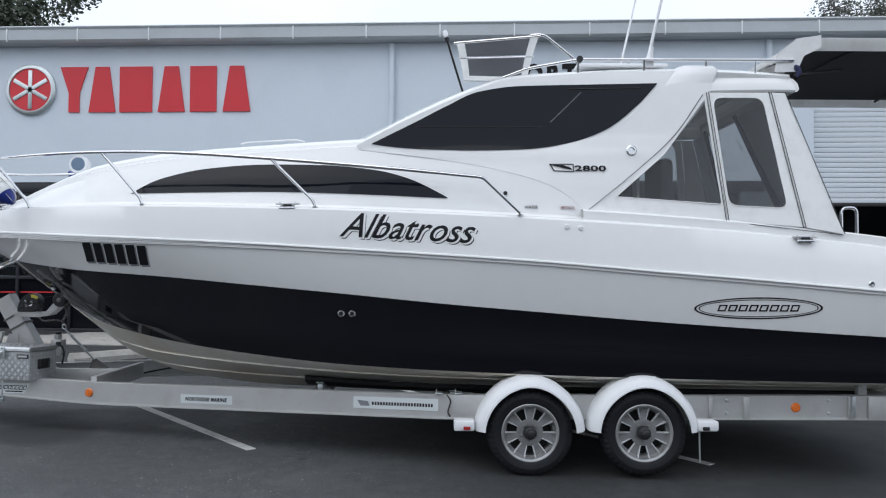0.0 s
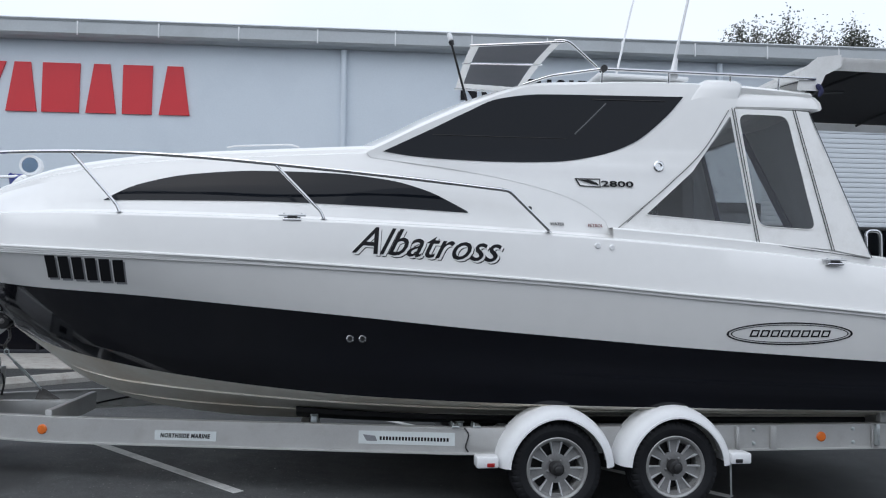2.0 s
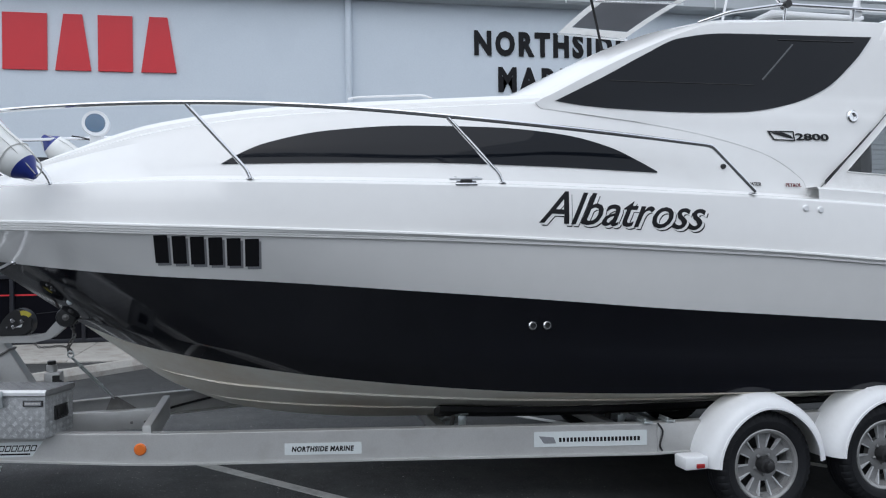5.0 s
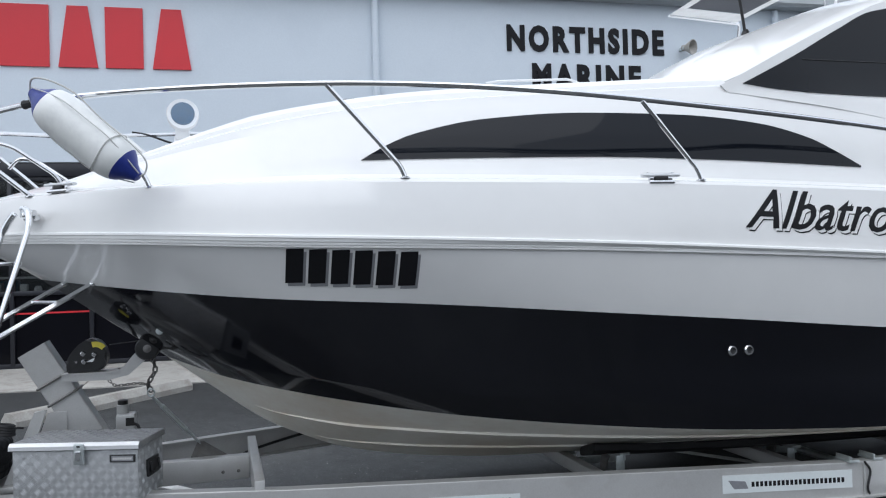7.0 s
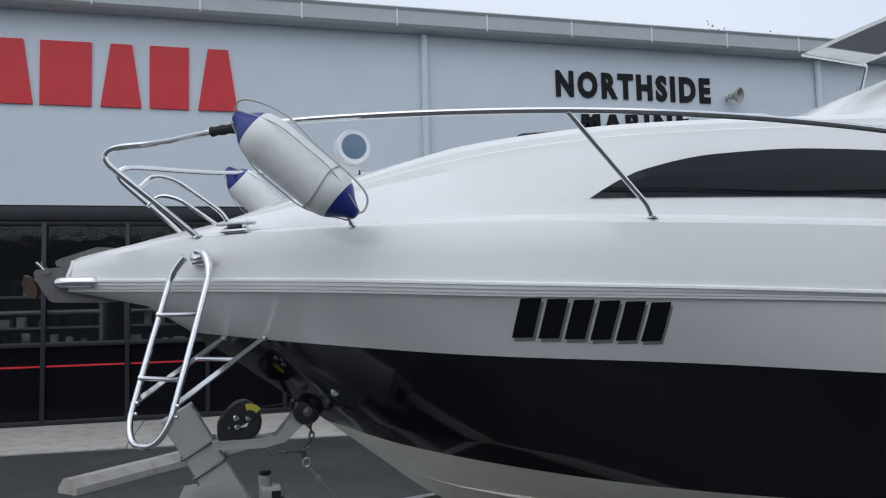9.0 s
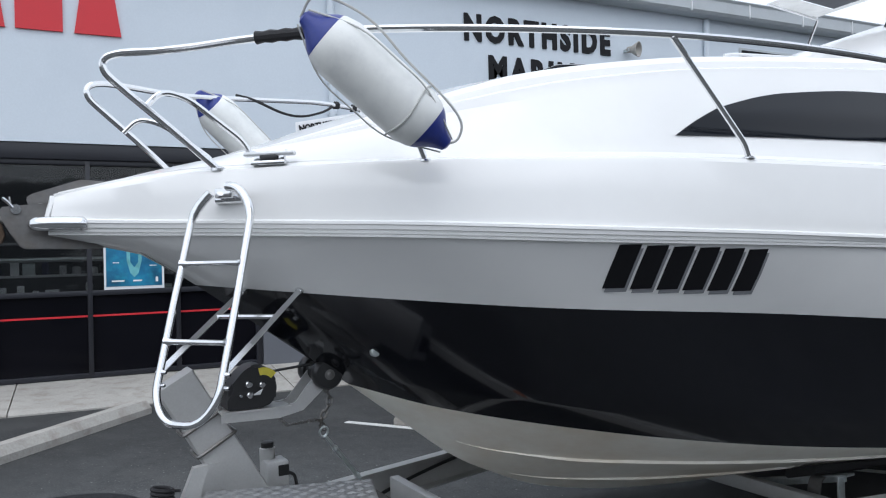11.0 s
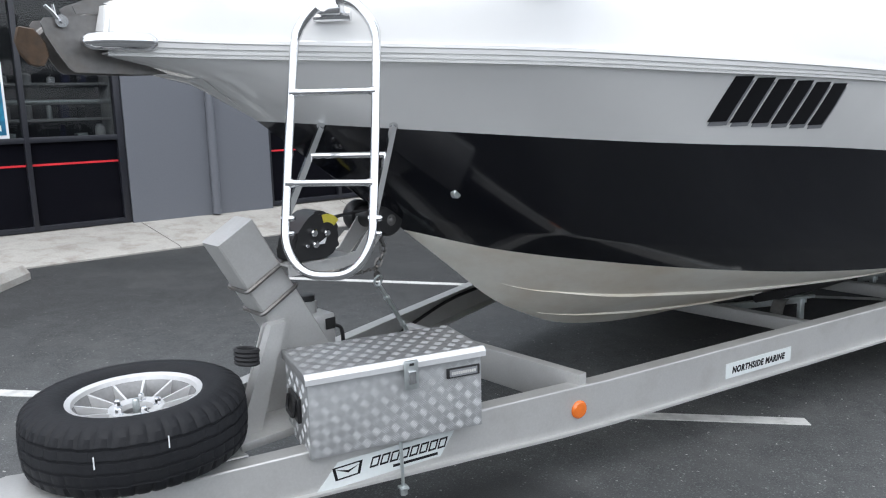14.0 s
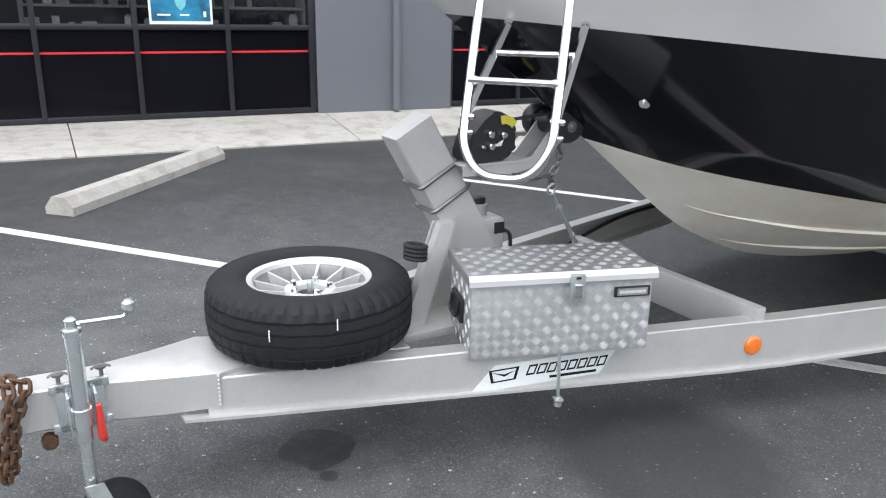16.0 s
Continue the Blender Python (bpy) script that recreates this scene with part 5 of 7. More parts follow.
def canvas_panel(outer, inner, s, sag=0.012, r=0.02, cloth=CANVAS, label="white canvas side panel"):
    """One canvas panel with an optional clear window, on side s."""
    n = 8
    cx, cz = sum(p[0] for p in outer) / len(outer), sum(p[1] for p in outer) / len(outer)

    def P(q, d=0.0):
        w = 0.006 * noise.noise((q[0] * 5, q[1] * 5, 3.0))
        return Vector((q[0], s * (cy(q[1]) + w + d), q[1]))
    bm = BM()
    o = rounded(outer, 0.001, n)
    if inner:
        i = rounded(inner, r, n)
        rows = []
        for t in (0, 0.5, 1.0):
            rows.append([P((a[0] * (1 - t) + b[0] * t, a[1] * (1 - t) + b[1] * t)) for a, b in zip(o, i)])
        skin(bm, [list(r) for r in rows], True, False)
    else:
        c = bm.verts.new(P((cx, cz)))
        vs = [bm.verts.new(P(q)) for q in o]
        for k in range(len(vs)):
            bm.faces.new((c, vs[k], vs[(k + 1) % len(vs)]))
    bmesh.ops.recalc_face_normals(bm, faces=bm.faces)
    bmesh.ops.solidify(bm, geom=bm.faces[:], thickness=0.004)
    pan = part("canvas_panel", bm, cloth, boat, label, 60)
    if inner:
        bm = BM()
        c = bm.verts.new(P((sum(p[0] for p in inner) / len(inner), sum(p[1] for p in inner) / len(inner)), -0.002))
        vs = [bm.verts.new(P(q, -0.001)) for q in rounded(inner, r, n)]
        for k in range(len(vs)):
            bm.faces.new((c, vs[k], vs[(k + 1) % len(vs)]))
        w = part("clear_window", bm, CLEARS, pan, "clear vinyl window")
        w.visible_shadow = False
        bm = BM()
        add_tube(bm, [P(q, 0.002) for q in rounded(inner, r, 4)], 0.004, 6, loop=True)
        part("window_hem", bm, CANVAS, pan)
    return pan


for s in (1, -1):
    front = [(-1.06, 2.015), (-1.60, 2.47), (-2.035, 2.985), (-2.113, 1.95)]
    if s > 0:
        canvas_panel(front, [(-1.27, 2.135), (-1.66, 2.475), (-2.012, 2.935), (-2.082, 2.078)], s)
    else:
        # far canvas seen from inside: its shade is put into a grey cloth
        canvas_panel(front, None, s, cloth=GREY_CANVAS, label="canvas side panel greyed to hold its shade")
    canvas_panel([(-2.039, 2.985), (-2.535, 2.99), (-2.70, 1.905), (-2.117, 1.95)], [(-2.075, 2.945), (-2.475, 2.945), (-2.59, 2.05), (-2.135, 2.07)], s, r=0.075)
    canvas_panel([(-2.539, 2.99), (-2.66, 2.985), (-3.00, 1.85), (-2.704, 1.903)], None, s)
    for run in ([(-1.04, 2.02), (-1.46, 2.36), (-1.76, 2.64), (-2.0, 2.97)], [(-2.037, 2.99), (-2.115, 1.945)], [(-2.537, 2.995), (-2.702, 1.90)], [(-1.04, 2.005), (-2.13, 1.94)], [(-2.15, 1.94), (-2.99, 1.845)], [(-2.66, 2.99), (-3.005, 1.85)]):
        bm = BM()
        for o in ((-0.010, 0.010) if len(run) == 2 and run[0][1] > 2.5 and run[0][0] > -2.6 else (0,)):
            pts = smooth_path([Vector((x + o, s * (cy(z) + 0.006), z)) for x, z in run], 5)
            add_tube(bm, pts, 0.0028, 6)
        part("piping", bm, PIPING, boat, "dark zip piping")
# aft canvas wall
bm = BM()


def aft_at(y, t):
    return Vector((-2.66 - 0.34 * t + 0.01 * math.sin(9 * y), y * cy(2.99 - 1.14 * t), 2.99 - 1.14 * t))


rows = [[aft_at(y, t) for y in np.linspace(-0.54, 0.16 + 0.26 * t, 11)] for t in np.linspace(0, 1, 9)]
skin(bm, rows, False, False)
bmesh.ops.solidify(bm, geom=bm.faces[:], thickness=0.004)
aft = part("aft_clear", bm, CLEARS, boat, "clear vinyl aft curtain")
aft.visible_shadow = False
for a, b, c in ((0.16, 0.26, 1.0), (-0.54, 0.0, -1.0)):
    bm = BM()
    rows = [[aft_at(a + b * t + (c - a - b * t) * u, t) + Vector((0.034 * math.sin(u * 15 + t * 4) * (0.4 + t) * (1 - u), 0, 0)) for u in np.linspace(0, 1, 17)] for t in np.linspace(0, 1, 11)]
    skin(bm, rows, False, False)
    bmesh.ops.solidify(bm, geom=bm.faces[:], thickness=0.004)
    drop = part("aft_curtain", bm, GREY_CANVAS, boat, "grey canvas aft curtain drawn aside", 60)
    bm = BM()
    rows = [[aft_at(a + b * t + w, t) + Vector((dx, 0, 0)) for w, dx in ((-0.012, 0.046), (0.07, 0.050), (0.07, 0.044), (-0.012, 0.040))] for t in np.linspace(0, 1, 11)]
    skin(bm, rows, True, True)
    part("hem", bm, BLUE_CLOTH, drop, "blue hem")
# valance under the roof edge
bm = BM()
run = [(-2.0, 1.10, 3.02), (-2.4, 1.10, 3.03), (-2.70, 1.09, 3.03), (-2.75, 0.9, 3.04), (-2.75, -0.9, 3.04), (-2.70, -1.09, 3.03), (-2.0, -1.10, 3.02)]
rows = [[Vector((p.x * (1 + f * 0.4), p.y * (1 + f), p.z + dz)) for f, dz in ((-0.01, -0.035), (0.018, -0.033), (0.026, -0.018), (0.018, 0.030), (-0.006, 0.075), (-0.05, 0.106), (-0.16, 0.112), (-0.16, 0.095), (-0.05, 0.088), (-0.022, 0.06), (-0.012, 0.0))] for p in smooth_path(run, 5)]
skin(bm, rows, True, True)
bmesh.ops.recalc_face_normals(bm, faces=bm.faces)
part("roof_edge", bm, GELCOAT, boat, "white hardtop edge")
# cockpit sole, coaming and a folded seat seen through the clears
bm = BM()
add_box(bm, (-2.5, 0, 1.55), (2.9, 2.6, 0.04))
part("cockpit_sole", bm, GELCOAT, boat)
for x, y, w in ((-1.98, 0.66, 0.52), (-1.98, -0.66, 0.52)):
    bm = BM()
    add_box(bm, (x, y, 1.85), (0.5, w, 0.56), bevel=0.04)
    add_box(bm, (x + 0.2, y, 2.25), (0.12, w, 0.5), bevel=0.05)
    part("helm_seat", bm, CANVAS_K, boat, "dark upholstered seat")
for s in (1, -1):
    bm = BM()
    rows = [[(x, s * (kn_y(x) - 0.03), kn_z(x) + 0.02), (x, s * (kn_y(x) - 0.035), kn_z(x) + 0.085), (x, s * (kn_y(x) - 0.05), kn_z(x) + 0.098), (x, s * (kn_y(x) - 0.20), kn_z(x) + 0.10), (x, s * (kn_y(x) - 0.22), 1.58)] for x in np.linspace(-3.94, -1.0, 20)]
    skin(bm, rows, False, False)
    part("coaming", bm, GELCOAT, boat)
    bm = BM()
    add_tube(bm, fillet([(-3.02, s * 1.28, 1.83), (-3.02, s * 1.28, 2.06), (-3.14, s * 1.28, 2.06), (-3.14, s * 1.28, 1.82)], 0.05), 0.013, 8)
    part("stern_rail", bm, STEEL, boat)

# rear awning stretched aft of the hardtop
awn = new("rear_awning")
awn.parent = boat


def awn_z(x, y):
    t = min(1.0, max(0.0, (-2.62 - x) / 0.34))
    return 3.30 + 0.195 * math.sin(t * math.pi / 2) - 0.05 * (abs(y) / 1.05) ** 3


for nm, dz, mm, lab in (("top", 0.0, CANVAS, "white awning top"), ("lining", -0.016, CANVAS_K, "charcoal awning lining")):
    bm = BM()
    xs = list(np.linspace(-2.62, -3.0, 9)) + list(np.linspace(-3.1, -5.4, 10))
    g = [[(x, y, awn_z(x, y) + dz) for y in np.linspace(-1.06, 1.06, 13)] for x in xs]
    skin(bm, g, False, False)
    bmesh.ops.solidify(bm, geom=bm.faces[:], thickness=0.006)
    part(nm, bm, mm, awn, lab)
for s in (1, -1):
    bm = BM()
    rows = [[(x, s * 1.065, awn_z(x, 1.06) + 0.01), (x, s * 1.07, awn_z(x, 1.06) - 0.10)] for x in list(np.linspace(-2.62, -3.0, 9)) + list(np.linspace(-3.1, -5.4, 10))]
    skin(bm, rows, False, False)
    bmesh.ops.solidify(bm, geom=bm.faces[:], thickness=0.006)
    part("hem", bm, CANVAS, awn)
for x in (-3.4, -4.6):
    bm = BM()
    add_tube(bm, [(x, y, awn_z(x, y) - 0.045) for y in np.linspace(-1.03, 1.03, 11)], 0.012, 8)
    part("bow_tube", bm, PIPING, awn)
bm = BM()
add_tube(bm, [(-2.78, 1.0, 3.17), (-3.6, 0.2, 3.42)], 0.012, 8)
part("brace", bm, PIPING, awn)
bm = BM()
rows = [[(-2.60 - 0.10 * t, y, 3.31 - 0.14 * t) for y in np.linspace(-1.05, 1.05, 11)] for t in np.linspace(0, 1, 5)]
skin(bm, rows, False, False)
bmesh.ops.solidify(bm, geom=bm.faces[:], thickness=0.005)
part("front_flap", bm, CANVAS, awn, "white canvas flap")
for s in (1, -1):
    bm = BM()
    add_prism(bm, [(-2.60, s * 1.075, 3.17), (-2.63, s * 1.075, 3.32), (-2.78, s * 1.075, 3.44), (-2.98, s * 1.075, 3.47), (-2.98, s * 1.075, 3.37), (-2.84, s * 1.075, 3.30), (-2.78, s * 1.075, 3.17)], (0, s * 0.006, 0))
    part("side_fold", bm, CANVAS, awn, "white folded canvas corner")
bm = BM()
add_tube(bm, smooth_path([(-2.76, 1.09, 3.22), (-2.79, 1.10, 3.17), (-2.77, 1.10, 3.12)], 4), [0.010, 0.02, 0.024, 0.02, 0.02, 0.02, 0.018, 0.014, 0.008], 8)
part("strap_end", bm, BLUE_CLOTH, awn, "dark blue cloth tie")

# ---- trailer ----
trailer = thing("boat_trailer", BOAT_M, "grey aluminium tandem-axle boat trailer with white mudguards", "trailer")


def beam_y(x):
    return 1.19 if x < 0.05 else 1.19 - 0.2136 * (x - 0.05)


def beam_z(x):
    return 0.505 if x < 3.0 else 0.505 + 0.034 * (x - 3.0)


def beam_h(x):
    return 0.092 if x < 3.2 else 0.092 - 0.016 * (x - 3.2)


def far_y(x):
    """The starboard beam stands a little wider and higher, as the yard rises on that side."""
    return min(1.19, 0.588 + 0.279 * (3.467 - x))


def far_z(x):
    return 0.565 if x < 4.0 else 0.565 - 0.025 * (x - 4.0)


TOUT = Vector((0.2089, 0.9779, 0)).normalized()      # outward from the tapered part of the port beam
TRUN = Vector((-0.9779, 0.2089, 0)).normalized()     # aft along it

for s in (1, -1):
    bm = BM()
    rows = []
    for x in list(np.linspace(-3.7, 0.0, 8)) + list(np.linspace(0.1, 4.98, 20)):
        y, z, h = beam_y(x), beam_z(x), beam_h(x)
        if s < 0:
            y, z, h = far_y(x), far_z(x), 0.085 - 0.006 * max(0.0, x - 3.2)
        prof = [(y, z - h), (y + 0.004, z - h + 0.004), (y + 0.004, z + h - 0.004), (y, z + h), (y - 0.065, z + h), (y - 0.065, z + h - 0.010), (y - 0.010, z + h - 0.012), (y - 0.010, z - h + 0.012), (y - 0.065, z - h + 0.010), (y - 0.065, z - h)]
        rows.append([(x, s * a, b) for a, b in prof])
    skin(bm, rows, True, True)
    part("side_beam", bm, ALLOY, trailer, "grey aluminium channel beam", 30)
    # flange lip that shows as a light line along the lower edge
    bm = BM()
    rows = []
    for x in list(np.linspace(-3.7, 0.0, 8)) + list(np.linspace(0.1, 5.0, 20)):
        y, z, h = beam_y(x), beam_z(x), beam_h(x)
        if s < 0:
            y, z, h = far_y(x), far_z(x), 0.085 - 0.006 * max(0.0, x - 3.2)
        rows.append([(x, s * a, b) for a, b in ((y + 0.003, z - h - 0.003), (y + 0.022, z - h - 0.003), (y + 0.022, z - h + 0.007), (y + 0.003, z - h + 0.009))])
    skin(bm, rows, True, True)
    part("lower_flange", bm, ALLOY, trailer)

# tongue: box section, gusset plate and weld
bm = BM()
rows = []
for x, zc, h, w in ((4.55, 0.570, 0.066, 0.055), (4.86, 0.590, 0.062, 0.120), (4.945, 0.596, 0.060, 0.1525), (5.10, 0.591, 0.064, 0.105), (5.26, 0.594, 0.064, 0.064), (5.42, 0.602, 0.064, 0.056), (5.95, 0.612, 0.062, 0.055)):
    rows.append([(x, a * w, zc + b * h) for a, b in ((-1, -0.9), (-0.9, -1), (0.9, -1), (1, -0.9), (1, 0.9), (0.9, 1), (-0.9, 1), (-1, 0.9))])
skin(bm, rows, True, True)
part("drawbar", bm, ALLOY, trailer, "grey aluminium box drawbar")
bm = BM()
add_prism(bm, [(5.07, 0.03, 0.648), (4.95, 0.085, 0.645), (4.35, 0.22, 0.632), (4.35, -0.22, 0.632), (4.95, -0.085, 0.645), (5.07, -0.03, 0.648)], (0, 0, 0.006))
part("gusset_plate", bm, ALLOY, trailer)
bm = BM()
add_tube(bm, [(4.945 + 0.002 * (k % 2), 0.1535, 0.650 - 0.0066 * k) for k in range(17)], [0.0035 + 0.0018 * (k % 2) for k in range(17)], 6)
part("weld_seam", bm, ALLOY, trailer)
for s in (1, -1):
    bm = BM()
    add_prism(bm, [(4.88, s * 0.155, 0.504), (4.88, s * 0.186, 0.504), (5.05, s * 0.150, 0.514), (5.055, s * 0.110, 0.514)], (0, 0, 0.010))
    part("flange_end", bm, ALLOY, trailer)

# crossmembers
for x, z, w, h in ((3.05, 0.570, 0.05, 0.15), (1.19, 0.455, 0.06, 0.075), (0.06, 0.455, 0.06, 0.075), (-1.04, 0.455, 0.06, 0.075), (-2.21, 0.455, 0.06, 0.075), (-3.55, 0.50, 0.07, 0.14)):
    y = beam_y(x) - 0.011
    bm = BM()
    add_box(bm, (x, 0, z), (w, 2 * y, h), bevel=0.005)
    part("crossmember", bm, ALLOY, trailer)
bm = BM()
add_tube(bm, smooth_path([(3.12, -far_y(3.12) + 0.03, 0.50), (3.02, -far_y(3.02) + 0.028, 0.53), (2.75, -far_y(2.75) + 0.028, 0.575), (2.45, -far_y(2.45) + 0.028, 0.605), (2.0, -far_y(2.0) + 0.028, 0.60), (1.2, -far_y(1.2) + 0.03, 0.60)], 6), 0.009, 6)
part("brake_hose", bm, ROPE_K, trailer, "black hose along the inside of the beam")
bm = BM()
add_box(bm, (3.79, -0.12, 0.566), (1.42, 0.075, 0.13), bevel=0.006)
part("centre_beam", bm, ALLOY, trailer, "grey aluminium centre beam")
for x in (3.14, 3.225):
    bm = BM()
    add_lathe(bm, (x, -0.083, 0.55), (0, 1, 0), [(0, 0.010), (0.006, 0.010), (0.008, 0.006)], 8)
    part("bolt", bm, OLD_STEEL, trailer)
bm = BM()
add_prism(bm, [(3.40, -0.165, 0.63), (3.20, -0.165, 0.63), (3.325, -0.150, 0.72), (3.36, -0.150, 0.72)], (0, 0.01, 0))
part("chain_lug", bm, OLD_STEEL, trailer)

# bunks that carry the hull: each lies on sloping arms with an upright post and a bent strap
def under(x, y):
    """Height of the hull's underside."""
    return keel_z(x) + (chine_z(x) - keel_z(x)) * y / chine_y(x)


for s in (1, -1):
    bm = BM()
    rows = []
    for x in np.linspace(1.24, -3.6, 14):
        rows.append([(x, s * y, under(x, y) - d) for y, d in ((0.385, 0.062), (0.535, 0.062), (0.55, 0.05), (0.55, 0.022), (0.535, 0.010), (0.385, 0.010), (0.37, 0.022), (0.37, 0.05))])
    skin(bm, rows, True, True)
    part("bunk", bm, PLASTIC_K, trailer, "black carpeted hull bunk")
    for x in (1.10, -0.03, -1.13, -2.30):
        lo, hi = under(x, 0.05) - 0.052, under(x, 0.62) - 0.078
        bm = BM()
        rows = [[(x + u, s * y, z + w) for u, w in ((-0.03, -0.006), (0.03, -0.006), (0.03, 0.006), (-0.03, 0.006))] for y, z in ((0.04, lo), (0.62, hi), (0.64, hi + 0.004))]
        skin(bm, rows, True, True)
        rows = [[(x + u, s * y, z + w) for u, w in ((-0.026, -0.042), (-0.018, -0.042), (-0.018, -0.006), (-0.026, -0.006))] for y, z in ((0.04, lo), (0.60, hi))]
        skin(bm, rows, True, True)
        part("bunk_arm", bm, GALV, trailer, "galvanised angle arm")
        bm = BM()
        top = under(x, 0.585) - 0.082
        add_box(bm, (x, s * 0.585, (0.43 + top) / 2), (0.05, 0.012, top - 0.43), bevel=0.003)
        add_box(bm, (x - 0.02, s * 0.57, (0.43 + top) / 2), (0.010, 0.035, top - 0.43))
        part("bunk_post", bm, GALV, trailer)
        bm = BM()
        run = [(x + 0.045, 0.455, 0.42), (x + 0.04, 0.462, 0.50), (x + 0.035, 0.475, 0.56), (x + 0.02, 0.50, under(x, 0.5) - 0.06)]
        rows = [[(px + u, s * (py + v), pz) for u, v in ((-0.006, -0.035), (0.006, -0.035), (0.006, 0.035), (-0.006, 0.035))] for px, py, pz in smooth_path([Vector(q) for q in run], 4)]
        skin(bm, rows, True, True)
        part("bunk_strap", bm, OLD_STEEL, trailer, "bent dull steel strap")

# ---- wheels ----
def tyre_bm(R=0.312, W=0.195, rim=0.205):
    """A tyre round the y axis: rounded crown, four wavy grooves, slots along both shoulders."""
    h = W / 2
    side = [(0.80, rim - 0.012), (0.92, rim + 0.006), (0.985, rim + 0.022), (1.02, rim + 0.050), (1.0, R - 0.060), (0.95, R - 0.038), (0.87, R - 0.022), (0.77, R - 0.011)]

    def crown(u):
        return R - 0.008 * (u / 0.75) ** 2
    prof = [(-u, r) for u, r in side]
    for g in (-0.50, -0.17, 0.17, 0.50):
        for d, dip in ((-0.050, 0.0), (-0.034, 0.006), (0.034, 0.006), (0.050, 0.0)):
            prof.append((g + d, crown(g) - dip))
    prof += [(u, r) for u, r in reversed(side)]
    bm = BM()
    n = 220
    rows = []
    for u, r in prof:
        row = []
        for k in range(n):
            t = 2 * math.pi * k / n
            rr, s = r, u * h
            if 0.75 < abs(u) < 0.96 and r > R - 0.04 and k % 5 == 0:
                rr = r - 0.009
            elif abs(u) < 0.6:
                s += 0.0009 * (1 if (k // 5) % 2 else -1)
                if r > R - 0.006 and k % 5 == (0 if u < 0 else 3):
                    rr = r - 0.003
            row.append((rr * math.sin(t), s, rr * math.cos(t)))
        rows.append(row)
    rows.append(rows[0])
    skin(bm, rows, True, False)
    return bm


def rim_parts(parent, windows=7, ribs=7, deep=False, rim=0.205, face=0.075):
    """A cast alloy wheel facing +y: lip, disc with windows, ribs between them, hub and nuts."""
    bm = BM()
    metal = ALLOY_PALE if deep else WHEEL

    def turned(prof, n=48):
        rows = [[(r * math.sin(2 * math.pi * k / n), s, r * math.cos(2 * math.pi * k / n)) for k in range(n)] for s, r in prof]
        skin(bm, rows + rows[:1], True, False)
    turned([(face - 0.004, rim - 0.026), (face + 0.010, rim - 0.022), (face + 0.016, rim - 0.006), (face + 0.012, rim + 0.002), (face - 0.01, rim - 0.006)])
    rimo = part("rim", bm, metal, parent, "cast alloy rim")
    bm = BM()
    turned([(-0.085, rim - 0.006), (-0.085, rim - 0.03), (-0.03, rim - 0.045), (0.03, rim - 0.042), (face - 0.0045, rim - 0.0265), (0.0, rim - 0.02)])
    # deep dish: its inner shade is put into a darker grey
    part("barrel", bm, CAST_GREY if deep else WHEEL, rimo)
    # disc with one window in each sector
    bm = BM()
    back = face - (0.075 if deep else 0.034)
    ringr = [(0.042, back + (0.03 if deep else 0.004)), (0.078, back + (0.03 if deep else 0.012)), (0.106 if deep else 0.102, back + (0.0 if deep else 0.010)), (0.178 if not deep else 0.140, back + 0.0), (rim - 0.029, back + 0.004)]
    n = windows * 8
    vs = [[bm.verts.new((r * math.sin(2 * math.pi * k / n), y, r * math.cos(2 * math.pi * k / n))) for k in range(n)] for r, y in ringr]
    for i in range(len(ringr) - 1):
        for k in range(n):
            if i == 2 and k % 8 in ((2, 3, 4, 5) if not deep else (1, 2, 3, 4, 5, 6)):
                continue
            bm.faces.new((vs[i][k], vs[i][(k + 1) % n], vs[i + 1][(k + 1) % n], vs[i + 1][k]))
    bmesh.ops.recalc_face_normals(bm, faces=bm.faces)
    bmesh.ops.solidify(bm, geom=bm.faces[:], thickness=-0.012)
    part("wheel_disc", bm, CAST_GREY, rimo, "", 40)
    for k in range(ribs):
        t = 2 * math.pi * k / ribs
        bm = BM()
        w = 0.0045
        top = face - (0.004 if deep else 0.006)
        lo = [Vector((u, back - 0.004, v * w)) for u, v in ((0.080, -1), (0.080, 1), (rim - 0.026, 1.3), (rim - 0.026, -1.3))]
        hi = [Vector((u, y, v * w)) for u, y, v in ((0.080, top - 0.022, -0.7), (0.080, top - 0.022, 0.7), (rim - 0.024, top, 0.9), (rim - 0.024, top, -0.9))]
        skin(bm, [lo, hi], True, True)
        bmesh.ops.rotate(bm, cent=(0, 0, 0), matrix=Matrix.Rotation(t, 3, "Y"), verts=bm.verts)
        part("rib", bm, ALLOY_PALE if deep else ALLOY_BRIGHT, rimo)
    # dark disc added behind the windows; it gives them the shade of holes
    bm = BM()
    add_lathe(bm, (0, -0.03, 0), (0, 1, 0), [(0, rim - 0.05), (0.006, rim - 0.05)], 32)
    part("dark_backing", bm, DARK_HOLE, rimo)
    bm = BM()
    hub = [(0.0, 0.090), (face - 0.040, 0.090), (face - 0.026, 0.082), (face - 0.030, 0.050), (face - 0.055, 0.044), (0.0, 0.044)]
    rows = [[(r * math.sin(2 * math.pi * k / 40), s, r * math.cos(2 * math.pi * k / 40)) for k in range(40)] for s, r in hub]
    rows.append(rows[0])
    skin(bm, rows, True, False)
    part("hub_plate", bm, metal, rimo)
    for k in range(5):
        t = 2 * math.pi * (k + 0.5) / 5
        bm = BM()
        add_lathe(bm, (0.064 * math.sin(t), face - 0.034, 0.064 * math.cos(t)), (0, 1, 0), [(0, 0.015), (0.006, 0.015), (0.007, 0.010), (0.022, 0.010), (0.026, 0.006)], 6)
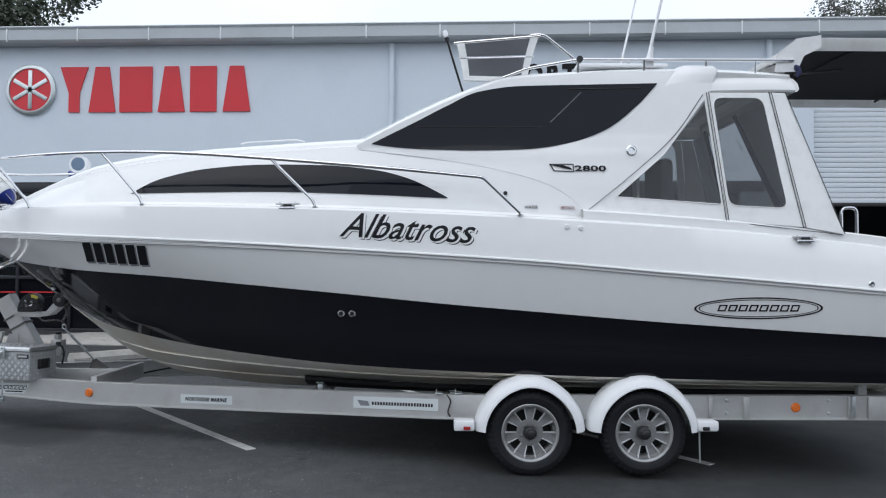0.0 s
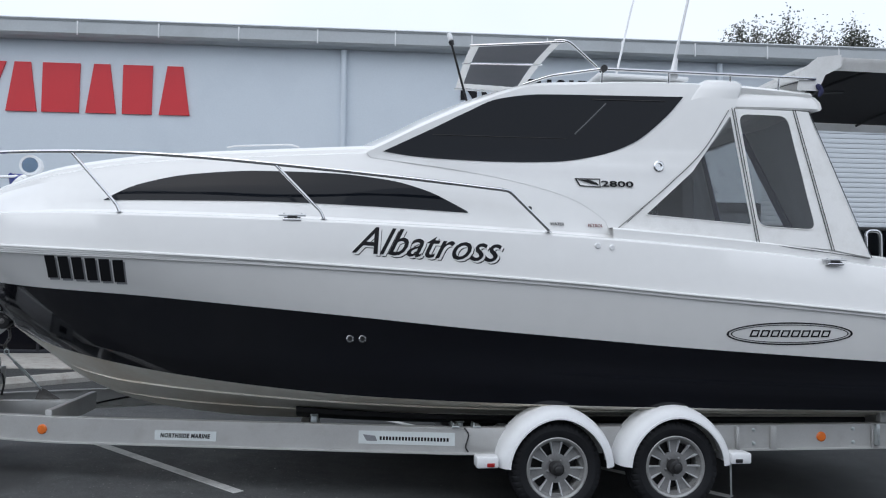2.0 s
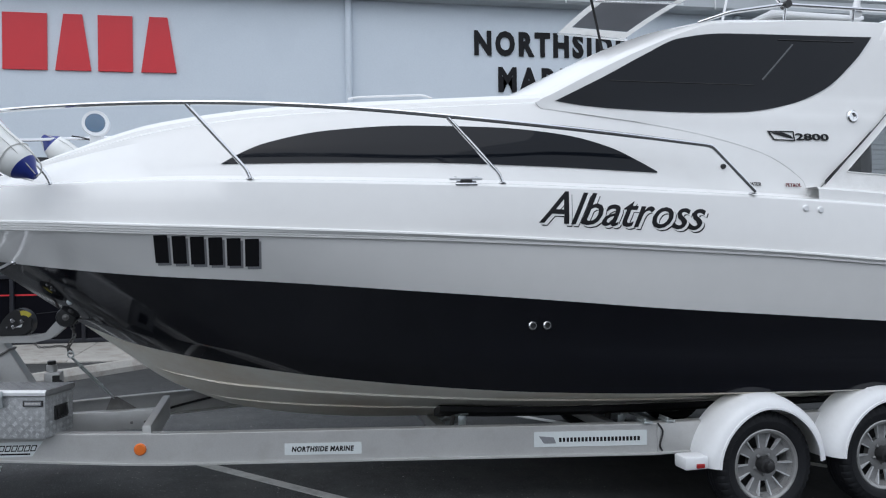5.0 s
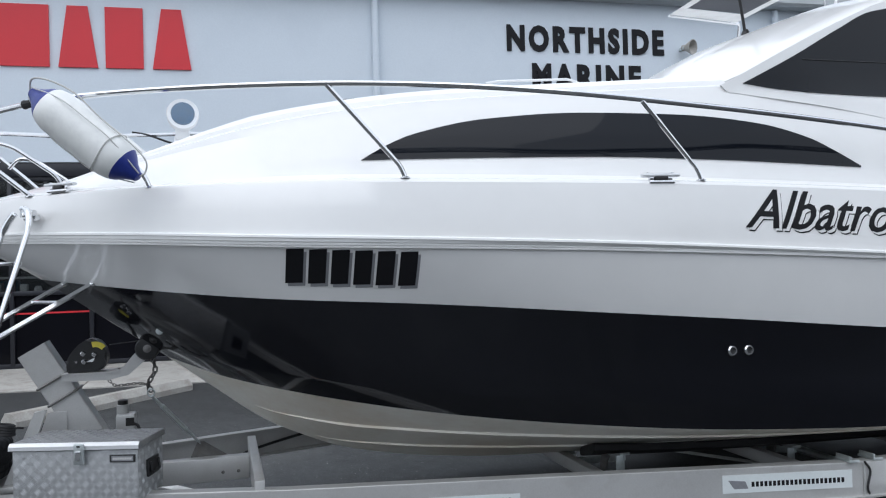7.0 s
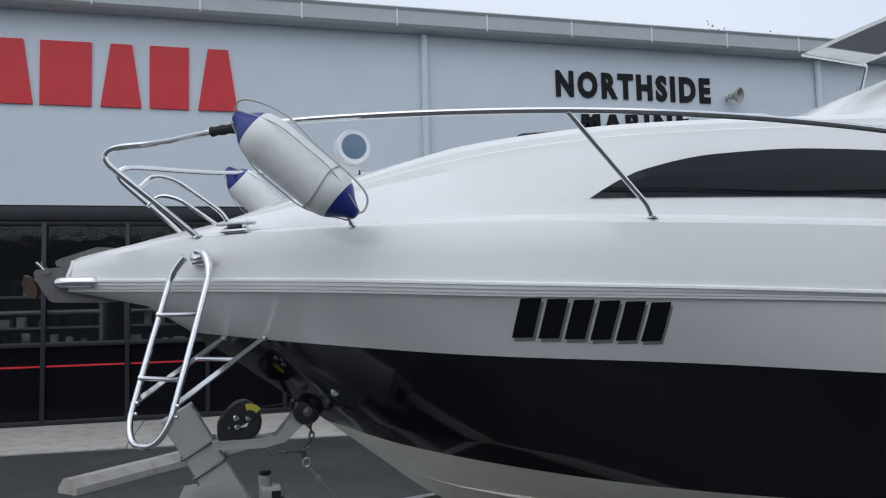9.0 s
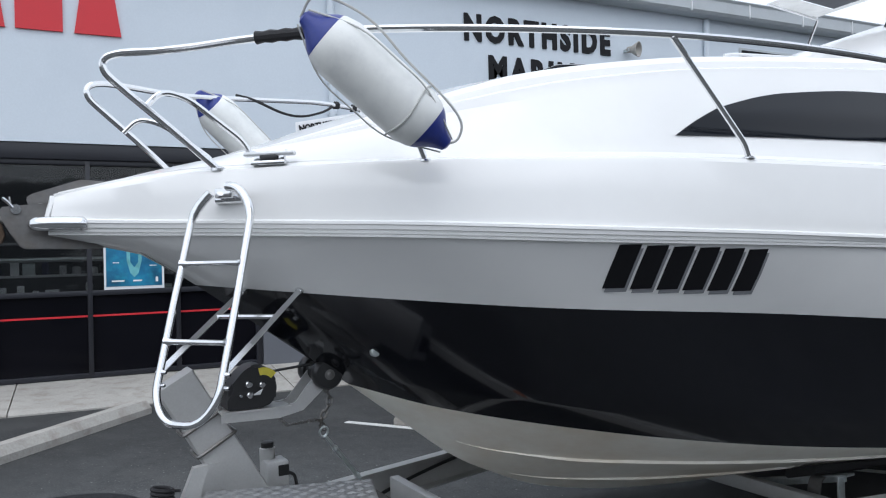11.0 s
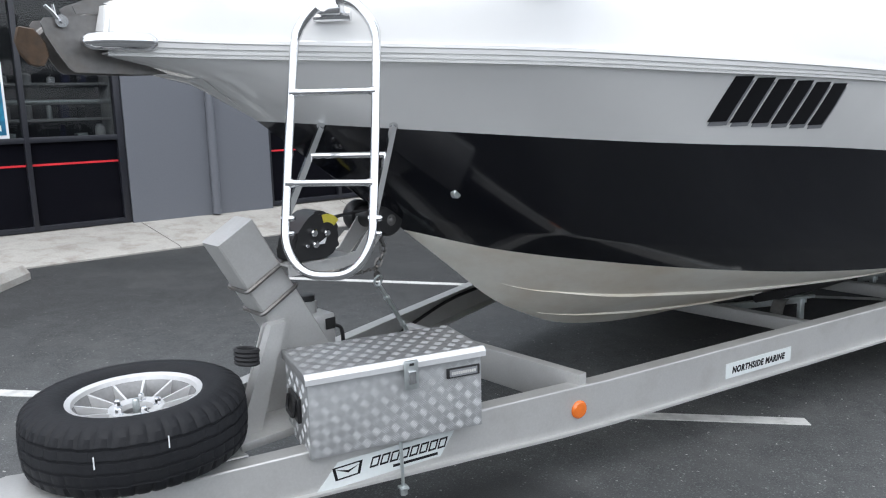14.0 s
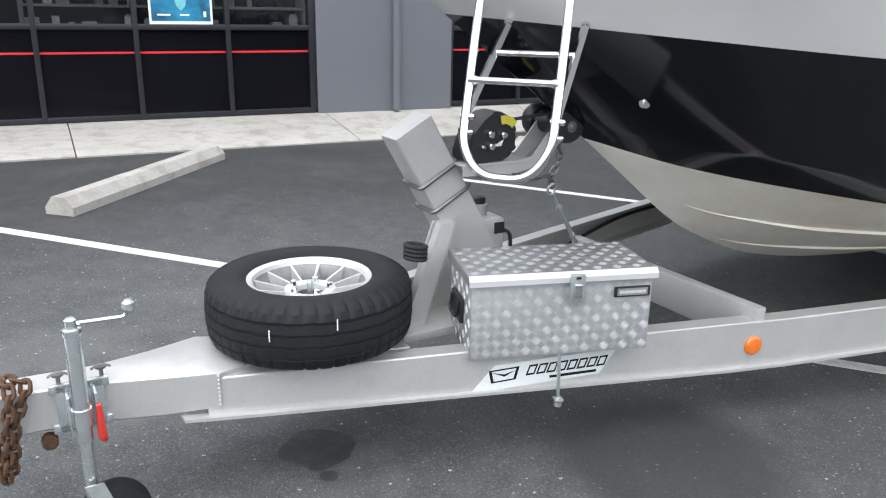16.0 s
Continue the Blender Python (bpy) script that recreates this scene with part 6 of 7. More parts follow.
        part("wheel_nut", bm, STEEL if deep else CAST_GREY, rimo)
    return rimo


def wheel_unit(parent, m):
    w = new("wheel")
    w.parent = parent
    w.matrix_basis = m
    t = part("tyre", tyre_bm(0.328, 0.20, 0.219), RUBBER, w, "black rubber tyre", 32)
    r = rim_parts(w, 7, 14, False, 0.219)
    bm = BM()
    add_lathe(bm, (0, 0.03, 0), (0, 1, 0), [(0, 0.050), (0.040, 0.050), (0.072, 0.046), (0.076, 0.030), (0.084, 0.029), (0.100, 0.028), (0.104, 0.020)], 22)
    part("hub_cap", bm, HUB_GREY, r, "dark greased hub cap")
    return w


AXX = (-0.60, -1.462)
for x in AXX:
    for s in (1, -1):
        wheel_unit(trailer, pose(x, s * 1.285, 0.338, 0, 0, 0 if s > 0 else 180))
    bm = BM()
    add_rod(bm, (x, -1.2, 0.33), (x, 1.2, 0.33), 0.025)
    part("axle", bm, GALV, trailer)


def mudguard(x, s, first):
    """A moulded white mudguard with rolled lip and a step pad on top."""
    bm = BM()
    prof = [(1.165, 0.420), (1.33, 0.422), (1.385, 0.408), (1.418, 0.380), (1.424, 0.356), (1.432, 0.352), (1.432, 0.341), (1.418, 0.341), (1.408, 0.372), (1.378, 0.398), (1.33, 0.411), (1.165, 0.410)]
    rows = []
    n = 40
    for k in range(n + 1):
        t = math.radians(3 + 174 * k / n)
        flat = 1.0 + 0.035 * max(0.0, math.sin(t)) ** 8
        rows.append([(x + r * flat * math.cos(t), s * y, 0.334 + r * flat * math.sin(t)) for y, r in prof])
    skin(bm, rows, True, True)
    g = part("mudguard", bm, PLASTIC_W, trailer, "white moulded plastic mudguard", 40)
    bm = BM()
    rows = []
    for dx, zz in ((-0.135, 0.728), (-0.100, 0.765), (0.100, 0.765), (0.135, 0.728)):
        rows.append([(x + dx, s * 1.18, zz), (x + dx * 0.95, s * 1.36, zz - 0.004), (x + dx * 1.05, s * 1.405, zz - 0.05), (x + dx * 1.05, s * 1.18, zz - 0.06)])
    skin(bm, rows, True, True)
    part("step_pad", bm, PLASTIC_W, g, "", 50)
    bm = BM()
    xe = x + (0.50 if first else -0.47)
    add_box(bm, (xe, s * 1.36, 0.400), (0.155, 0.13, 0.078), bevel=0.014)
    part("end_step", bm, PLASTIC_W, g)
    if s > 0:
        bm = BM()
        add_box(bm, (xe - 0.02 if first else xe + 0.02, s * 1.428, 0.385), (0.052, 0.012, 0.026), bevel=0.004)
        part("marker_lamp", bm, RED_LENS if first else PLASTIC_K, g, "small red marker lamp" if first else "")
    return g


for s in (1, -1):
    mudguard(AXX[0], s, True)
    mudguard(AXX[1], s, False)
    bm = BM()
    add_tube(bm, smooth_path([(0.03, s * 1.205, 0.60), (0.0, s * 1.21, 0.55), (0.02, s * 1.21, 0.47), (0.0, s * 1.20, 0.43)], 4), 0.006, 6)
    part("brake_line", bm, PLASTIC_K, trailer)
bm = BM()
add_tube(bm, [(-1.88, 1.36, 0.40), (-1.885, 1.36, 0.12)], 0.007, 6)
part("drain_rod", bm, GALV, trailer)

# brackets, lamps and stickers along the port beam
for x, z in ((-2.15, 0.56), (-2.15, 0.46), (-2.95, 0.56), (-2.95, 0.46)):
    bm = BM()
    add_lathe(bm, (x, 1.19, z), (0, 1, 0), [(0, 0.014), (0.012, 0.014), (0.014, 0.008)], 8)
    part("bolt", bm, GALV, trailer)
for x, w in ((-2.02, 0.03), (-2.30, 0.05), (-3.12, 0.05), (-3.32, 0.14)):
    bm = BM()
    add_box(bm, (x, 1.205, 0.505), (w, 0.024, 0.17), bevel=0.006)
    part("bracket", bm, ALLOY, trailer)
bm = BM()
add_box(bm, (-0.14, 1.1965, 0.505), (0.34, 0.006, 0.178), bevel=0.002)
part("splice_plate", bm, ALLOY, trailer, "grey aluminium splice plate")
for x in (0.09, -0.06):
    bm = BM()
    add_box(bm, (x, 1.15, 0.605), (0.060, 0.11, 0.014), bevel=0.003)
    add_box(bm, (x + 0.02, 1.15, 0.619), (0.010, 0.10, 0.024), bevel=0.003)
    part("clamp_bracket", bm, GALV, trailer)
bm = BM()
add_box(bm, (-3.12, 1.235, 0.52), (0.03, 0.03, 0.16), bevel=0.006)
part("bracket", bm, GALV, trailer)
bm = BM()
add_box(bm, (-3.22, 1.16, 0.66), (0.07, 0.06, 0.12), bevel=0.01)
add_lathe(bm, (-3.22, 1.12, 0.70), (0, 1, 0), [(0, 0.035), (0.09, 0.035)], 12)
part("rear_roller", bm, ALLOY, trailer)
bm = BM()
add_box(bm, (-3.62, 0, 0.44), (0.10, 2.5, 0.16), bevel=0.01)
part("rear_bar", bm, ALLOY, trailer)


def on_beam(x, z=0.0, out=0.006):
    """Frame for things fixed on the port beam's face at station x: x runs aft, y up, z outwards."""
    y = beam_y(x)
    if x > 0.05:
        X, Z = TRUN, TOUT
    else:
        X, Z = Vector((-1, 0, 0)), Vector((0, 1, 0))
    m = Matrix((X, Vector((0, 0, 1)), Z)).transposed().to_4x4()
    m.translation = Vector((x, y, beam_z(x) + z)) + Z * out
    return m


for x in (3.085, -2.69):
    m = on_beam(x, 0.0, 0.004)
    bm = BM()
    add_lathe(bm, (0, 0, 0), (0, 0, 1), [(0, 0.037), (0.006, 0.037), (0.013, 0.030), (0.016, 0.012)], 22)
    bmesh.ops.transform(bm, matrix=m, verts=bm.verts)
    part("side_reflector", bm, AMBER, trailer, "round orange reflector")


def sticker(x, z, w, h, material, name="sticker", out=0.0055, lab=""):
    m = on_beam(x, z, out)
    bm = BM()
    add_box(bm, (w / 2, 0, 0), (w, h, 0.0022))
    bmesh.ops.transform(bm, matrix=m, verts=bm.verts)
    return part(name, bm, material, trailer, lab), m


st, m = sticker(2.242, -0.016, 0.462, 0.070, STICKER, lab="white dealer sticker with black lettering")
add_text("sticker_lettering", "NORTHSIDE MARINE", 0.05, m @ pose(0.042, -0.017, 0.0015), INK, trailer, 0.0008, 0.18, 1.0, 0.0024, (0.375, 0.033), space=1.15)
st, m = sticker(0.768, 0.010, 0.690, 0.092, STICKER, lab="pale sticker with dark lettering bars")
for k in range(22):
    bm = BM()
    add_box(bm, (0.160 + k * 0.0228, -0.004, 0.0018), (0.0150, 0.026, 0.001))
    bmesh.ops.transform(bm, matrix=m @ Matrix.Shear("XY", 4, (0.0, 0.0)) , verts=bm.verts)
    part("lettering_bar", bm, INK, trailer)
bm = BM()
add_prism(bm, [(0.03, 0.02, 0.0012), (0.06, -0.025, 0.0012), (0.135, -0.025, 0.0012), (0.12, 0.012, 0.0012)], (0, 0, 0.001))
bmesh.ops.transform(bm, matrix=m, verts=bm.verts)
part("flag_mark", bm, INK_GREY, trailer)
m = on_beam(4.172, -0.022, 0.0055) @ Matrix.Diagonal((1.18, 1.05, 1, 1))
bm = BM()
add_prism(bm, [(0.0, -0.050, 0), (0.40, -0.040, 0), (0.455, 0.045, 0), (0.07, 0.036, 0)], (0, 0, 0.002))
bmesh.ops.transform(bm, matrix=m, verts=bm.verts)
part("maker_plate", bm, STICKER, trailer, "pale maker's sticker with dark bars")
for k in range(8):
    bm = BM()
    u = 0.165 + k * 0.032
    o = [Vector(q) for q in ((u, -0.012, 0.002), (u + 0.027, -0.011, 0.002), (u + 0.038, 0.024, 0.002), (u + 0.011, 0.023, 0.002))]
    c = sum(o, Vector()) / 4
    skin(bm, [[p, c + (p - c) * 0.66, c + (p - c) * 0.66 + Vector((0, 0, 0.0012)), p + Vector((0, 0, 0.0012))] for p in o + o[:1]], True, False)
    bmesh.ops.transform(bm, matrix=m, verts=bm.verts)
    part("lettering_bar", bm, INK, trailer)
bm = BM()
add_box(bm, (0.315, -0.027, 0.0024), (0.15, 0.009, 0.0014))
bmesh.ops.transform(bm, matrix=m, verts=bm.verts)
part("lettering_bar", bm, INK, trailer)
bm = BM()
o = [Vector(q) for q in ((0.052, 0.02, 0.002), (0.06, -0.024, 0.002), (0.135, -0.020, 0.002), (0.145, 0.024, 0.002))]
c = sum(o, Vector()) / 4
skin(bm, [[p, c + (p - c) * 0.8, c + (p - c) * 0.8 + Vector((0, 0, 0.0012)), p + Vector((0, 0, 0.0012))] for p in o + o[:1]], True, False)
add_prism(bm, [(0.062, 0.012, 0.002), (0.10, -0.006, 0.002), (0.132, 0.012, 0.002), (0.10, 0.002, 0.002)], (0, 0, 0.0012))
bmesh.ops.transform(bm, matrix=m, verts=bm.verts)
part("flag_mark", bm, INK, trailer)

# ---- winch post, winch and bow roller ----
wp = new("winch_post")
wp.parent = trailer
PD = Vector((0.50, 0, 0.866))
PN = Vector((0.866, 0, -0.50))
P0 = Vector((3.785, -0.130, 0.60))


def post_p(a, n, y=0.0):
    return P0 + PD * a + PN * n + Vector((0, y, 0))


bm = BM()
rows = []
for a in (0.0, 0.803):
    rows.append([post_p(a, u * 0.078, v * 0.062) for u, v in ((-1, -0.9), (-0.93, -1), (0.93, -1), (1, -0.9), (1, 0.9), (0.93, 1), (-0.93, 1), (-1, 0.9))])
skin(bm, rows, True, True)
part("post", bm, ALLOY, wp, "grey aluminium winch post")
for a in (0.50, 0.605):
    bm = BM()
    ringp = [post_p(a, u * 0.086, v * 0.070) for u, v in ((-1, -1), (1, -1), (1, 1), (-1, 1))]
    add_tube(bm, fillet(ringp + ringp[:2], 0.02, 3)[1:-1], 0.008, 6)
    part("clamp_bolt", bm, OLD_STEEL, wp)
bm = BM()
add_prism(bm, [(4.15, 0.030, 0.985), (4.095, 0.030, 0.99), (4.215, 0.030, 0.62), (4.30, 0.030, 0.62)], (0, 0.036, 0))
part("foot_strut", bm, ALLOY, wp)
bm = BM()
add_prism(bm, [(4.11, -0.06, 0.96), (4.02, -0.06, 0.96), (4.02, -0.06, 0.62), (4.23, -0.06, 0.62)], (0, -0.010, 0))
part("foot_plate", bm, ALLOY, wp)
bm = BM()
add_box(bm, (4.02, -0.06, 0.615), (0.6, 0.36, 0.03), bevel=0.004)
part("base_plate", bm, ALLOY, wp)
# arm that carries winch and rollers
for s in (1, -1):
    bm = BM()
    y = s * 0.052 - 0.055
    add_prism(bm, [(4.03, y, 1.165), (4.03, y, 1.125), (3.80, y, 1.120), (3.70, y, 1.140), (3.585, y, 1.240), (3.575, y, 1.285), (3.625, y, 1.305), (3.735, y, 1.175), (3.80, y, 1.165)], (0, s * 0.006, 0))
    part("arm_plate", bm, ALLOY, wp)
bm = BM()
add_box(bm, (3.89, -0.06, 1.162), (0.28, 0.14, 0.008))
part("arm_deck", bm, ALLOY, wp)
for y0 in (-0.020, -0.190):
    bm = BM()
    add_lathe(bm, (3.60, y0, 1.280), (0, 1, 0), [(0, 0.030), (0.006, 0.058), (0.018, 0.064), (0.052, 0.064), (0.066, 0.056), (0.070, 0.022)], 24)
    ro = part("bow_stop_roller", bm, PLASTIC_K, wp, "black rubber bow roller")
    bm = BM()
    add_lathe(bm, (3.60, y0 + 0.066, 1.280), (0, 1, 0), [(0, 0.022), (0.004, 0.022), (0.005, 0.014), (0.010, 0.013), (0.013, 0.006)], 14)
    part("axle_cap", bm, OLD_STEEL, ro)
bm = BM()
add_lathe(bm, (3.60, -0.122, 1.280), (0, 1, 0), [(0, 0.045), (0.05, 0.034), (0.10, 0.045)], 18)
part("centre_roller", bm, PLASTIC_K, wp)
winch = new("winch")
winch.parent = trailer
bm = BM()
out = fillet([(3.9924, 0, 1.17), (3.8252, 0, 1.17), (3.7986, 0, 1.245), (3.8252, 0, 1.31), (3.8784, 0, 1.35), (3.9392, 0, 1.325), (4.0076, 0, 1.245), (4.0038, 0, 1.17), (3.9924, 0, 1.17), (3.8252, 0, 1.17)], 0.04, 4)[1:-6]
add_prism(bm, [Vector((p.x, -0.115, p.z)) for p in out], (0, 0.115, 0))
bmesh.ops.bevel(bm, geom=[e for e in bm.edges if abs(e.verts[0].co.y - e.verts[1].co.y) < 1e-5], offset=0.012, segments=2, affect="EDGES")
part("cover", bm, PLASTIC_K, winch, "black plastic winch cover")
bm = BM()
arc = [(3.864 + 0.070 * math.cos(t), 0.0015, 1.254 + 0.075 * math.sin(t)) for t in np.linspace(math.radians(140), math.radians(75), 9)]
arc += [(3.864 + 0.042 * math.cos(t), 0.0015, 1.254 + 0.045 * math.sin(t)) for t in np.linspace(math.radians(75), math.radians(140), 9)]
add_prism(bm, arc, (0, 0.0015, 0))
part("warning_label", bm, YELLOW, winch, "yellow printed label")
for x, z, r in ((3.922, 1.268, 0.014), (3.868, 1.262, 0.013), (3.918, 1.225, 0.013), (3.955, 1.225, 0.008)):
    bm = BM()
    add_lathe(bm, (x, -0.002, z), (0, 1, 0), [(0, r), (0.016, r), (0.020, r * 0.7)], 14)
    part("drive_boss", bm, STEEL, winch)
bm = BM()
add_prism(bm, [(3.91, 0.001, 1.222), (3.865, 0.001, 1.245), (3.875, 0.001, 1.222)], (0, 0.002, 0))
part("arrow_mark", bm, PLASTIC_W, winch)
bm = BM()
add_prism(bm, [(3.80, -0.08, 1.30), (3.62, -0.08, 1.315), (3.51, -0.08, 1.262), (3.51, -0.04, 1.262), (3.62, -0.04, 1.315), (3.80, -0.04, 1.30)], (0, 0, 0.004))
part("strap", bm, ROPE_K, winch, "black webbing strap")


def chain(parent, pts, link=0.030, wire=0.0042, material=GALV, name="safety_chain", label=""):
    """A chain: links turned by a quarter from one to the next, along a line."""
    line = smooth_path(pts, 8)
    acc = [0.0]
    for a, b in zip(line, line[1:]):
        acc.append(acc[-1] + (b - a).length)
    n = max(2, int(acc[-1] / (link * 0.72)))
    bm = BM()
    for k in range(n):
        d = acc[-1] * (k + 0.5) / n
        i = max(0, min(len(line) - 2, int(np.searchsorted(acc, d)) - 1))
        p = line[i] + (line[i + 1] - line[i]) * ((d - acc[i]) / max(1e-6, acc[i + 1] - acc[i]))
        t = (line[i + 1] - line[i]).normalized()
        side = t.cross(Vector((0.3, 0.8, 0.52))).normalized()
        if k % 2:
            side = t.cross(side).normalized()
        L, W = link / 2, link * 0.30
        loop = []
        for j in range(10):
            a = 2 * math.pi * j / 10
            off = (L - W) * (1 if math.cos(a) >= 0 else -1)
            loop.append(p + t * (off + W * math.cos(a)) + side * W * math.sin(a))
        add_tube(bm, loop, wire, 5, loop=True)
    return part(name, bm, material, parent, label)


chain(trailer, [(3.80, 0.0, 1.118), (3.77, 0.0, 1.09), (3.72, -0.002, 1.088), (3.65, -0.01, 1.09), (3.605, -0.05, 1.075)], 0.022, 0.0026, OLD_STEEL, "slack_chain")
chain(winch, [(3.585, -0.055, 1.225), (3.57, -0.045, 1.15), (3.605, -0.05, 1.08), (3.592, -0.055, 1.035)], 0.036, 0.0055, OLD_STEEL, "safety_chain", "galvanised safety chain")
bm = BM()
TB0, TB1 = Vector((3.590, -0.055, 1.010)), Vector((3.338, -0.152, 0.700))
add_tube(bm, [lerp(TB0, TB1, u) for u in (0.0, 0.22)], 0.008, 8)
for o in (Vector((0.006, 0.004, 0.0)), Vector((-0.006, -0.004, 0.0))):
    add_tube(bm, [lerp(TB0, TB1, u) + o for u in (0.20, 0.68)], 0.0068, 8)
add_tube(bm, [lerp(TB0, TB1, u) for u in (0.18, 0.21, 0.24)], [0.010, 0.0145, 0.010], 8)
add_tube(bm, [lerp(TB0, TB1, u) for u in (0.64, 0.67, 0.70)], [0.010, 0.0145, 0.010], 8)
add_tube(bm, [lerp(TB0, TB1, u) for u in (0.66, 1.0)], 0.008, 8)
add_tube(bm, [TB0 + Vector((0.018 * math.cos(t) + 0.004, 0.006 * math.sin(t), 0.018 + 0.022 * math.sin(t))) for t in np.linspace(0, 2 * math.pi, 13)[:-1]], 0.005, 6, loop=True)
part("turnbuckle", bm, GALV, trailer, "galvanised turnbuckle")
# hydraulic brake pump behind the box
pump = new("brake_pump")
pump.parent = trailer
pump.matrix_basis = pose(-0.118, -0.24, -0.02)
bm = BM()
add_box(bm, (3.865, -0.03, 0.835), (0.10, 0.11, 0.15), bevel=0.008)
part("body", bm, ALLOY, pump)
# flat dark plate stands in for the shade inside a recess
bm = BM()
add_box(bm, (3.84, 0.027, 0.87), (0.045, 0.006, 0.045))
part("recess", bm, DARK_HOLE, pump)
bm = BM()
add_lathe(bm, (3.885, -0.06, 0.90), (0, 0, 1), [(0, 0.034), (0.055, 0.034), (0.06, 0.024)], 18)
part("reservoir", bm, ALLOY, pump)
bm = BM()
add_lathe(bm, (3.885, -0.06, 0.958), (0, 0, 1), [(0, 0.028), (0.022, 0.028), (0.026, 0.022)], 14)
part("cap", bm, PLASTIC_K, pump, "black screw cap")
bm = BM()
add_tube(bm, smooth_path([(3.82, 0.03, 0.86), (3.795, 0.035, 0.84), (3.785, 0.03, 0.77), (3.80, 0.03, 0.68)], 5), 0.008, 6)
part("hose", bm, ROPE_K, pump)
# coiled lead on the post foot
bm = BM()
for k in range(4):
    add_tube(bm, [(4.270 + 0.036 * math.cos(t), 0.105 + 0.030 * math.sin(t), 0.895 + 0.014 * k + 0.006 * math.cos(t)) for t in np.linspace(0, 2 * math.pi, 14)[:-1]], 0.0075, 6, loop=True)
add_tube(bm, [(4.245, 0.085, 0.915), (4.225, 0.064, 0.915), (4.20, 0.060, 0.91)], 0.006, 6)
part("coiled_lead", bm, ROPE_K, trailer, "coiled black trailer lead")

# ---- jockey wheel with clamp, and the safety chains on the coupling ----
jack = new("jockey_wheel")
jack.parent = trailer
JX, JY = 5.315, 0.135
JD = -0.015
bm = BM()
add_lathe(bm, (JX, JY, 0.26 + JD), (0, 0, 1), [(0, 0.0175), (0.28, 0.0175), (0.285, 0.0225), (0.60, 0.0225)], 20)
part("tube", bm, ZINC, jack, "galvanised jack tube")
bm = BM()
add_lathe(bm, (JX, JY, 0.855 + JD), (0, 0, 1), [(0, 0.025), (0.012, 0.027), (0.020, 0.025), (0.022, 0.016), (0.045, 0.016), (0.05, 0.010)], 18)
part("cap", bm, ZINC, jack)
bm = BM()
add_tube(bm, fillet([(JX, JY, 0.888 + JD), (JX - 0.135, JY + 0.01, 0.888 + JD), (JX - 0.145, JY + 0.01, 0.915 + JD)], 0.012, 3), 0.0055, 8)
hnd = part("crank_handle", bm, STEEL, jack)
bm = BM()
add_lathe(bm, (JX - 0.145, JY + 0.01, 0.905 + JD), (0, 0, 1), [(0, 0.010), (0.008, 0.017), (0.022, 0.017), (0.030, 0.008)], 14)
part("knob", bm, GALV, hnd)
bm = BM()
gw = JX - 0.055
add_lathe(bm, (gw, JY - 0.05, 0.27), (0, 1, 0), [(0, 0.06), (0.01, 0.095), (0.03, 0.10), (0.06, 0.10), (0.08, 0.095), (0.09, 0.06)], 28)
part("wheel", bm, RUBBER, jack, "black rubber jockey wheel")
bm = BM()
add_prism(bm, [(gw - 0.02, JY + 0.045, 0.27), (gw + 0.02, JY + 0.045, 0.27), (JX + 0.02, JY + 0.03, 0.40), (JX - 0.03, JY + 0.03, 0.40)], (0, 0.006, 0))
part("fork", bm, GALV, jack)
clamp = new("jack_clamp")
clamp.parent = trailer
bm = BM()
add_box(bm, (5.31, 0.076, 0.605), (0.125, 0.008, 0.15), bevel=0.003)
part("back_plate", bm, ZINC, clamp)
for zz in (0.665, 0.545):
    bm = BM()
    add_box(bm, (5.31, 0.072, zz), (0.155, 0.016, 0.030), bevel=0.006)
    part("clamp_strap", bm, ZINC, clamp)
for dx in (-0.05, 0.05):
    bm = BM()
    add_box(bm, (5.31 + dx * 0.7, 0.105, 0.60), (0.008, 0.055, 0.12), bevel=0.003)
    part("ear", bm, ZINC, clamp)
bm = BM()
add_lathe(bm, (5.315, 0.135, 0.575), (0, 0, 1), [(0, 0.0265), (0.05, 0.0265)], 18)
part("sleeve", bm, ZINC, clamp)
bm = BM()
add_tube(bm, fillet([(5.272, 0.145, 0.63), (5.272, 0.15, 0.535), (5.266, 0.14, 0.52)], 0.01, 3), [0.008] + [0.012] * 4 + [0.010, 0.008], 8)
part("lever", bm, RED_PAINT, clamp, "red clamp lever")
for x in (5.25, 5.36):
    bm = BM()
    add_lathe(bm, (x, 0.066, 0.672), (0, 0, 1), [(0, 0.006), (0.03, 0.006), (0.031, 0.016), (0.038, 0.016)], 10)
    add_tube(bm, [(x + 0.026 * c, 0.066, 0.712 - 0.010 * c * c) for c in np.linspace(-1, 1, 7)], 0.0035, 6)
    part("wing_bolt", bm, OLD_STEEL, clamp)
coup = new("coupling")
coup.parent = trailer
bm = BM()
add_box(bm, (5.72, 0, 0.64), (0.30, 0.10, 0.10), bevel=0.02)
part("body", bm, GALV, coup)
for k, (x, y) in enumerate(((5.455, 0.075), (5.475, 0.09), (5.52, 0.08))):
    chain(coup, [(x + 0.03, 0.02, 0.70), (x - 0.015 + 0.02 * k, y, 0.695), (x + 0.02, y + 0.015, 0.60), (x + 0.032, y + 0.012, 0.52 - 0.02 * k), (x + 0.045, y, 0.455 - 0.02 * k), (x + 0.06, y - 0.01, 0.53)], 0.042, 0.0065, RUST, "rusty_chain", "rusty iron safety chain")
bm = BM()
add_lathe(bm, (5.40, 0.03, 0.50), (0, 1, 0), [(0, 0.022), (0.03, 0.022)], 12)
part("shackle", bm, RUST, coup)

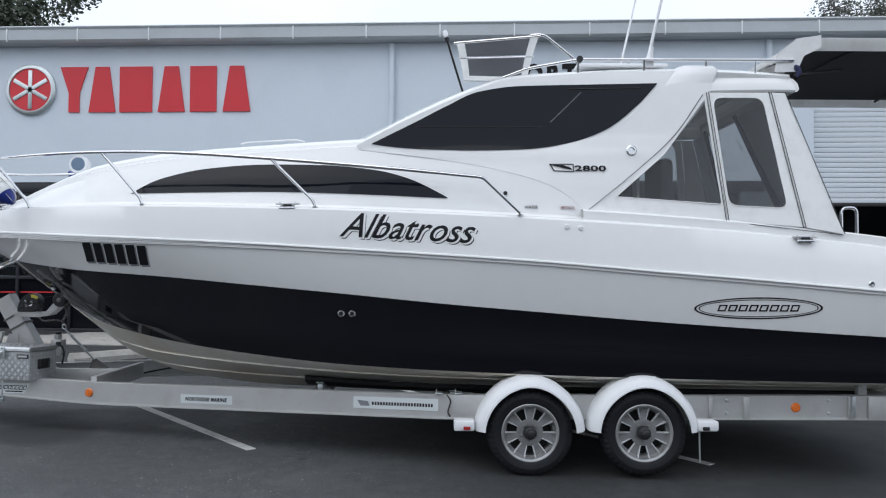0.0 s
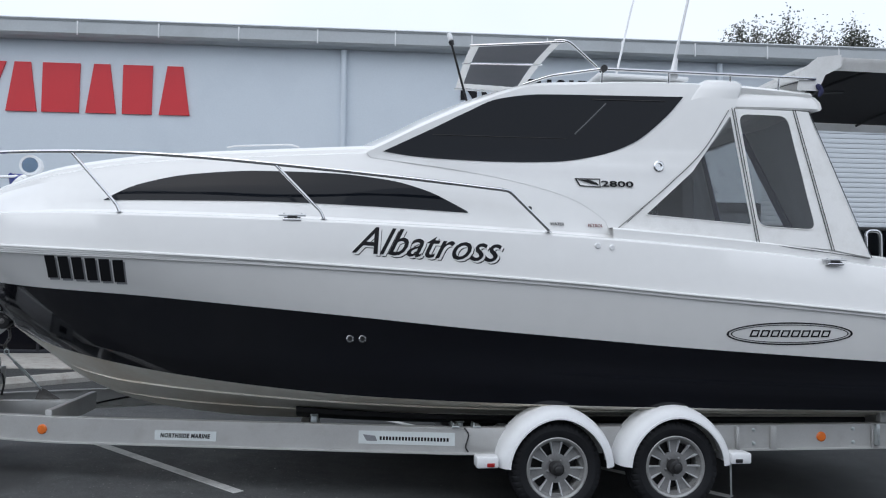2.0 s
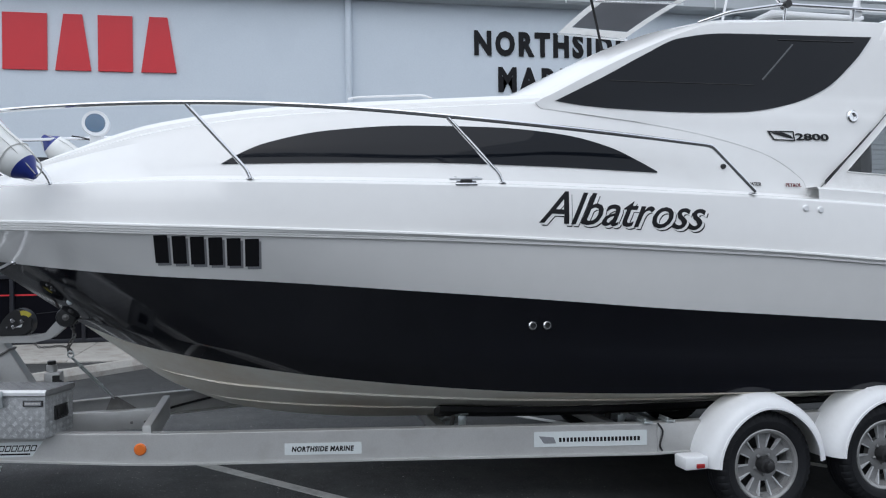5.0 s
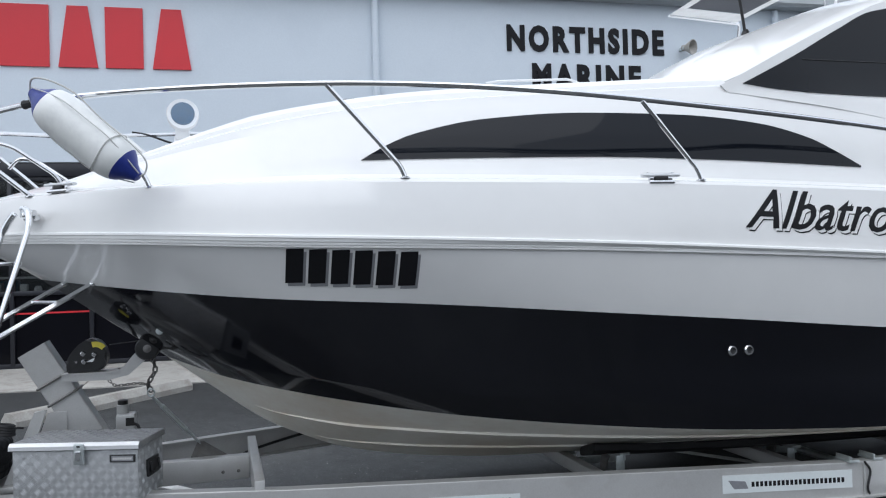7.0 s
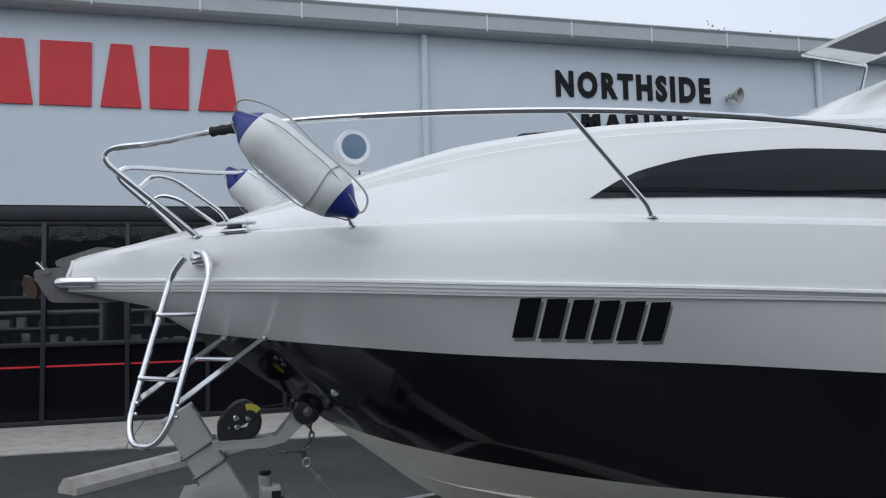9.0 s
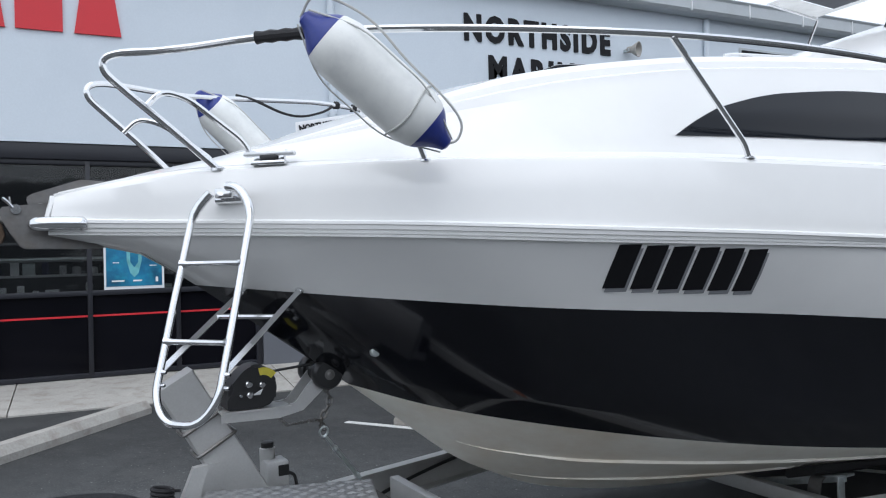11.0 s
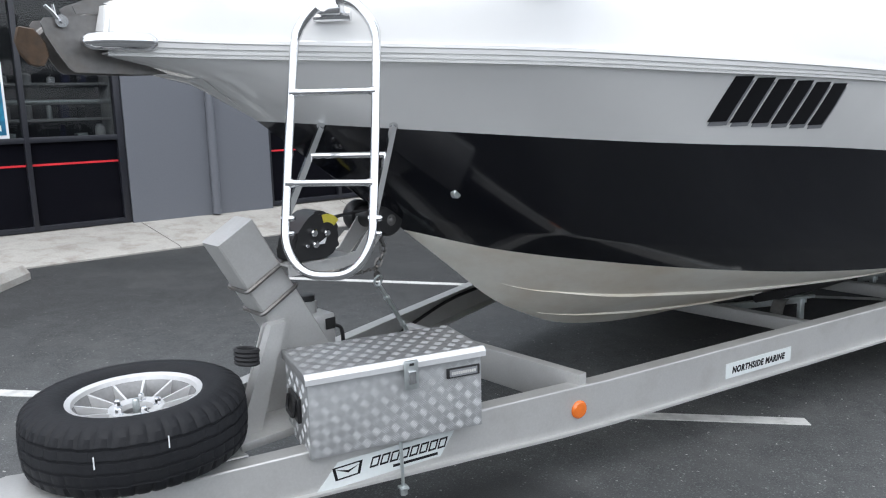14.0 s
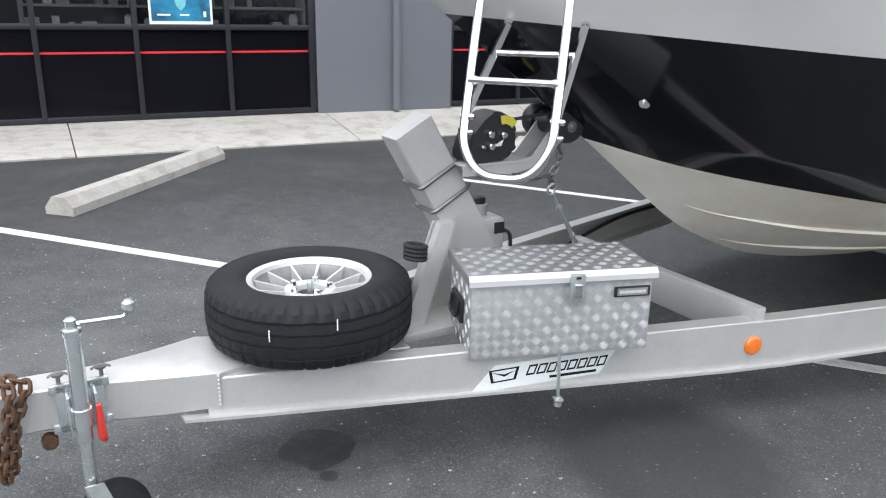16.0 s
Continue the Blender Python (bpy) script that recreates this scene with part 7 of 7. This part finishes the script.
# ---- spare wheel lying on the drawbar ----
spare = thing("spare_wheel", BOAT_M @ pose(4.60, 0.0, 0.762, 90, 0, 0), "black spare tyre on a silver alloy wheel, lying on the drawbar", "wheel")
part("tyre", tyre_bm(0.332, 0.215), RUBBER, spare, "black rubber tyre with worn tread", 32)
rim_parts(spare, 12, 12, True)
bm = BM()
add_lathe(bm, (0, -0.09, 0), (0, 1, 0), [(0, 0.011), (0.16, 0.011), (0.165, 0.007)], 10)
part("stud", bm, GALV, spare)
for dt, y0 in ((0.0, 0.02), (0.59, 0.05)):
    bm = BM()
    t = math.radians(139) + dt
    add_box(bm, (0.3335 * math.sin(t), y0, 0.3335 * math.cos(t)), (0.003, 0.035, 0.003), pose(0, 0, 0, 0, math.degrees(t), 0).to_3x3())
    part("chalk_mark", bm, PLASTIC_W, spare)

# ---- chequer-plate toolbox on the port beam ----
BXA = Vector((4.200, 0.337, 0))     # lid corners at the front
BXB = Vector((3.607, 0.533, 0))
bx_len = (BXB - BXA).length
bx_x = (BXB - BXA).normalized()
bx_y = Vector((bx_x.y, -bx_x.x, 0))
if bx_y.y > 0:
    bx_y = -bx_y
bm4 = Matrix((bx_x, bx_y, Vector((0, 0, 1)))).transposed().to_4x4()
bm4.translation = Vector((BXA.x, BXA.y, 0.600))
toolbox = thing("toolbox", BOAT_M @ bm4, "silver chequer-plate aluminium toolbox bolted on the trailer beam", "toolbox")
BD, BH = 0.305, 0.250


def tread(bm, o, U, V, N, lu, lv, pitch=0.0335, up=0.0015):
    """Raised five-bar tread on a plate: little bars in groups turned by a quarter."""
    nu, nv = int(lu / pitch), int(lv / pitch)
    pu, pv = lu / nu, lv / nv
    for i in range(nu):
        for j in range(nv):
            c = o + U * (pu * (i + 0.5)) + V * (pv * (j + 0.5))
            a = math.radians(45 if (i + j) % 2 else -45)
            D, E = U * math.cos(a) + V * math.sin(a), V * math.cos(a) - U * math.sin(a)
            for k in range(5):
                p = c + E * ((k - 2) * pitch * 0.17)
                h, w = D * pitch * 0.47, E * pitch * 0.038
                vs = [bm.verts.new(q) for q in (p - h, p - w, p + h, p + w)]
                tp = [bm.verts.new(p - h * 0.55 + N * up), bm.verts.new(p + h * 0.55 + N * up)]
                bm.faces.new((vs[0], vs[1], tp[0]))
                bm.faces.new((vs[1], vs[2], tp[1], tp[0]))
                bm.faces.new((vs[2], vs[3], tp[1]))
                bm.faces.new((vs[3], vs[0], tp[0], tp[1]))


VX, VY, VZ = Vector((1, 0, 0)), Vector((0, 1, 0)), Vector((0, 0, 1))
bm = BM()
add_box(bm, (bx_len / 2, BD / 2, BH / 2), (bx_len - 0.012, BD - 0.012, BH), bevel=0.004)
part("body", bm, CHEQUER, toolbox)
bm = BM()
tread(bm, Vector((0.008, 0.006, 0.004)), VX, VZ, -VY, bx_len - 0.016, BH - 0.014)
tread(bm, Vector((0.006, BD - 0.006, 0.004)), -VY, VZ, -VX, BD - 0.016, BH - 0.014, up=0.0010)
tread(bm, Vector((bx_len - 0.006, 0.006, 0.004)), VY, VZ, VX, BD - 0.016, BH - 0.014, up=0.0010)
tagged(part("tread", bm, TREAD_BAR, toolbox, "raised bright tread bars", 10), kind="stuff")
bm = BM()
add_box(bm, (bx_len / 2, BD / 2 + 0.004, BH + 0.020), (bx_len + 0.008, BD, 0.034), bevel=0.006)
lid = part("lid", bm, CHEQUER_TOP, toolbox, "weathered hinged lid")
bm = BM()
prof = [(0.012, 0.0375), (0.003, 0.0385), (-0.011, 0.024), (-0.012, 0.006), (-0.007, 0.006), (-0.007, 0.022), (0.004, 0.033)]
skin(bm, [[(x, y, BH + z) for y, z in prof] for x in (-0.004, bx_len * 0.5, bx_len + 0.004)], True, True)
part("lid_rim", bm, ALLOY_BRIGHT, lid, "smooth bright front rim")
bm = BM()
tread(bm, Vector((0.004, 0.014, BH + 0.0368)), VX, VY, VZ, bx_len - 0.008, BD - 0.018)
tagged(part("tread", bm, LID_TREAD, lid, "raised bright tread bars", 10), kind="stuff")
latch = new("latch")
latch.parent = toolbox
bm = BM()
add_box(bm, (bx_len * 0.555, -0.021, BH - 0.012), (0.050, 0.012, 0.098), bevel=0.004)
part("hasp", bm, GALV, latch)
bm = BM()
add_box(bm, (bx_len * 0.555, -0.030, BH - 0.018), (0.026, 0.012, 0.045), bevel=0.003)
part("tongue", bm, STEEL, latch)
bm = BM()
add_box(bm, (bx_len * 0.555, -0.026, BH + 0.025), (0.016, 0.006, 0.008))
part("keyhole", bm, PLASTIC_K, latch)
bm = BM()
add_box(bm, (bx_len * 0.875, 0.001, BH - 0.040), (0.125, 0.006, 0.036), bevel=0.002)
part("name_plate", bm, PLASTIC_K, toolbox, "black plate with a pale lettering bar")
bm = BM()
add_box(bm, (bx_len * 0.875, -0.0025, BH - 0.040), (0.104, 0.003, 0.024))
part("plate_field", bm, INK_GREY, toolbox)
for k in range(11):
    bm = BM()
    add_box(bm, (bx_len * 0.875 - 0.042 + k * 0.0084, -0.0045, BH - 0.040), (0.006, 0.002, 0.010))
    part("lettering_bar", bm, ROPE_W, toolbox)
for xx, sx in ((0.0, -1), (bx_len, 1)):
    bm = BM()
    add_box(bm, (xx + sx * 0.003, BD / 2, BH * 0.55), (0.014, 0.125, 0.085), bevel=0.004)
    h = part("carry_handle", bm, PLASTIC_K, toolbox, "black recessed carry handle")
    bm = BM()
    add_tube(bm, fillet([(xx + sx * 0.012, BD / 2 - 0.045, BH * 0.66), (xx + sx * 0.02, BD / 2 - 0.045, BH * 0.45), (xx + sx * 0.02, BD / 2 + 0.045, BH * 0.45), (xx + sx * 0.012, BD / 2 + 0.045, BH * 0.66)], 0.015, 3), 0.006, 6)
    part("grip", bm, PLASTIC_K, h)
bm = BM()
add_tube(bm, [(0.315, 0.015, 0.0), (0.318, 0.012, -0.185)], 0.0065, 8)
add_box(bm, (0.318, 0.012, -0.168), (0.032, 0.032, 0.010), bevel=0.003)
add_lathe(bm, (0.318, 0.012, -0.192), (0, 0, 1), [(0, 0.014), (0.016, 0.014)], 6)
part("hold_down_bolt", bm, GALV, toolbox)


# ---- fenders tied to the bow rails ----
def fender(a, b, s):
    """A cylindrical boat fender between its two eyes, with blue ends and a thin cord net."""
    a, b = Vector(a), Vector(b)
    d = (b - a)
    L = d.length
    m = d.to_track_quat("Z", "Y").to_matrix().to_4x4()
    m.translation = a
    f = thing("fender", BOAT_M @ m, "white inflated boat fender with blue ends, tied to the rail", "fender", "bow fenders")
    R = 0.098
    bm = BM()
    add_lathe(bm, (0, 0, 0), (0, 0, 1), [(0.075, 0.070), (0.10, 0.086), (0.14, R - 0.001), (0.18, R), (L - 0.18, R), (L - 0.14, R - 0.001), (L - 0.10, 0.086), (L - 0.075, 0.070)], 36)
    part("body", bm, FENDER_W, f)
    for z0, dr in ((0.0, 1), (L, -1)):
        bm = BM()
        add_lathe(bm, (0, 0, z0), (0, 0, dr), [(0.0, 0.012), (0.006, 0.022), (0.022, 0.029), (0.045, 0.044), (0.075, 0.0715), (0.090, 0.0805), (0.092, 0.076)], 30)
        part("end_cap", bm, FENDER_B, f, "dark blue moulded end")
    for k in range(1):
        bm = BM()
        z = 0.165
        add_tube(bm, [((R + 0.004) * math.cos(t), (R + 0.004) * math.sin(t), z + 0.006 * math.sin(3 * t)) for t in np.linspace(0, 2 * math.pi, 30)[:-1]], 0.0028, 6, loop=True)
        part("cord_ring", bm, ROPE_W, f, "thin pale cord")
    for t in (0.6, 4.4):
        bm = BM()
        c, q = math.cos(t), math.sin(t)
        line = [(0.03 * c, 0.03 * q, 0.005), ((R + 0.006) * c, (R + 0.006) * q, 0.16), ((R + 0.014) * c, (R + 0.014) * q, L / 2), ((R + 0.006) * c, (R + 0.006) * q, L - 0.15), (0.03 * c, 0.03 * q, L - 0.005)]
        add_tube(bm, smooth_path(line, 5), 0.0028, 6)
        part("cord", bm, ROPE_W, f)
    return f


fa, fb = Vector((3.535, 0.965, 2.095)), Vector((3.965, 0.875, 2.475))
fender(fa, fb, 1)
fender(Vector((3.48, -0.88, 2.17)), Vector((3.93, -0.80, 2.58)), -1)
# loose cord loop and a wire frame ring beside the fender
loopc = thing("fender_line", BOAT_M, "thin stainless cord loops holding the fender", "rope")
bm = BM()
add_tube(bm, smooth_path([(3.97, 0.87, 2.47), (3.95, 0.92, 2.515), (3.88, 0.95, 2.505), (3.78, 0.97, 2.45), (3.68, 0.985, 2.345), (3.56, 1.0, 2.235), (3.505, 1.0, 2.165), (3.51, 0.985, 2.115), (3.54, 0.97, 2.10)], 6), 0.004, 6)
part("cord", bm, ROPE_W, loopc)
# black line and sale board on the starboard rail
board = thing("sale_board", BOAT_M, "small white sale board tied to the far rail", "sign")
bm = BM()
bo = [(3.45, -0.76, 2.350), (3.45, -0.76, 2.455), (2.94, -0.89, 2.575), (2.93, -0.89, 2.45)]
add_prism(bm, bo, (0.003, 0.008, 0))
part("panel", bm, PLASTIC_W, board)
bX = (Vector(bo[2]) - Vector(bo[1])).normalized()
bZ = Vector((0, 0, 1)).cross(bX).normalized() * -1
if bZ.y < 0:
    bZ = -bZ
bY = bZ.cross(bX)
m = Matrix((bX, bY, bZ)).transposed().to_4x4()
m.translation = Vector(bo[0]) + bX * 0.03 + bY * 0.050 + bZ * 0.0135
add_text("lettering", "NORTHSIDE MARINE", 0.04, m, INK, board, 0.001, 0, 1, 0.0016, (0.43, 0.036))
m2 = m.copy()
m2.translation = Vector(bo[0]) + bX * 0.12 + bY * 0.002 + bZ * 0.0135
add_text("lettering", "BOAT SALES", 0.04, m2, INK, board, 0.001, 0, 1, 0.0016, (0.25, 0.032))
line = thing("tie_line", BOAT_M, "slack black cord along the far rail", "rope")
bm = BM()
add_tube(bm, smooth_path([(3.735, -0.82, 2.585), (3.642, -0.84, 2.572), (3.482, -0.88, 2.524), (3.36, -0.92, 2.520), (3.235, -0.96, 2.556), (3.15, -1.01, 2.602)], 6), 0.007, 6)
part("cord", bm, ROPE_K, line)
for x in (3.12, 3.00, 2.84):
    bm = BM()
    add_tube(bm, [(x + 0.012 * math.sin(k), -RY(x) + 0.017 * math.cos(k * 1.3), RZ(x) + far_lift(x, RZ(x)) + 0.017 * math.sin(k * 1.3)) for k in range(12)], 0.007, 6)
    part("cord_wrap", bm, ROPE_K, line)

# ---- signs on the wall ----
def sign_slab(outline, material, parent, name="slab", y=WY, t=0.03, label=""):
    bm = BM()
    add_prism(bm, [(x, y, z) for x, z in outline], (0, -t, 0))
    return part(name, bm, material, parent, label)


sg = thing("wall_sign", pose(0, 0, 0), "row of six plain red raised shapes on the wall", "sign")
for kind, x0, x1 in (("y", -7.47, -6.95), ("a", -6.93, -6.43), ("m", -6.35, -5.74), ("a", -5.63, -5.13), ("m", -5.03, -4.54), ("a", -4.42, -3.91)):
    z0, z1 = 4.48, 5.32
    c = (x0 + x1) / 2
    if kind == "y":
        o = [(c - 0.10, z0), (c + 0.10, z0), (c + 0.10, z0 + 0.36), (x1, z1), (x0, z1), (c - 0.10, z0 + 0.36)]
    elif kind == "a":
        o = [(x0, z0), (x1, z0), (c + 0.13, z1), (c - 0.13, z1)]
    else:
        o = [(x0, z0), (x1, z0), (x1, z1), (x0, z1)]
    sign_slab(o, RED_SIGN, sg)
badge = thing("round_badge", pose(0, 0, 0), "round red badge with a silver rim on the wall", "sign")
bm = BM()
add_lathe(bm, (-8.025, WY, 4.90), (0, -1, 0), [(0, 0.47), (0.05, 0.47), (0.07, 0.44), (0.07, 0.40), (0.045, 0.39)], 48)
part("rim", bm, GALV, badge)
bm = BM()
add_lathe(bm, (-8.025, WY - 0.046, 4.90), (0, -1, 0), [(0, 0.389), (0.006, 0.389)], 48)
part("disc", bm, RED_SIGN, badge)
for k in range(3):
    bm = BM()
    add_box(bm, (-8.025, WY - 0.058, 4.90), (0.075, 0.014, 0.72), pose(0, 0, 0, 0, 60 * k, 0).to_3x3(), 0.004)
    part("bar", bm, GALV, badge)
ns = thing("shop_name_sign", pose(0, 0, 0), "black raised capital lettering on the pale wall", "sign")
add_text("lettering", "NORTHSIDE", 0.4, pose(0.735, WY - 0.012, 4.895, 90, 0, 0), INK, ns, 0.012, 0, 1, 0.019, (2.64, 0.415), space=1.30)
add_text("lettering", "MARINE", 0.4, pose(1.13, WY - 0.012, 4.305, 90, 0, 0), INK, ns, 0.012, 0, 1, 0.019, (1.83, 0.415), space=1.30)
# horn speaker under the eaves
horn = thing("horn_speaker", pose(3.72, WY, 5.0), "beige horn loudspeaker on a wall bracket", "loudspeaker")
bm = BM()
add_lathe(bm, (0.0, -0.16, 0.0), (0.45, -0.88, -0.12), [(-0.10, 0.045), (-0.03, 0.055), (0.03, 0.09), (0.09, 0.125), (0.095, 0.115), (0.02, 0.05), (-0.02, 0.03)], 20)
part("horn", bm, CONCRETE, horn)
bm = BM()
add_box(bm, (-0.05, -0.07, 0.0), (0.05, 0.14, 0.05), bevel=0.005)
part("bracket", bm, GALV, horn)
# small high window
hw = thing("window_3", pose(0, 0, 0), "small dark high window in the wall", "window", kind="structure")
bm = BM()
add_box(bm, (6.85, WY - 0.004, 5.12), (1.30, 0.03, 0.36), bevel=0.004)
part("frame", bm, FASCIA, hw)
bm = BM()
add_box(bm, (6.85, WY - 0.012, 5.12), (1.20, 0.03, 0.28))
part("pane", bm, SHOP_PANEL, hw)

# ---- things behind the shop glass ----
poster = thing("poster", pose(0, 0, 0), "teal printed poster with white border in the shop window", "poster")
bm = BM()
add_box(bm, (-3.815, GY - 0.01, 1.86), (0.68, 0.006, 0.80))
part("border", bm, PLASTIC_W, poster)
bm = BM()
add_box(bm, (-3.815, GY - 0.0145, 1.865), (0.63, 0.004, 0.74))
part("print", bm, TEAL, poster)
bm = BM()
add_prism(bm, [(-3.815 + a * 0.085, GY - 0.0168, 1.87 + b * 0.27) for a, b in ((-1, -0.25), (-0.55, -0.8), (0, -1.0), (0.55, -0.8), (1, -0.25), (1, 0.45), (0.75, 1.0), (-0.75, 1.0), (-1, 0.45))], (0, -0.002, 0))
part("boat_picture", bm, TEAL_PALE, poster, "pale plan of a boat printed on the poster")
bm = BM()
add_prism(bm, [(-3.815 + a * 0.045, GY - 0.0190, 1.88 + b * 0.16) for a, b in ((-1, -0.6), (0, -1.0), (1, -0.6), (1, 0.8), (-1, 0.8))], (0, -0.002, 0))
part("boat_picture", bm, TEAL, poster)
for x, z, w, h in ((-4.03, 2.05, 0.08, 0.012), (-4.03, 2.02, 0.06, 0.010), (-3.60, 2.0, 0.09, 0.012), (-4.02, 1.78, 0.07, 0.010), (-3.60, 1.74, 0.08, 0.010), (-4.0, 1.56, 0.14, 0.018), (-3.78, 1.56, 0.10, 0.018), (-3.56, 1.57, 0.03, 0.06), (-4.0, 2.16, 0.12, 0.02), (-3.65, 2.16, 0.10, 0.014)):
    bm = BM()
    add_box(bm, (x, GY - 0.018, z), (w, 0.003, h))
    part("lettering_bar", bm, PLASTIC_W, poster)
tc = thing("display_box", pose(-6.6, WY + 0.72, 1.496), "teal display box on a shelf", "box")
bm = BM()
add_box(bm, (0, 0, 0.0), (0.42, 0.2, 0.22), bevel=0.01)
part("carton", bm, TEAL, tc)


def rack(x, y, w):
    """A display rack with tubes and small goods on shelves."""
    r = thing("display_rack", pose(x, y, 0.42), "grey metal display rack holding small goods", "rack", "display racks")
    for dx in (-w / 2, w / 2):
        bm = BM()
        add_box(bm, (dx, 0, 0.9), (0.05, 0.35, 1.8), bevel=0.006)
        part("upright", bm, SHELF, r)
    rng = random.Random(int(x * 10))
    for z in (0.95, 1.22, 1.62):
        bm = BM()
        add_box(bm, (0, 0, z), (w, 0.36, 0.03), bevel=0.004)
        part("shelf", bm, SHELF, r)
        u = -w / 2 + 0.1
        while u < w / 2 - 0.12:
            ww, hh = rng.uniform(0.06, 0.16), rng.uniform(0.07, 0.2)
            bm = BM()
            if rng.random() < 0.5:
                add_lathe(bm, (u, rng.uniform(-0.08, 0.02), z + 0.016), (0, 0, 1), [(0, ww * 0.4), (hh * 0.8, ww * 0.4), (hh, ww * 0.2)], 12)
            else:
                add_box(bm, (u, rng.uniform(-0.08, 0.02), z + 0.016 + hh / 2), (ww, 0.14, hh), bevel=0.006)
            part("goods", bm, rng.choice((SHELF, PLASTIC_W, PLASTIC_W, PLASTIC_K, GALV, BLUE_CLOTH)), r)
            u += ww + rng.uniform(0.03, 0.12)
    bm = BM()
    add_rod(bm, (-w / 2, -0.2, 1.42), (w / 2, -0.2, 1.42), 0.03)
    part("tube", bm, GALV, r)
    return r


for x, y, w in ((-8.6, WY + 1.2, 1.6), (-6.4, WY + 0.9, 1.5), (-4.6, WY + 1.3, 1.6), (-2.9, WY + 1.0, 1.2), (1.0, WY + 1.1, 1.6), (3.4, WY + 1.2, 1.5)):
    rack(x, y - 0.45, w)
tl = thing("tube_lamp", pose(-3.2, WY + 2.2, 3.21, 0, 0, 50), "lit fluorescent tube lamp in the showroom", "lamp")
bm = BM()
add_box(bm, (0, 0, 0.05), (0.64, 0.12, 0.05), bevel=0.01)
part("housing", bm, PLASTIC_W, tl)
GLOW = bpy.data.materials.new("tube_glow")
GLOW.use_nodes = True
GLOW.node_tree.nodes["Principled BSDF"].inputs["Emission Color"].default_value = (1.0, 0.93, 0.75, 1)
GLOW.node_tree.nodes["Principled BSDF"].inputs["Emission Strength"].default_value = 4.0
bm = BM()
add_rod(bm, (-0.30, 0, 0.0), (0.30, 0, 0.0), 0.018)
part("tube", bm, GLOW, tl)


# ---- trees behind the roof ----
def tree(x, y, top, spread, leaves, seed, label, leaf=LEAF, size=1.0, loose=1.0, twigs=0.0):
    """A gum tree: tapered trunk, forking limbs and loose clumps of small leaves."""
    rng = random.Random(seed)
    t = thing("tree", pose(x, y, 0.0), label, "tree", "trees behind the building")
    bm = BM()
    tips = []

    def grow(p, d, length, r, depth):
        n = 4
        pts, rs = [p], [r]
        q, dd = p.copy(), d.copy()
        for k in range(n):
            dd = (dd + Vector((rng.uniform(-1, 1), rng.uniform(-1, 1), rng.uniform(-0.2, 0.5))) * 0.16).normalized()
            q = q + dd * length / n
            pts.append(q.copy())
            rs.append(r * (1 - 0.45 * (k + 1) / n))
        add_tube(bm, pts, rs, 6 if depth else 9)
        if depth >= 2:
            tips.extend(pts[1:])
        if depth < 4:
            for k in range(3 if depth else 5):
                a = rng.uniform(0, 2 * math.pi)
                out = Vector((math.cos(a), math.sin(a), 0)) * rng.uniform(0.5, 1.0) * (spread if depth == 0 else 1.0)
                nd = (dd * 0.75 + out * 0.8 + Vector((0, 0, 0.35))).normalized()
                s = pts[rng.choice((2, 3, 4))] if depth else pts[rng.choice((3, 4, 4))]
                grow(s, nd, length * rng.uniform(0.5, 0.68), rs[-1] * 0.72, depth + 1)
    grow(Vector((0, 0, 0)), Vector((0, 0, 1)), top * 0.52, 0.28, 0)
    for p in [p for p in tips if rng.random() < twigs]:
        q = p + Vector((rng.uniform(-0.2, 0.2), rng.uniform(-0.2, 0.2), rng.uniform(0.35, 0.9)))
        add_tube(bm, [p, (p + q) / 2 + Vector((rng.uniform(-0.05, 0.05), 0, 0)), q], [0.014, 0.010, 0.005], 4)
        tips.append(q)
    part("trunk", bm, BARK, t)
    bm = BM()
    for p in tips:
        for _ in range(leaves):
            c = p + Vector((rng.gauss(0, 0.32), rng.gauss(0, 0.32), rng.gauss(0, 0.26))) * loose
            a, b = Vector((rng.uniform(-1, 1), rng.uniform(-1, 1), rng.uniform(-1, 0.4))).normalized(), Vector((rng.uniform(-1, 1), rng.uniform(-1, 1), rng.uniform(-1, 1))).normalized()
            L, W = rng.uniform(0.16, 0.34) * size, rng.uniform(0.05, 0.10) * size
            s = a.cross(b)
            if s.length < 0.1:
                continue
            s.normalize()
            vs = [bm.verts.new(q) for q in (c, c + a * L * 0.5 + s * W, c + a * L, c + a * L * 0.5 - s * W)]
            bm.faces.new(vs)
    tagged(part("crown", bm, leaf, t, "loose grey-green leaves", 10), kind="stuff")
    return t


tree(-22.5, 38.0, 16.5, 1.0, 26, 4, "dense grey-green tree behind the roof")
tree(18.9, 38.0, 13.7, 1.15, 16, 11, "sparse grey-green tree behind the roof", LEAF_PALE, 0.58, 0.85, 0.5)
tree(22.9, 39.0, 13.8, 1.2, 16, 23, "sparse grey-green tree behind the roof", LEAF_PALE, 0.58, 0.85, 0.5)
tree(55.0, 40.0, 18.0, 1.0, 10, 31, "grey-green tree behind the roof")
